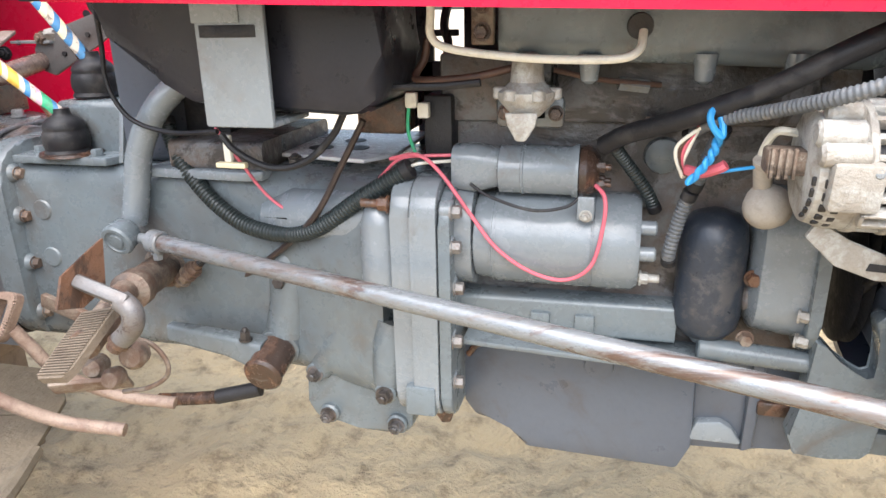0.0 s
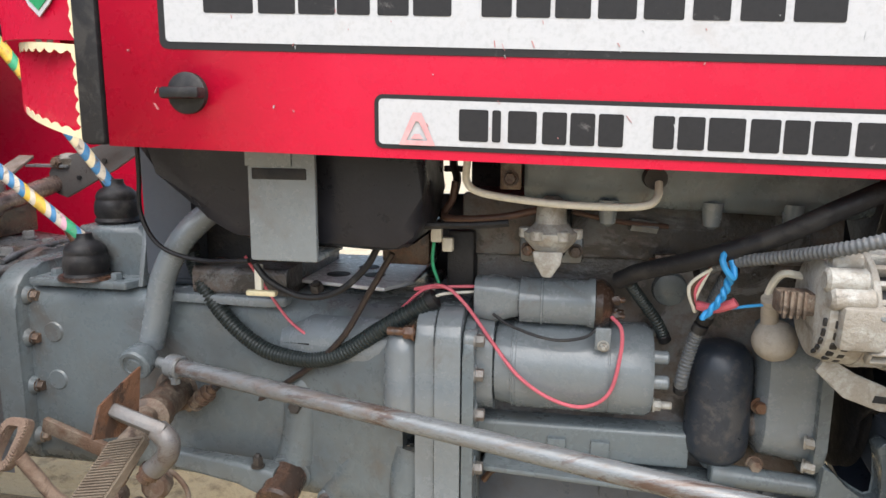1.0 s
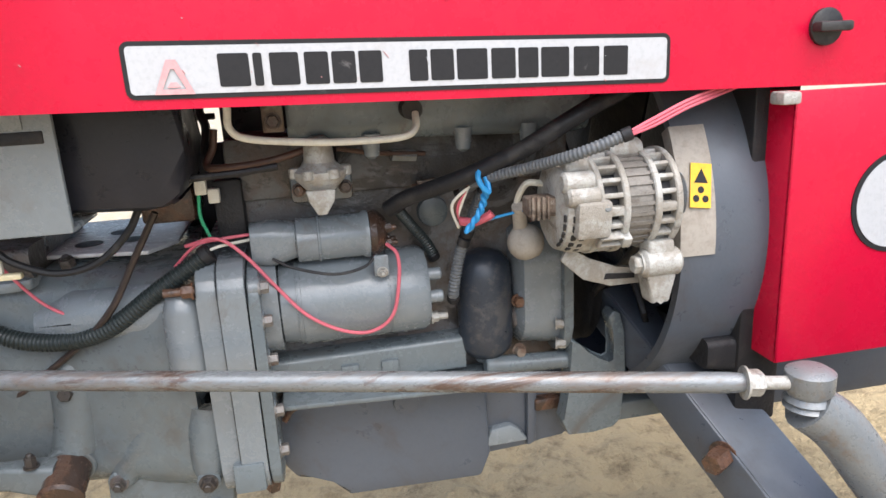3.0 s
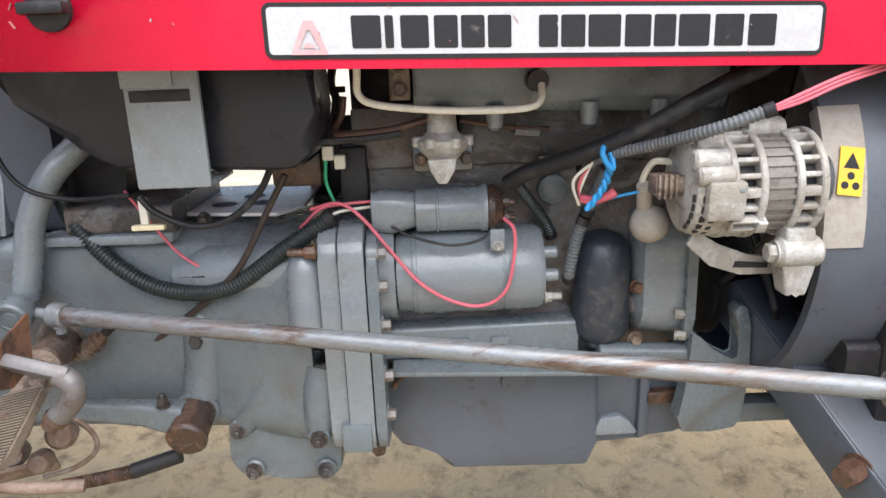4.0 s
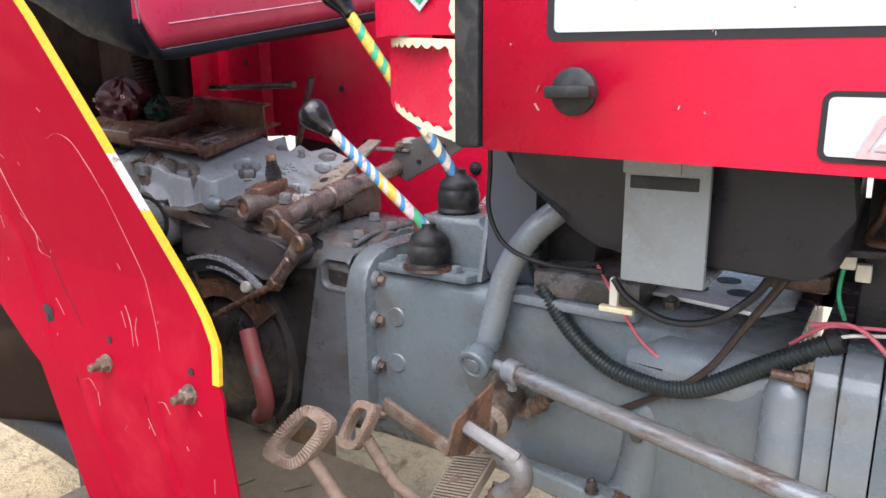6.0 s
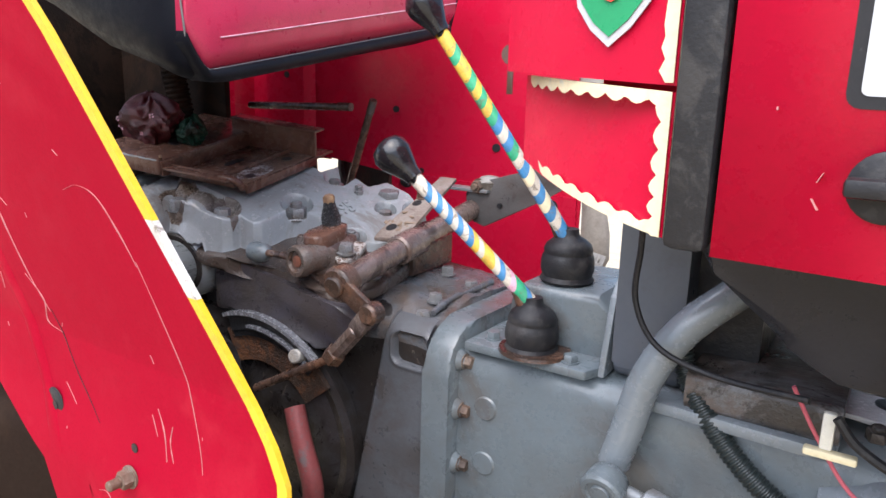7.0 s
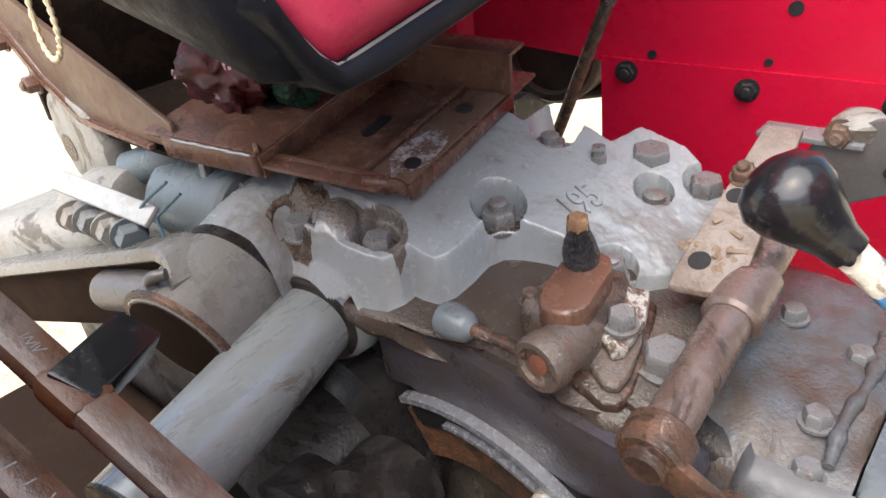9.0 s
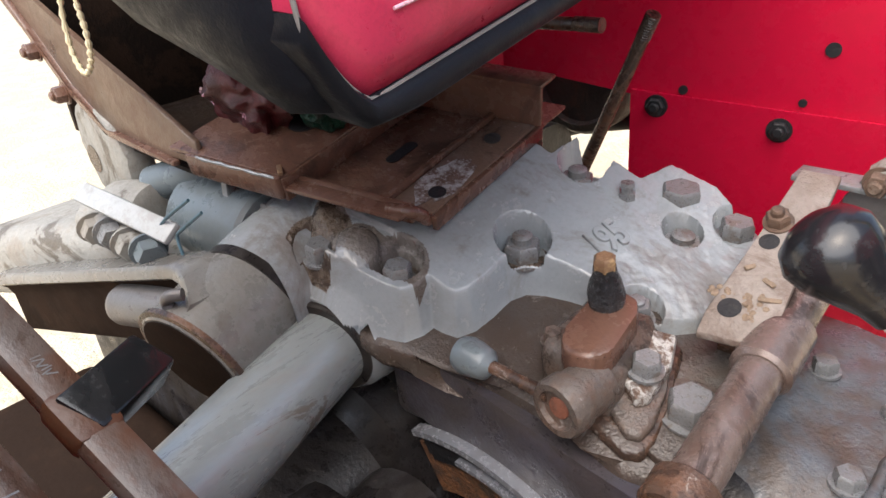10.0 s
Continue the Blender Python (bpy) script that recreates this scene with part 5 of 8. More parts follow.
    # the arm: a broad top flange that narrows from the hub, over a deep web set back under it
    def section(k):
        near = 0.104 - 0.216 * 0.40 * k - 0.030 * max(0.0, 1 - k * 7) ** 1.5
        far = 0.146 - 0.216 * 0.40 * k - 0.004 * min(1.0, k * 4)
        return -1.185 - 0.42 * k, near, far, 0.842 - 0.112 * k - 0.026 * max(0.0, 1 - k * 7) ** 1.5
    bm = mesh()
    rings = []
    for f in range(29):
        x, y0, y1, z = section(f / 28)
        rings.append([Vector(q) for q in ((x, y0, z - 0.012), (x, y0 + 0.0005, z - 0.004), (x, y0 + 0.004, z), (x, y1 - 0.004, z), (x, y1, z - 0.005), (x, y1, z - 0.013), (x, y1 - 0.006, z - 0.016), (x, y0 + 0.006, z - 0.016))])
    part("arm", ring_faces(bm, rings), CAST_ARM, a, smooth=50)
    bm = mesh()
    rings = []
    for f in range(29):
        x, y0, y1, z = section(f / 28)
        y = max(y0, 0.104 - 0.0864 * f / 28) + 0.016
        h = 0.098 - 0.012 * f / 28
        rings.append([Vector(q) for q in ((x, y - 0.012, z - 0.014), (x, y - 0.004, z - 0.022), (x, y, z - 0.034), (x, y, z - h + 0.004), (x, y + 0.003, z - h), (x, y + 0.012, z - h), (x, y + 0.014, z - 0.014))])
    part("arm_web", ring_faces(bm, rings), ARM_WEB, a, "dark brown web, rust and flange shade in its colour", smooth=60)
    part("arm_lug", lathe(mesh(), (-1.265, 0.108, 0.768), (-0.93, -0.36, -0.12), [(0, 0.024), (0.03, 0.024), (0.085, 0.021), (0.092, 0.018), (0.092, 0.012), (0.07, 0.011), (0.07, 0.0)], 28, False), ARM_STEEL, a)
    part("arm_nib", tube(mesh(), [(-1.192, 0.078, 0.824), (-1.200, 0.070, 0.823), (-1.206, 0.069, 0.816), (-1.203, 0.070, 0.808)], 0.0055, 10), ARM_STEEL, a)


def make_linkage():
    """Things behind the lift cover: clevises, bolts and springs of the top link, and the bars of the mudguard stay."""
    k = part("top_link_bracket", loft(mesh(), [(-1.80, 0.02, 0.22, 0.63, 0.71, 0.03), (-1.70, 0.02, 0.24, 0.66, 0.755, 0.03), (-1.55, 0.06, 0.27, 0.69, 0.79, 0.03), (-1.42, 0.12, 0.30, 0.70, 0.80, 0.03), (-1.32, 0.15, 0.34, 0.70, 0.80, 0.03)]), PALE_ARM, tractor, "dusty pale top-link bracket with bolts")
    ear = mesh()
    prism(ear, [(-1.56, 0.80), (-1.585, 0.86), (-1.575, 0.905), (-1.545, 0.918), (-1.47, 0.895), (-1.455, 0.86), (-1.46, 0.80)], 0.157, 0.195, "y", 0.012)
    part("ear", ear, PALE_ARM, k)
    part("ear_hole", lathe(mesh(), (-1.547, 0.1568, 0.845), (0, -1, 0), [(0, 0.017), (0.0006, 0.017), (0.0006, 0.0)], 24, False), RUSTY, k)
    part("knuckle", lathe(mesh(), (-1.47, 0.14, 0.80), (1, 0.25, 0.1), [(0, 0.03), (0.01, 0.038), (0.05, 0.04), (0.07, 0.036), (0.075, 0.028)], 24), PALE_ARM, k)
    part("pin", cyl(mesh(), (-1.43, 0.17, 0.832), (-1.33, 0.22, 0.868), 0.021, bev=0.003), GREY, k)
    part("stub", cyl(mesh(), (-1.475, 0.105, 0.806), (-1.42, 0.112, 0.813), 0.012, bev=0.002), PALE_ARM, k)
    part("neck", cyl(mesh(), (-1.38, 0.20, 0.80), (-1.25, 0.21, 0.80), 0.052, 0.058, bev=0.004), GREY, k)
    a, b = Vector((-1.432, 0.098, 0.851)), Vector((-1.280, 0.118, 0.836))
    part("strap", box(mesh(), (-0.011, -0.004, 0), (0.011, 0.004, (b - a).length), 0.003, frame_at(a, b - a, (0, 0.8, 0.6))), STRAP, k, "bright flat strap")
    d = Vector((0.95, -0.25, -0.16)).normalized()
    for p, material in zip([(-1.436, 0.1, 0.808), (-1.387, 0.1, 0.816), (-1.351, 0.102, 0.814), (-1.312, 0.104, 0.817)], (PALE_ARM, NUT, PALE_ARM, GREY)):
        bolt(p, d, k, 0.025, 0.015, 0, material)
    part("shank", cyl(mesh(), (-1.476, 0.110, 0.812), (-1.312, 0.104, 0.817), 0.010), PALE_ARM, k)
    for pts in (((-1.255, 0.13, 0.872), (-1.285, 0.12, 0.852), (-1.305, 0.115, 0.835), (-1.335, 0.11, 0.805)), ((-1.235, 0.13, 0.865), (-1.262, 0.12, 0.845), (-1.272, 0.118, 0.835), (-1.262, 0.115, 0.815))):
        part("wire_clip", tube(mesh(), pts, 0.0016, 6), WIRE_B, k)
    # two bars slope down past the end of the cross tube; a strap holds a black square tube on the inner one
    run, across = Vector((1, 0.15, -0.53)).normalized(), Vector((0.30, -0.95, 0.10))

    def bar_at(p):
        across_ = (across - run * across.dot(run)).normalized()
        return Matrix.Translation(p) @ Matrix((run, across_, run.cross(across_))).transposed().to_4x4()
    m = bar_at((-1.005, -0.046, 0.863))
    bar = part("mudguard_stay", box(mesh(), (-0.24, -0.0125, -0.008), (0.085, 0.0125, 0.008), 0.006, m), STAY, tractor, "rusty flat mudguard stay with scratches")
    part("sleeve", box(mesh(), (-0.043, -0.0138, -0.0095), (-0.008, 0.0138, 0.0095), 0.006, m), STRAP_RUST, bar, "rust-brown strap wrapped round the bar")
    for q in range(7):
        part("scratch", box(mesh(), (-0.0004, -0.0028, 0), (0.0004, 0.0028, 0.0004), 0.0, m @ pose(-0.066 + 0.0022 * q, 0.001 * math.sin(q * 3), 0.0078 if m.col[2][2] > 0 else -0.0082, 0, 0, 24 * math.sin(q * 2.4))), STEEL, bar)
    m2 = bar_at((-1.013, -0.092, 0.866))
    part("stay", box(mesh(), (-0.24, -0.0115, -0.008), (0.085, 0.0115, 0.008), 0.006, m2), STAY, bar)
    for q in range(14):
        part("scratch", box(mesh(), (-0.0005, -0.0035, 0), (0.0005, 0.0035, 0.0004), 0.0, m2 @ pose(-0.10 + 0.013 * q, 0.0015 * math.sin(q), 0.0078 if m2.col[2][2] > 0 else -0.0082, 0, 0, 18 * math.sin(q * 2.4))), STEEL, bar)
    o, e1, e2 = Vector((-1.016, -0.033, 0.8755)), Vector((-0.024, 0.041, -0.003)).normalized(), Vector((-0.0157, -0.0087, 0.0116)).normalized()
    mb = Matrix.Translation(o) @ Matrix((e1, e2, e1.cross(e2))).transposed().to_4x4()
    part("black_block", box(mesh(), (-0.014, 0.0, -0.024), (0.048, 0.029, 0.0), 0.003, mb), GLOSS_BLACK, bar, "black square tube")
    for x, y, z, r in ((-1.05, 0.06, 0.60, 0.05), (-1.12, 0.02, 0.56, 0.06), (-1.0, 0.05, 0.52, 0.05), (-1.22, 0.0, 0.60, 0.05)):
        part("lower_link", lathe(mesh(), (x, y + 0.1, z), (0.2, -1, 0.1), [(0, r), (0.05, r), (0.06, r * 0.7), (0.12, r * 0.6)], 20), OILY, bar)
    # Added filler below the stays covers bright ground with shade-dark brown.
    part("dark_filler", loft(mesh(), [(-1.60, -0.12, 0.10, 0.38, 0.56, 0.03), (-1.30, -0.09, 0.10, 0.40, 0.58, 0.03), (-1.06, -0.05, 0.08, 0.44, 0.58, 0.03), (-0.93, -0.04, 0.09, 0.45, 0.57, 0.03)]), ARM_WEB, bar)
    link = part("lower_link", tube(mesh(), [(-0.95, -0.02, 0.36), (-1.15, -0.03, 0.40), (-1.5, -0.05, 0.43)], 0.03, 12), BLACK, tractor, "black lower link arm")
    part("link_end", box(mesh(), (-1.07, -0.05, 0.30), (-0.99, 0.0, 0.42), 0.012), BLACK, link)


def make_tray():
    o = Vector((-1.073, 0.250, 0.853))
    u, v = Vector((-0.115, -0.033, 0.014)).normalized(), Vector((-0.002, 0.150, 0.034)).normalized()
    w = -u.cross(v).normalized()
    m = Matrix.Translation(o) @ Matrix((u, v, w)).transposed().to_4x4()

    def plate(name, lo, hi, r=0.0015, material=None, label=""):
        return part(name, box(mesh(), lo, hi, r, m), material or BRACKET, t, label)
    t = part("seat_bracket", box(mesh(), (0.0, 0.0, -0.004), (0.14, 0.20, 0.0), 0.001, m), BRACKET, tractor, "rusty bent-steel seat bracket")
    plate("strip", (0.002, 0.004, 0.0), (0.044, 0.152, 0.0045), material=WET_BROWN)
    plate("rail", (0.044, 0.002, 0.0), (0.050, 0.154, 0.009))
    rnd = random.Random(12)
    # Thin ragged patch carries the painted glare of the wet strip.
    bm = mesh()
    patch = [m @ Vector((0.022 + (0.017 + 0.006 * rnd.random()) * math.cos(q * 0.3307), 0.045 + (0.026 + 0.016 * rnd.random()) * math.sin(q * 0.3307), 0.0047)) for q in range(19)]
    ring_faces(bm, [patch, [p + w * 0.0006 for p in patch]])
    part("sparkle_patch", bm, WET, t, "worn wet patch with its white sparkle painted in")
    plate("near_lip", (0.012, -0.010, -0.003), (0.135, -0.002, 0.016), 0.003)
    plate("lip_fold", (0.012, -0.024, 0.010), (0.135, -0.008, 0.015), 0.002)
    part("curl", tube(mesh(), [m @ Vector(p) for p in ((0.030, -0.016, 0.014), (0.018, -0.012, 0.013), (0.010, -0.004, 0.006), (0.008, 0.004, -0.006))], 0.006, 10), BRACKET, t)
    plate("far_wall", (-0.002, 0.153, -0.03), (0.16, 0.158, 0.046))
    plate("wall_flange", (-0.004, 0.150, 0.043), (0.16, 0.176, 0.048), 0.002)
    plate("front_edge", (-0.003, 0.0, -0.012), (0.002, 0.156, 0.003), 0.001)
    plate("riser", (0.128, -0.022, 0.020), (0.262, 0.20, 0.026), 0.002)
    plate("riser_lip", (0.128, -0.028, 0.002), (0.236, -0.021, 0.027), 0.003)
    # Bright tube adds the highlight along the riser's worn fold.
    part("edge_highlight", tube(mesh(), [m @ Vector((0.132 + 0.01 * q, -0.0265 + 0.0006 * math.sin(q * 2.3), 0.0260)) for q in range(10)], 0.0017, 6, 2, lambda q, n: 0.7 + 0.4 * abs(math.sin(q * 0.9))), STEEL, t, "worn edge with its highlight laid on as bright steel")
    plate("riser_web", (0.126, -0.024, 0.0), (0.131, 0.20, 0.024), 0.001)
    # Black discs and a black slot paint the dark inside the bracket's openings.
    for k, (a, b, cc) in enumerate(((0.016, 0.028, 0.0046), (0.024, 0.118, 0.0046))):
        part("hole", lathe(mesh(), m @ Vector((a, b, cc)), w, [(0, 0.008), (0.001, 0.008), (0.001, 0.0)], 20, False), BLACK, t)
    part("hole", lathe(mesh(), m @ Vector((0.175, 0.055, 0.0262)), w, [(0, 0.015), (0.001, 0.015), (0.001, 0.0)], 24, False), BLACK, t)
    part("slot", prism(mesh(), rrect(-0.006, 0.006, -0.018, 0.018, 0.0055), 0.0, 0.001, "z"), BLACK, t).data.transform(m @ Matrix.Translation((0.088, 0.075, 0.0002)))
    part("side_rail", prism(mesh(), [(-1.285, 0.884), (-1.287, 0.909), (-1.379, 0.943), (-1.488, 0.980), (-1.60, 1.022), (-1.90, 1.150), (-1.90, 1.11), (-1.702, 1.038), (-1.634, 0.989), (-1.564, 0.930), (-1.484, 0.890), (-1.386, 0.884)], 0.164, 0.170, "y", 0.002), RAIL, t, "rusty sloping side rail")
    part("rail_fold", prism(mesh(), [(-1.33, 0.878), (-1.33, 0.884), (-1.484, 0.890), (-1.564, 0.930), (-1.634, 0.989), (-1.702, 1.038), (-1.90, 1.11), (-1.90, 1.102), (-1.706, 1.031), (-1.639, 0.982), (-1.568, 0.923), (-1.486, 0.883)], 0.157, 0.165, "y", 0.002), BRACKET, t)
    bolt((-1.625, 0.158, 0.965), (0, -1, 0), t, 0.018, 0.012, 0.004, BRACKET)
    bolt((-1.575, 0.158, 0.920), (0, -1, 0), t, 0.018, 0.012, 0.004, BRACKET)
    part("clip", box(mesh(), (-0.002, -0.007, -0.002), (0.002, 0.007, 0.002), 0.001, m @ pose(0.133, -0.018, 0.029, 0, 0, -50)), CAP, t)
    rods = part("long_rod", cyl(mesh(), (-1.30, 0.458, 0.968), (-1.045, 0.458, 0.972), 0.0065), RUSTY, tractor, "rusty threaded rod")
    part("thread", tube(mesh(), [(-1.075 + 0.0012 * q, 0.458, 0.972) for q in range(26)], 0.0072, 12, 1, lambda q, n: 1 if q % 2 else 0.86), RUSTY, rods)
    r2 = part("slant_rod", cyl(mesh(), (-1.09, 0.49, 0.80), (-0.993, 0.455, 0.985), 0.0065), RUSTY, tractor, "rusty slanting rod with a threaded end")
    d = Vector((0.097, -0.035, 0.185)).normalized()
    part("thread", tube(mesh(), [Vector((-0.993, 0.455, 0.985)) - d * 0.0012 * q for q in range(20)], 0.0072, 12, 1, lambda q, n: 1 if q % 2 else 0.86), RUSTY, r2)


def make_quadrant():
    """The control shaft across the housing with its bracket and levers."""
    s = part("control_shaft", cyl(mesh(), (-0.8145, 0.176, 0.762), (-0.825, 0.52, 0.818), 0.0165, seg=30, bev=0.002), SHAFT, tractor, "rusty control shaft with a dusty bracket")
    a, d = Vector((-0.8145, 0.174, 0.7615)), Vector((-0.01, 0.325, 0.053)).normalized()
    part("end_boss", cyl(mesh(), a - d * 0.004, a + d * 0.022, 0.023, seg=28, bev=0.003), RUSTY, s)
    part("end_cup", cyl(mesh(), a - d * 0.012, a - d * 0.002, 0.014, bev=0.002), RUSTY, s)
    part("clamp", cyl(mesh(), a + d * 0.128, a + d * 0.182, 0.0215, seg=28, bev=0.003), SHAFT, s)
    k, e = Vector((-0.766, 0.184, 0.732)), Vector((-0.842, 0.190, 0.652))
    part("end_lever", slab(mesh(), a + Vector((-0.004, -0.004, 0.010)), k + Vector((0.004, 0, -0.008)), 0.027, 0.010, (0.6, 0, 0.6), 0.004), RUSTY, s)
    part("knuckle", cyl(mesh(), k + Vector((0, 0.010, 0)), k + Vector((0, -0.014, 0)), 0.014, bev=0.003), RUSTY, s)
    part("fork", slab(mesh(), k + Vector((0.004, -0.004, 0.006)), k.lerp(e, 0.38), 0.024, 0.018, (0.6, 0, -0.6), 0.004), SHAFT, s)
    part("turnbuckle", cyl(mesh(), k.lerp(e, 0.34), k.lerp(e, 0.86), 0.0115, seg=8, bev=0.002), SHAFT, s)
    part("lock_nut", cyl(mesh(), k.lerp(e, 0.84), k.lerp(e, 1.02), 0.0145, seg=6, bev=0.002), RUSTY, s)
    part("link_rod", cyl(mesh(), e, Vector((-0.965, 0.165, 0.585)), 0.006), RUSTY, s)
    def plate_z(y):
        return 0.806 + 0.48 * (y - 0.329)
    bm = prism(mesh(), [(-0.867, 0.306), (-0.842, 0.309), (-0.818, 0.313), (-0.821, 0.345), (-0.826, 0.40), (-0.829, 0.462), (-0.859, 0.462), (-0.862, 0.40), (-0.869, 0.325)], -0.006, 0.0, "z", 0.0015)
    for q in bm.verts:
        q.co.z += plate_z(q.co.y)
    part("bracket", bm, DUSTED, s, "dust-caked bracket plate with holes")
    part("bracket_foot", prism(mesh(), [(-0.864, 0.34), (-0.824, 0.345), (-0.832, 0.46), (-0.858, 0.46)], 0.735, 0.803, "z", 0.002), RUSTY, s)
    rnd = random.Random(4)
    for q in range(38):
        ang, d_ = rnd.uniform(-0.6, 3.0), rnd.uniform(0.010, 0.024)
        x, y = -0.853 + d_ * math.cos(ang), 0.333 + 0.8 * d_ * math.sin(ang)
        r = rnd.uniform(0.0010, 0.0030)
        part("dirt_crumb", lathe(mesh(), (x, y, plate_z(y) - 0.0005), (rnd.uniform(-0.3, 0.3), -0.45, 1), [(0, r), (0.3 * r, r * 0.9), (0.55 * r, r * 0.35)], 6), CAKED_PALE, s)
    for x, y, ln, turn in ((-0.832, 0.345, 0.016, 20), (-0.838, 0.358, 0.012, -30), (-0.856, 0.366, 0.010, 60), (-0.845, 0.338, 0.009, 75)):
        part("dirt_flake", box(mesh(), (-ln / 2, -0.002, 0), (ln / 2, 0.002, 0.0022), 0.0009, pose(x, y, plate_z(y) - 0.0003, 25, 0, turn)), CAKED_PALE, s)
    # The plate is not pierced: black discs paint the holes' inner shade.
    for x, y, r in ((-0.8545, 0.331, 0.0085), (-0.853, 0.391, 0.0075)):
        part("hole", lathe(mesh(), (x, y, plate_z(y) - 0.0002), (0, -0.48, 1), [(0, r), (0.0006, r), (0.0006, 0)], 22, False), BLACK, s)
    bolt((-0.854, 0.409, plate_z(0.409)), (0, -0.48, 1), s, 0.016, 0.009, 0.005, DIRTY)
    lv = part("lever_arm", prism(mesh(), [(-0.835, 0.835), (-0.82, 0.86), (-0.70, 0.892), (-0.605, 0.945), (-0.57, 0.955), (-0.565, 0.925), (-0.60, 0.905), (-0.70, 0.842), (-0.80, 0.79), (-0.83, 0.80)], 0.50, 0.508, "y", 0.002), ARM_STEEL, tractor, "flat worn steel lever arm with rusty edges")
    bolt((-0.81, 0.50, 0.855), (0, -1, 0), lv, 0.018, 0.012, 0.004, DIRTY)
    part("washer_strip", box(mesh(), (-0.875, 0.49, 0.846), (-0.79, 0.52, 0.851), 0.001), STEEL, lv)
    part("ball", lathe(mesh(), (-0.80, 0.515, 0.85), (0, 0, 1), [(0, 0.02), (0.012, 0.022), (0.02, 0.014), (0.022, 0.004)], 20), PALE_ARM, lv)
    for x, z in ((-0.77, 0.828), (-0.715, 0.86)):
        part("rivet", cyl(mesh(), (x, 0.50, z), (x, 0.496, z), 0.004), BLACK, lv)


def make_fenders():
    edge = [(0.38, -0.575), (0.50, -0.597), (0.618, -0.614), (0.634, -0.622), (0.68, -0.626), (0.710, -0.640), (0.74, -0.66), (0.83, -0.708), (0.893, -0.742), (1.04, -0.82), (1.16, -0.90), (1.24, -1.0)]
    rear = [(0.38, -0.925), (0.415, -0.941), (0.581, -1.015), (0.62, -1.08), (0.70, -1.22), (1.05, -1.32), (1.24, -1.40)]

    def along(line, z):
        for (z0, x0), (z1, x1) in zip(line, line[1:]):
            if z <= z1:
                return x0 + (x1 - x0) * (z - z0) / (z1 - z0)
        return line[-1][1]

    def side_y(z):
        """The panel stands upright below and leans outwards above, with a soft bend."""
        k = max(0.0, z - 0.66)
        return -0.102 + 0.020 * min(1.0, max(0.0, (z - 0.60) / 0.14)) - 0.2 * k * k / (k + 0.05)

    zs = sorted({0.38 + 0.86 * k / 60 for k in range(61)} | {z for z, _ in edge})

    def sheet(z0, z1, a, b, out, thick, n=10):
        """A strip of the panel between two lines x = a(z) and x = b(z)."""
        bm = mesh()
        lv = [z0] + [z for z in zs if z0 < z < z1] + [z1]
        rings = []
        for z in lv:
            xa, xb = a(z), b(z)
            row = [(xa + (xb - xa) * k / n) for k in range(n + 1)]
            rings.append([Vector((x, side_y(z) - out, z)) for x in row] + [Vector((x, side_y(z) - out + thick, z)) for x in reversed(row)])
        return ring_faces(bm, rings)

    f = part("mudguard", sheet(0.38, 1.24, lambda z: along(rear, z), lambda z: along(edge, z), 0.0, 0.003), RED_DIM, tractor, "scratched red mudguard with a yellow and white painted edge", smooth=60)
    for z0, z1, mt in ((0.636, 0.83, YELLOW), (0.83, 0.893, TAPE_W), (0.893, 1.235, YELLOW)):
        part("edge_stripe", sheet(z0, z1, lambda z: along(edge, z) - 0.0105, lambda z: along(edge, z) + 0.0008, 0.0012, 0.0055, 2), mt, f, "painted edge stripe", smooth=60)
    rnd = random.Random(8)
    for k in range(26):
        z = rnd.uniform(0.46, 1.05)
        x = rnd.uniform(along(rear, z) + 0.10, along(edge, z) - 0.03)
        ln, sl, w = rnd.choice((0.003, 0.005, 0.008, 0.02)), rnd.uniform(-1.6, 0.8), rnd.uniform(0.0004, 0.0012)
        part("scratch", sheet(z, z + ln, lambda q: x + sl * (q - z), lambda q: x + sl * (q - z) + w, 0.0006, 0.0008, 1), SCRATCH, f)
    for x, z, ln, sl in ((-0.697, 0.42, 0.17, -0.32), (-0.842, 0.42, 0.16, -0.42), (-0.985, 0.60, 0.26, -0.35)):
        bm = sheet(z, z + ln, lambda q: x + sl * (q - z) - 0.012, lambda q: x + sl * (q - z) + 0.012, 0.0, 0.002, 8)
        for v in bm.verts:
            u = (v.co.x - x - sl * (v.co.z - z)) / 0.012
            e = math.sin(math.pi * min(1, max(0, (v.co.z - z) / ln)))
            v.co.y -= 0.0045 * max(0.0, 1 - u * u) * e
        part("pressed_ridge", bm, RED_DIM, f, smooth=80)
    # long scratches, and a scraped dent with bare edges
    def scratch(pts, w, out=0.0007, material=SCRATCH):
        line_ = spline([Vector((x, 0, z)) for x, z in pts], 8)
        bm = mesh()
        rings = []
        for k, p in enumerate(line_):
            hw = w * (0.25 + 0.75 * abs(noise.noise((k * 0.37, w * 900, pts[0][0] * 9)))) * min(1.0, 3.0 * k / len(line_) + 0.2, 3.0 * (len(line_) - k) / len(line_))
            q = Vector((p.x, side_y(p.z), p.z))
            rings.append([q + Vector((-hw, 0.0004, 0)), q + Vector((-hw, -out, 0)), q + Vector((hw, -out, 0)), q + Vector((hw, 0.0004, 0))])
        part("scratch", ring_faces(bm, rings), material, f, "pale scratch")
    scratch([(-0.875, 0.905), (-0.848, 0.912), (-0.821, 0.904), (-0.800, 0.875), (-0.785, 0.845)], 0.0016)
    scratch([(-0.785, 0.850), (-0.768, 0.80), (-0.753, 0.752), (-0.742, 0.70), (-0.733, 0.655)], 0.0011)
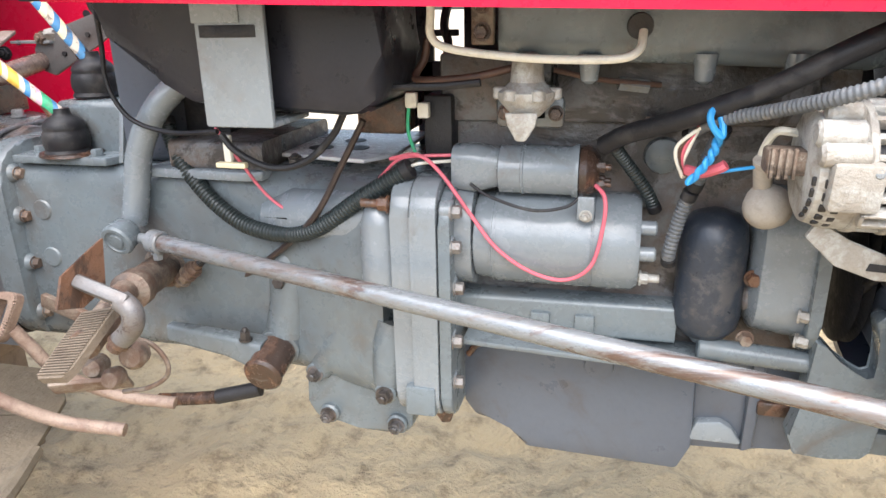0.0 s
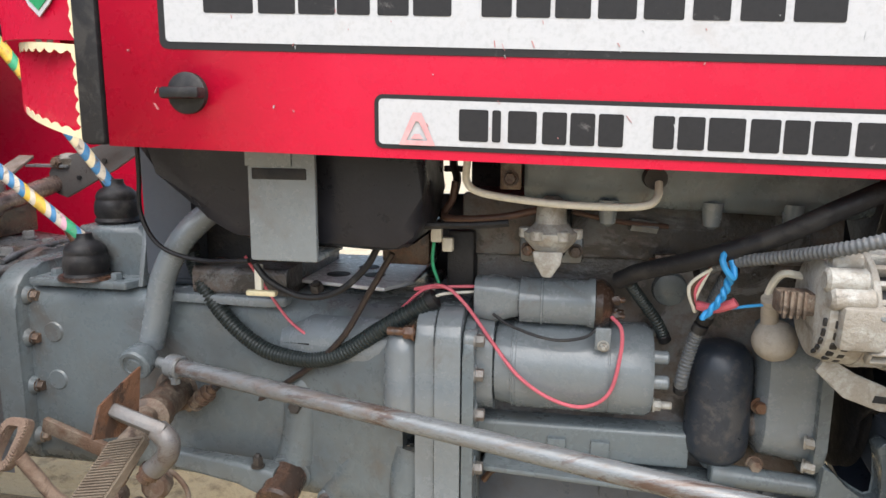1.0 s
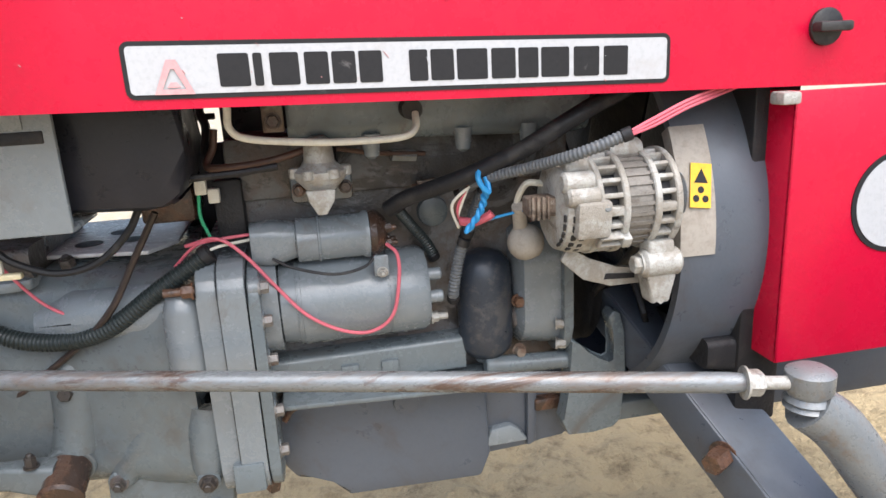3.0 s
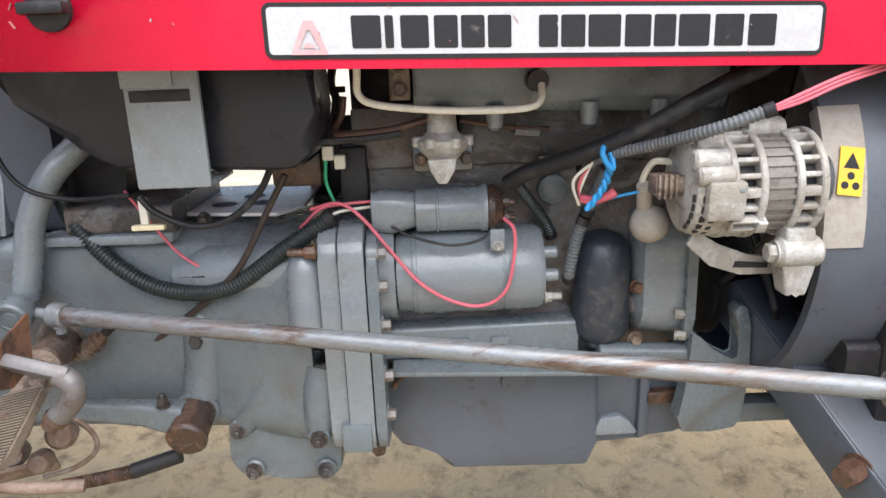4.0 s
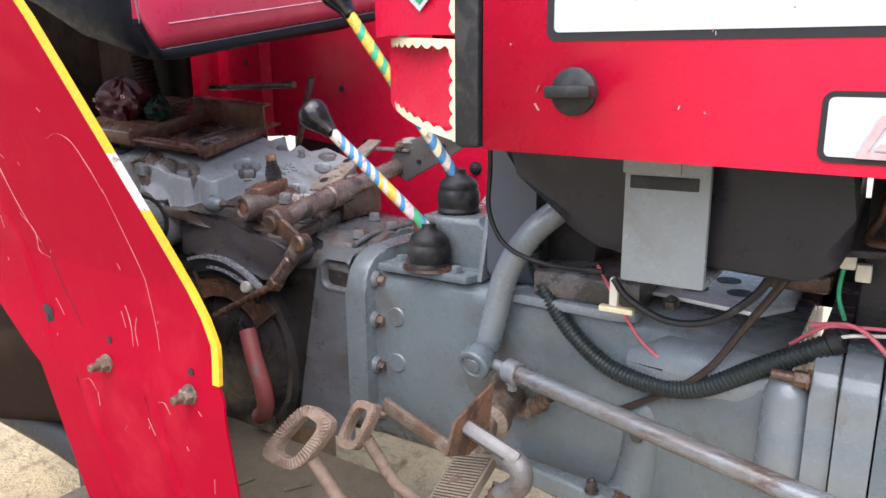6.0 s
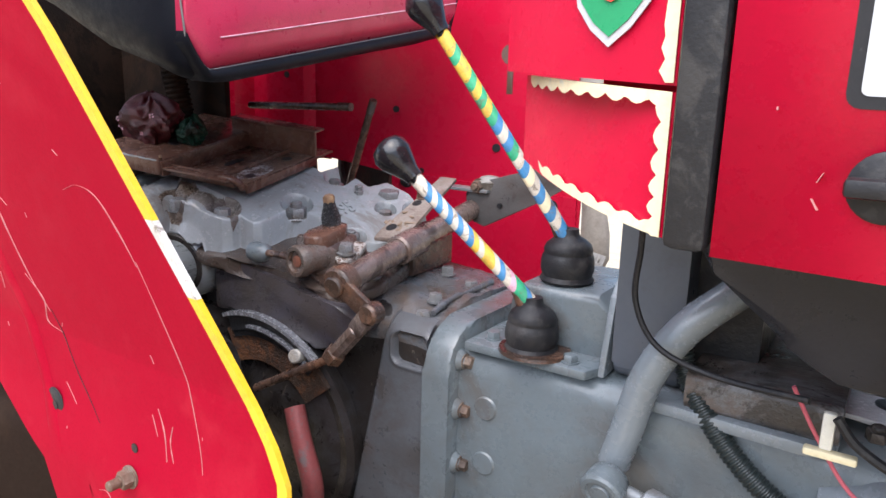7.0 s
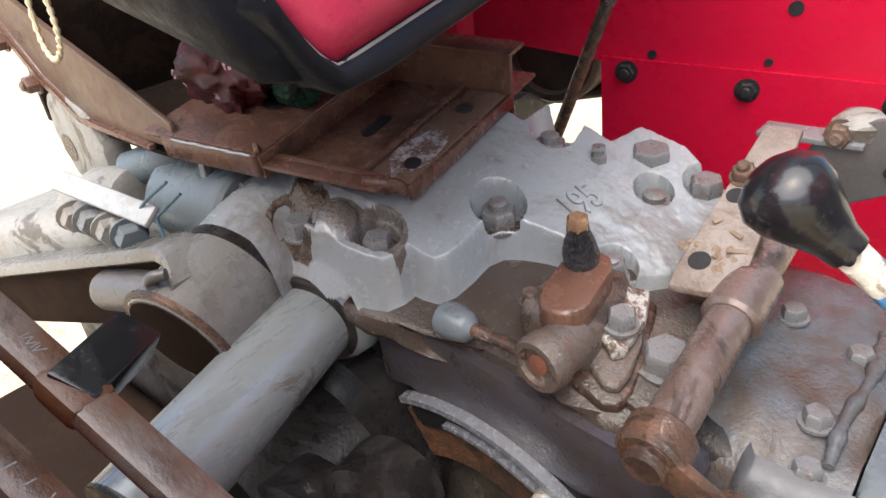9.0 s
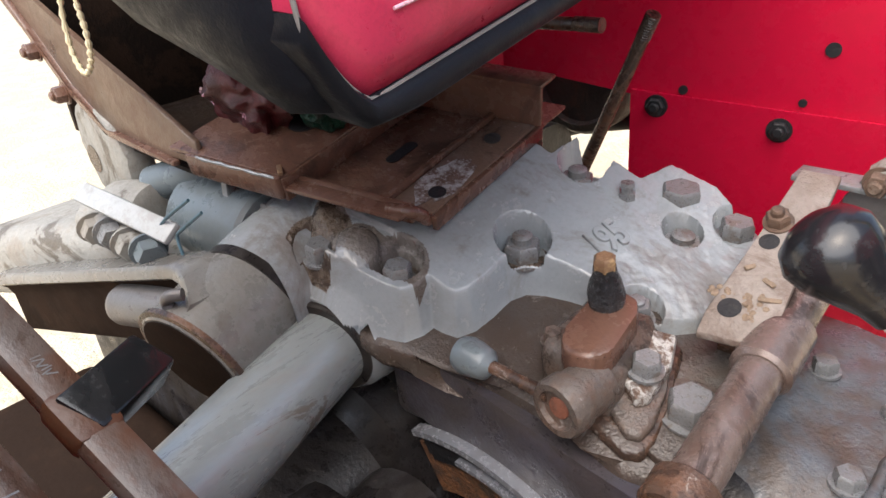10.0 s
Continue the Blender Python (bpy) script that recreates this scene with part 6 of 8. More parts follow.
    scratch([(-1.027, 0.934), (-1.022, 0.866), (-1.003, 0.805), (-0.978, 0.761)], 0.0022)
    scratch([(-1.010, 0.80), (-0.985, 0.775), (-0.990, 0.748), (-0.965, 0.740)], 0.0016)
    scratch([(-0.975, 0.765), (-0.947, 0.709), (-0.925, 0.68), (-0.902, 0.655)], 0.0012, 0.0007, BLACK)
    scratch([(-0.80, 0.70), (-0.792, 0.680), (-0.786, 0.650)], 0.0013)
    scratch([(-0.778, 0.688), (-0.782, 0.670), (-0.776, 0.652)], 0.0012)
    scratch([(-0.735, 0.590), (-0.722, 0.592), (-0.712, 0.580)], 0.0010)
    scratch([(-0.900, 0.582), (-0.885, 0.585), (-0.872, 0.572)], 0.0010)
    part("stain", lathe(mesh(), (-0.99, side_y(0.655) - 0.0004, 0.655), (0, -1, 0), [(0, 0.016), (0.0008, 0.015), (0.0008, 0)], 18, False), BLACK, f, "dark tar stain")
    for x, z in ((-0.672, 0.616), (-0.842, 0.617)):
        bolt((x, side_y(z) - 0.001, z), (0, -1, 0), f, 0.017, 0.010, 0.012, DIRTY)
    # Holes in the panel are black discs, their shade painted on.
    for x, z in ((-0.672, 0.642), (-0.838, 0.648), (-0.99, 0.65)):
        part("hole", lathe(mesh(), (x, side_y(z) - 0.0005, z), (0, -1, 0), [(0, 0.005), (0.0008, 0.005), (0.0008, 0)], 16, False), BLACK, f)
    def far_y(x, off=0.0):
        return 0.765 + 0.22 * (x + 0.93) + off

    def far_sheet(outline, off, thick=0.004):
        bm = mesh()
        return ring_faces(bm, [[Vector((x, far_y(x, off + d), z)) for x, z in outline] for d in (0.0, thick)])
    # The far mudguard takes the brighter RED, a lit copy of the same paint.
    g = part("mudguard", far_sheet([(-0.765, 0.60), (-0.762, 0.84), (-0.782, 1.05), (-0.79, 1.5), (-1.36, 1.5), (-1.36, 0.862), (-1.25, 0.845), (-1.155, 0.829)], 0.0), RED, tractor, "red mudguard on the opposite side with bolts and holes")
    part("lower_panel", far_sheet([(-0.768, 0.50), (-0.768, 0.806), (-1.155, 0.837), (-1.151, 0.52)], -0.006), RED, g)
    for x, z in ((-1.121, 0.817), (-0.974, 0.798), (-0.817, 0.786)):
        bolt((x, far_y(x, -0.006), z), (0.2, -1, 0), g, 0.021, 0.008, 0.004, BLACK)
    # Black discs on the sheet paint the dark of its holes.
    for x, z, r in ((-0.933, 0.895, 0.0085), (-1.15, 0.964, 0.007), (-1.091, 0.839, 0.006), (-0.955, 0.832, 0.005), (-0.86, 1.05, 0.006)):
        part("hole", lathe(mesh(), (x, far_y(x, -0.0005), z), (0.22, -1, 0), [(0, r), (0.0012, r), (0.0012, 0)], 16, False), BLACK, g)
    # the pressed folds of the rear half
    bm = mesh()
    plan = [(-2.1, 0.60), (-1.70, 0.598), (-1.545, 0.622), (-1.528, 0.665), (-1.475, 0.668), (-1.458, 0.640), (-1.355, 0.652), (-1.332, 0.690), (-1.308, 0.684)]
    plan = plan + [(x, y + 0.004) for x, y in reversed(plan)]
    ring_faces(bm, [[Vector((x, y, z)) for x, y in plan] for z in (0.85, 1.5)])
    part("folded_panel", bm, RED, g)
    # Two more holes drawn as shade-black discs.
    for x, y, z in ((-1.60, 0.612, 1.05), (-1.40, 0.648, 1.03)):
        part("hole", lathe(mesh(), (x, y - 0.001, z), (0.15, -1, 0), [(0, 0.007), (0.0012, 0.007), (0.0012, 0)], 16, False), BLACK, g)
    part("far_axle", loft(mesh(), [(-1.75, 0.50, 0.73, 0.45, 0.80, 0.05), (-1.50, 0.50, 0.73, 0.45, 0.80, 0.05), (-1.26, 0.50, 0.73, 0.5, 0.78, 0.05)]), OILY, g)
    part("far_drum", lathe(mesh(), (-1.255, 0.790, 0.832), (0, -1, 0), [(0, 0.076), (0.010, 0.082), (0.050, 0.082), (0.058, 0.076), (0.060, 0.066), (0.052, 0.062), (0.052, 0.0)], 48, False), DARK_DRUM, g, "dark rusty drum behind the mudguard")
    part("stay_lump", loft(mesh(), [(-1.36, 0.77, 0.9, 0.70, 0.82, 0.03), (-1.28, 0.77, 0.9, 0.73, 0.82, 0.03), (-1.19, 0.78, 0.9, 0.75, 0.81, 0.02)]), BLACK, g)


def make_levers():
    cols = [TAPE_C, TAPE_B, GREEN, GREEN, TAPE_P, TAPE_C, TAPE_B, TAPE_C, TAPE_Y, TAPE_Y, TAPE_C, TAPE_Y, TAPE_B, TAPE_C, TAPE_B, TAPE_C, TAPE_B, TAPE_C, TAPE_B, TAPE_C, TAPE_B, TAPE_C, TAPE_C]
    cols2 = [BLACK, TAPE_B, TAPE_C, TAPE_B, CREAM, TAPE_B, TAPE_C, CREAM, TAPE_B, TAPE_C, GREEN, TAPE_B, TAPE_C, TAPE_B, GREEN, TAPE_Y, GREEN, TAPE_Y, GREEN, TAPE_Y, TAPE_Y, GREEN, TAPE_Y, TAPE_Y]
    for base, mid, top, r, cc, rb in (((-0.59, 0.27, 0.70), (-0.591, 0.270, 0.757), (-0.745, 0.235, 0.899), 0.0085, cols, 0.0305), ((-0.578, 0.335, 0.775), (-0.580, 0.33, 0.83), (-0.748, 0.290, 1.075), 0.0085, cols2, 0.0315)):
        b, m0, tp = Vector(base), Vector(mid), Vector(top)
        d = (tp - m0).normalized()
        lv = part("gear_lever", cyl(mesh(), b + Vector((0, 0, 0.03)), m0 + d * 0.03, 0.008), RUSTY, tractor, "gear lever wrapped in coloured tape, black knob")
        part("shaft", cyl(mesh(), m0, tp, 0.0065), BLACK, lv)
        n, ln = len(cc), (tp - m0).length
        for k, mt in enumerate(cc):
            tilt = (d + Vector((0.25, 0, 0.35))).normalized()
            p0, p1 = m0 + d * ln * k / n, m0 + d * ln * (k + 1) / n
            fr, fr1 = frame_at(p0, d), frame_at(p1, d)
            bm = mesh()
            rings = []
            for fm, rr in ((fr, r), (fr, r * 1.06), (fr1, r * 1.06), (fr1, r)):
                ring = []
                for j in range(18):
                    a = 2 * math.pi * j / 18
                    q = fm @ Vector((rr * math.cos(a), rr * math.sin(a), 1.3 * rr * math.sin(a)))
                    ring.append(q)
                rings.append(ring)
            part("tape_band", ring_faces(bm, rings), mt, lv, "wrapped tape")
        bm = mesh()
        lathe(bm, b, (0, 0, 1), [(0, rb * 1.02), (0.003, rb * 1.08), (0.006, rb * 1.02), (0.008, rb * 0.98), (0.016, rb * 1.06), (0.026, rb * 1.05), (0.033, rb * 1.0), (0.035, rb * 0.95), (0.037, rb * 0.95), (0.040, rb * 0.97), (0.047, rb * 0.88), (0.053, rb * 0.66), (0.056, rb * 0.46), (0.060, rb * 0.38), (0.066, rb * 0.36)], 36)
        part("boot", bm, RUBBER, lv, "black rubber boot")
        part("knob", lathe(mesh(), tp - d * 0.004, d, [(0, 0.011), (0.010, 0.0125), (0.022, 0.0175), (0.036, 0.0235), (0.047, 0.0245), (0.056, 0.0195), (0.061, 0.010), (0.0625, 0.002)], 32), KNOB, lv, "glossy black knob")
    part("flange_washer", lathe(mesh(), (-0.585, 0.27, 0.700), (0, 0, 1), [(0, 0.044), (0.004, 0.043)], 30), RUSTY, tractor)
    st = part("far_step", prism(mesh(), [(-0.06, -0.045), (0.045, -0.045), (0.06, -0.02), (0.055, 0.045), (-0.05, 0.04)], -0.004, 0.004, "z", 0.003), PALE_ARM, tractor, "pale ribbed foot step with an oval slot")
    fm = pose(-0.678, 0.62, 0.726, 50, 12, 0) @ Matrix.Scale(0.62, 4)
    st.data.transform(fm)
    # Black oval painted for the dark of the step's slot.
    part("slot", prism(mesh(), rrect(-0.028, 0.028, -0.014, 0.014, 0.0135), 0.0042, 0.0052, "z"), BLACK, st).data.transform(fm)
    for q in range(9):
        part("tread_rib", box(mesh(), (-0.045 + 0.0105 * q, 0.020, 0.004), (-0.040 + 0.0105 * q, 0.040, 0.007), 0.001, fm), PALE_ARM, st)
    bm = mesh()
    rings = []
    for k in range(15):
        z = 0.60 + 0.65 * k / 14
        w = 0.052 + 0.012 * math.sin(k * 0.9) - 0.03 * max(0.0, 0.70 - z) / 0.1
        x0 = -0.772 + 0.012 * math.sin(k * 0.5)
        rings.append([Vector((x0, 0.808, z)), Vector((x0 + 0.45 * w, 0.795, z)), Vector((x0 + 0.85 * w, 0.803, z)), Vector((x0 + w, 0.815, z)), Vector((x0 + 0.9 * w, 0.83, z)), Vector((x0, 0.82, z))])
    part("far_flange", ring_faces(bm, rings), BEIGE, tractor, "dusty beige rolled flange of the mudguard", smooth=60)
    for x, y, z in ((-0.645, 0.275, 0.700), (-0.535, 0.262, 0.700)):
        bolt((x, y, z), (0, 0, 1), tractor, 0.015, 0.008, 0.0, GREY, "cover_bolt")


make_rear()
make_lift_cover()
make_linkage()
make_tray()
make_quadrant()
make_fenders()
make_levers()


# ---- engine accessories ----
def make_alternator():
    c = Vector((0.0, 0.082, 0.757))
    R = 0.056

    def ring(x0, x1, r0, r1):
        return lathe(mesh(), (x0, c.y, c.z), (1, 0, 0), [(0, r0), (0, r1 - 0.0015), (0.0015, r1), (x1 - x0 - 0.0015, r1), (x1 - x0, r1 - 0.0015), (x1 - x0, r0)], 44, False)

    def around(x, deg, r):
        return Matrix.Translation((x, c.y, c.z)) @ Matrix.Rotation(radians(deg), 4, "X") @ Matrix.Translation((0, 0, r))
    alt = part("alternator", lathe(mesh(), (0.350, c.y, c.z), (1, 0, 0), [(0, 0.03), (0.002, 0.044), (0.132, 0.046), (0.137, 0.03)], 36), BLACK, tractor, "dusty cast-aluminium alternator with cooling slots")
    part("stator", ring(0.418, 0.452, 0.043, R - 0.003), LAMINATE, alt, "laminated steel stator")
    for k in range(30):
        part("stator_rib", box(mesh(), (-0.017, -0.0022, -0.002), (0.017, 0.0022, 0.0010), 0.0, around(0.435, 12 * k, R - 0.002)), LAMINATE, alt)
    # the two cast shells: rings joined by bars with open slots between
    for x0, x1, name in ((0.389, 0.418, "rear_fin"), (0.456, 0.480, "front_fin")):
        for k in range(20):
            w = 0.0058 if k % 5 else 0.0105
            part(name, box(mesh(), ((x0 - x1) / 2, -w / 2, -0.009), ((x1 - x0) / 2, w / 2, 0.0032), 0.0018, around((x0 + x1) / 2, 18 * k, R - 0.002)), ALU, alt)
        part("end_ring", ring(x0 - 0.004, x0 + 0.004, 0.044, R + 0.002), ALU, alt)
        part("end_ring", ring(x1 - 0.004, x1 + 0.004, 0.044, R + 0.003), ALU, alt)
    part("rear_shell", lathe(mesh(), (0.389, c.y, c.z), (-1, 0, 0), [(0, R), (0.022, R - 0.001), (0.036, R - 0.006), (0.040, R - 0.014), (0.041, 0.0)], 44, False), ALU, alt)
    # Black boxes set in the shell paint the shade of its vents.
    for i in range(3):
        for j in range(5):
            part("vent", box(mesh(), (-0.0032, -0.0040, -0.0030), (0.0032, 0.0040, 0.0004), 0.0012, around(0.352 + 0.0088 * i, 96 + 13.0 * j, R - 0.0004 - (0.008, 0.0022, 0.0006)[i])), BLACK, alt)
    for deg, r, x0, x1, q in ((70, 0.0105, 0.350, 0.388, R - 0.002), (52, 0.0115, 0.347, 0.384, R - 0.001), (30, 0.009, 0.356, 0.384, R)):
        p = around(0, deg, q).translation
        part("boss", lathe(mesh(), (x0, p.y, p.z), (1, 0, 0), [(0, r * 0.7), (0.003, r), (x1 - x0 - 0.003, r), (x1 - x0, r * 0.7)], 24), ALU, alt)
    part("regulator_cover", box(mesh(), (-0.020, -0.020, -0.010), (0.020, 0.022, 0.008), 0.005, around(0.379, 98, R - 0.001)), ALU, alt, "plain cast regulator cover")
    part("cover_screw", cyl(mesh(), around(0.392, 84, R + 0.006).translation, around(0.392, 84, R + 0.009).translation, 0.0042, bev=0.0008), STEEL, alt)
    fr = around(0.404, 124, R + 0.002)
    for lo, hi in (((-0.018, -0.007, -0.006), (0.018, -0.004, 0.006)), ((-0.018, 0.004, -0.006), (0.018, 0.007, 0.006)), ((-0.018, -0.007, -0.006), (-0.014, 0.007, 0.006)), ((0.010, -0.007, -0.006), (0.020, 0.007, 0.009))):
        part("slot_frame", box(mesh(), lo, hi, 0.0012, fr), ALU, alt)
    part("front_cap", lathe(mesh(), (0.480, c.y, c.z), (1, 0, 0), [(0, R), (0.007, R - 0.004), (0.012, 0.036), (0.014, 0.0)], 40, False), ALU, alt)
    part("pulley", lathe(mesh(), (0.494, c.y + 0.004, c.z), (1, 0, 0), [(0, 0.016), (0.002, 0.030), (0.004, 0.031), (0.008, 0.024), (0.012, 0.031), (0.014, 0.030), (0.015, 0.016)], 40), STEEL, alt)
    part("mount_ear", prism(mesh(), [(0.450, 0.716), (0.482, 0.716), (0.486, 0.672), (0.478, 0.640), (0.471, 0.640), (0.468, 0.652), (0.463, 0.640), (0.455, 0.640), (0.450, 0.672)], 0.036, 0.062, "y", 0.004), ALU, alt)
    part("ear_boss", cyl(mesh(), (0.444, 0.045, 0.688), (0.492, 0.045, 0.688), 0.0165, seg=28, bev=0.004), ALU, alt)
    bolt((0.444, 0.045, 0.688), (-1, 0, 0), alt, 0.018, 0.008, 0.0, ALU)
    part("top_ear", lathe(mesh(), (0.420, 0.085, 0.815), (1, 0, 0), [(0, 0.010), (0.004, 0.013), (0.036, 0.013), (0.04, 0.010)], 24), ALU, alt)
    part("terminal_block", box(mesh(), (0.318, 0.060, 0.750), (0.352, 0.088, 0.772), 0.003), DIRTY, alt)
    for q in range(4):
        part("terminal_rib", box(mesh(), (0.320 + 0.006 * q, 0.056, 0.748), (0.323 + 0.006 * q, 0.062, 0.774), 0.0006), DIRTY, alt)
    part("slotted_bracket", prism(mesh(), [(0.372, 0.708), (0.40, 0.686), (0.43, 0.674), (0.470, 0.672), (0.470, 0.652), (0.425, 0.652), (0.390, 0.664), (0.362, 0.690)], 0.080, 0.087, "y", 0.002), ALU, alt)
    # Thin black shape paints the slot's dark.
    part("bracket_slot", prism(mesh(), [(0.418, 0.669), (0.455, 0.666), (0.455, 0.660), (0.416, 0.662)], 0.0788, 0.0801, "y"), BLACK, alt)
    return alt


def make_cooling():
    bm = mesh()
    lathe(bm, (0.506, CY, 0.695), (1, 0, 0), [(0, 0.258), (0, 0.270), (0.112, 0.272), (0.112, 0.258)], 96, False)
    ring_ = part("fan_shroud", bm, SUMP, tractor, "blue-grey round fan shroud with a yellow warning sticker")
    bm = mesh()
    rings = []
    for k in range(19):
        an = radians(149 + 33 * k / 18)
        rings.append([Vector((x, CY + r * math.cos(an), 0.695 + r * math.sin(an))) for x, r in ((0.502, 0.255), (0.502, 0.2722), (0.547, 0.2730), (0.547, 0.2712), (0.506, 0.2704), (0.506, 0.255))])
    part("lip", ring_faces(bm, rings), BEIGE, ring_, "dusty beige lip")
    part("radiator", box(mesh(), (0.60, 0.075, 0.44), (0.66, 0.60, 1.04), 0.004), BLACK, ring_)
    for k in range(6):
        m = Matrix.Translation((0.53, CY, 0.72)) @ Matrix.Rotation(radians(60 * k + 20), 4, "X") @ Matrix.Rotation(radians(25), 4, "Z")
        part("fan_blade", box(mesh(), (-0.004, -0.045, 0.04), (0.004, 0.045, 0.22), 0.003, m), BLACK, ring_)
    m = pose(0.529, 0.0665, 0.768, 74, 8, 0)
    st = part("warning_sticker", box(mesh(), (-0.0135, -0.026, 0), (0.0135, 0.026, 0.0012), 0.0, m), YELLOW, ring_, "yellow warning sticker with black signs")
    bm = mesh()
    prism(bm, [(-0.009, 0.003), (0.009, 0.003), (0.0, 0.020)], 0.0012, 0.0017, "z")
    for q in range(3):
        a = radians(90 + 120 * q)
        ctr = Vector((0.007 * math.cos(a), -0.012 + 0.007 * math.sin(a), 0.0012))
        lathe(bm, ctr, (0, 0, 1), [(0, 0.0042), (0.0005, 0.0042)], 10)
    bm.transform(m)
    part("sign", bm, INK, ring_)
    part("bottom_tank", loft(mesh(), [(0.56, 0.08, 0.58, 0.52, 0.56, 0.01), (0.66, 0.08, 0.58, 0.50, 0.56, 0.01)]), BLACK, ring_)
    # front axle support beam, sloping outwards
    a, b = Vector((0.535, 0.26, 0.585)), Vector((0.655, -0.10, 0.335))
    d = (b - a).normalized()
    m = frame_at(a, d, (1, 0.3, 0))
    ln = (b - a).length + 0.25
    bm = mesh()
    box(bm, (-0.045, -0.006, 0), (0.045, 0.006, ln), 0.003, m)
    bx = part("axle_beam", bm, SUMP, tractor, "blue-grey channel-section front axle beam")
    part("flange", box(mesh(), (-0.048, -0.06, 0), (-0.040, 0.004, ln), 0.003, m), SUMP, bx)
    part("flange", box(mesh(), (0.040, -0.06, 0), (0.048, 0.004, ln), 0.003, m), SUMP, bx)
    c = a + d * 0.30
    bolt(Vector((0.560, 0.035, 0.425)), (-1, -0.6, 0), bx, 0.026, 0.03, 0.0, RUSTY)
    part("fan_belt", tube(mesh(), [(0.472, 0.10, 0.70), (0.472, 0.14, 0.66), (0.472, 0.24, 0.585), (0.472, 0.25, 0.56)], 0.006), RUBBER, tractor, "black fan belt")
    # front wheels and axle
    ax = part("front_axle", tube(mesh(), [(1.2, -0.30, 0.36), (1.15, 0.33, 0.40), (1.2, 0.96, 0.36)], 0.045, 12), SUMP, tractor, "blue-grey front axle")
    part("support", box(mesh(), (0.60, 0.22, 0.36), (1.25, 0.44, 0.52), 0.02), SUMP, tractor, "blue-grey front support casting")
    for y in (-0.40, 1.06):
        w = part("front_wheel", lathe(mesh(), (1.2, y - 0.075, 0.36), (0, 1, 0), [(0.02, 0.22), (0.0, 0.25), (0.01, 0.33), (0.04, 0.362), (0.11, 0.362), (0.14, 0.33), (0.15, 0.25), (0.13, 0.22)], 48), RUBBER, tractor, "small black front tyre on a steel rim")
        part("rim", lathe(mesh(), (1.2, y - 0.05, 0.36), (0, 1, 0), [(0, 0.215), (0.03, 0.16), (0.04, 0.05), (0.06, 0.05), (0.07, 0.16), (0.10, 0.215)], 40), STEEL, w)


def make_small_engine_parts():
    f = part("oil_filter", lathe(mesh(), (0.308, 0.236, 0.512), (0, 0.02, 1), [(0, 0.012), (0.004, 0.026), (0.016, 0.036), (0.03, 0.0385), (0.12, 0.0385), (0.14, 0.036), (0.152, 0.026), (0.158, 0.010)], 40), FILTER, tractor, "dark navy spin-on oil filter")
    part("head", cyl(mesh(), (0.308, 0.245, 0.50), (0.308, 0.245, 0.525), 0.014, bev=0.002), GREY, f)
    part("spout", cyl(mesh(), (0.345, 0.24, 0.565), (0.375, 0.24, 0.565), 0.017, bev=0.003), GREY_D, f)
    bolt((0.352, 0.22, 0.595), (0, -1, 0), f, 0.014, 0.010, 0, RUSTY)
    bolt((0.352, 0.22, 0.52), (0, -1, 0), f, 0.014, 0.010, 0, DIRTY)
    p = part("fuel_pump", lathe(mesh(), (0.097, 0.165, 0.782), (0, 0, 1), [(0, 0.014), (0.006, 0.020), (0.016, 0.029), (0.022, 0.031), (0.026, 0.031), (0.030, 0.024), (0.036, 0.018), (0.060, 0.016), (0.066, 0.008)], 32), ALU, tractor, "cast-aluminium fuel lift pump")
    for k in range(6):
        a = radians(60 * k)
        part("ear", cyl(mesh(), (0.097 + 0.029 * math.cos(a), 0.165 + 0.029 * math.sin(a), 0.800), (0.097 + 0.029 * math.cos(a), 0.165 + 0.029 * math.sin(a), 0.812), 0.0075, seg=14, bev=0.0015), ALU, p)
    part("flange", box(mesh(), (0.060, 0.190, 0.765), (0.135, 0.20, 0.80), 0.006), GREY, p)
    part("arm", box(mesh(), (0.075, 0.19, 0.77), (0.12, 0.25, 0.81), 0.006), GREY, p)
    part("priming_lever", prism(mesh(), [(0.078, 0.789), (0.112, 0.789), (0.110, 0.776), (0.100, 0.760), (0.090, 0.760), (0.081, 0.776)], 0.134, 0.140, "y", 0.002), ALU, p, "bright stamped priming lever")
    for x in (0.070, 0.126):
        bolt((x, 0.19, 0.782), (0, -1, 0), p, 0.012, 0.008, 0.0, RUSTY)
    part("fuel_pipe", tube(mesh(), [(0.006, 0.12, 0.93), (0.006, 0.12, 0.889), (0.006, 0.12, 0.866), (0.024, 0.12, 0.854), (0.084, 0.12, 0.846), (0.139, 0.12, 0.843), (0.19, 0.12, 0.844), (0.207, 0.127, 0.852), (0.21, 0.14, 0.868)], 0.0042, 12), PALE, tractor, "pale steel fuel pipe")
    part("pipe_union", lathe(mesh(), (0.207, 0.18, 0.872), (0, -1, 0), [(0, 0.022), (0.01, 0.022), (0.012, 0.013), (0.04, 0.012)], 20), BLACK, tractor, "black pipe union")
    part("bracket", box(mesh(), (0.038, 0.16, 0.855), (0.062, 0.17, 0.95), 0.002), DIRTY, tractor, "dusty steel bracket")
    for z in (0.868, 0.895):
        bolt((0.05, 0.16, z), (0, -1, 0), tractor, 0.013, 0.008, 0, RUSTY, "bracket_bolt")
    part("return_pipe", tube(mesh(), [(-0.02, 0.20, 0.86), (-0.024, 0.20, 0.838), (-0.032, 0.19, 0.821), (-0.02, 0.18, 0.817), (0.034, 0.17, 0.821), (0.085, 0.17, 0.832)], 0.0045, 10), COPPER, tractor, "brown copper pipe")
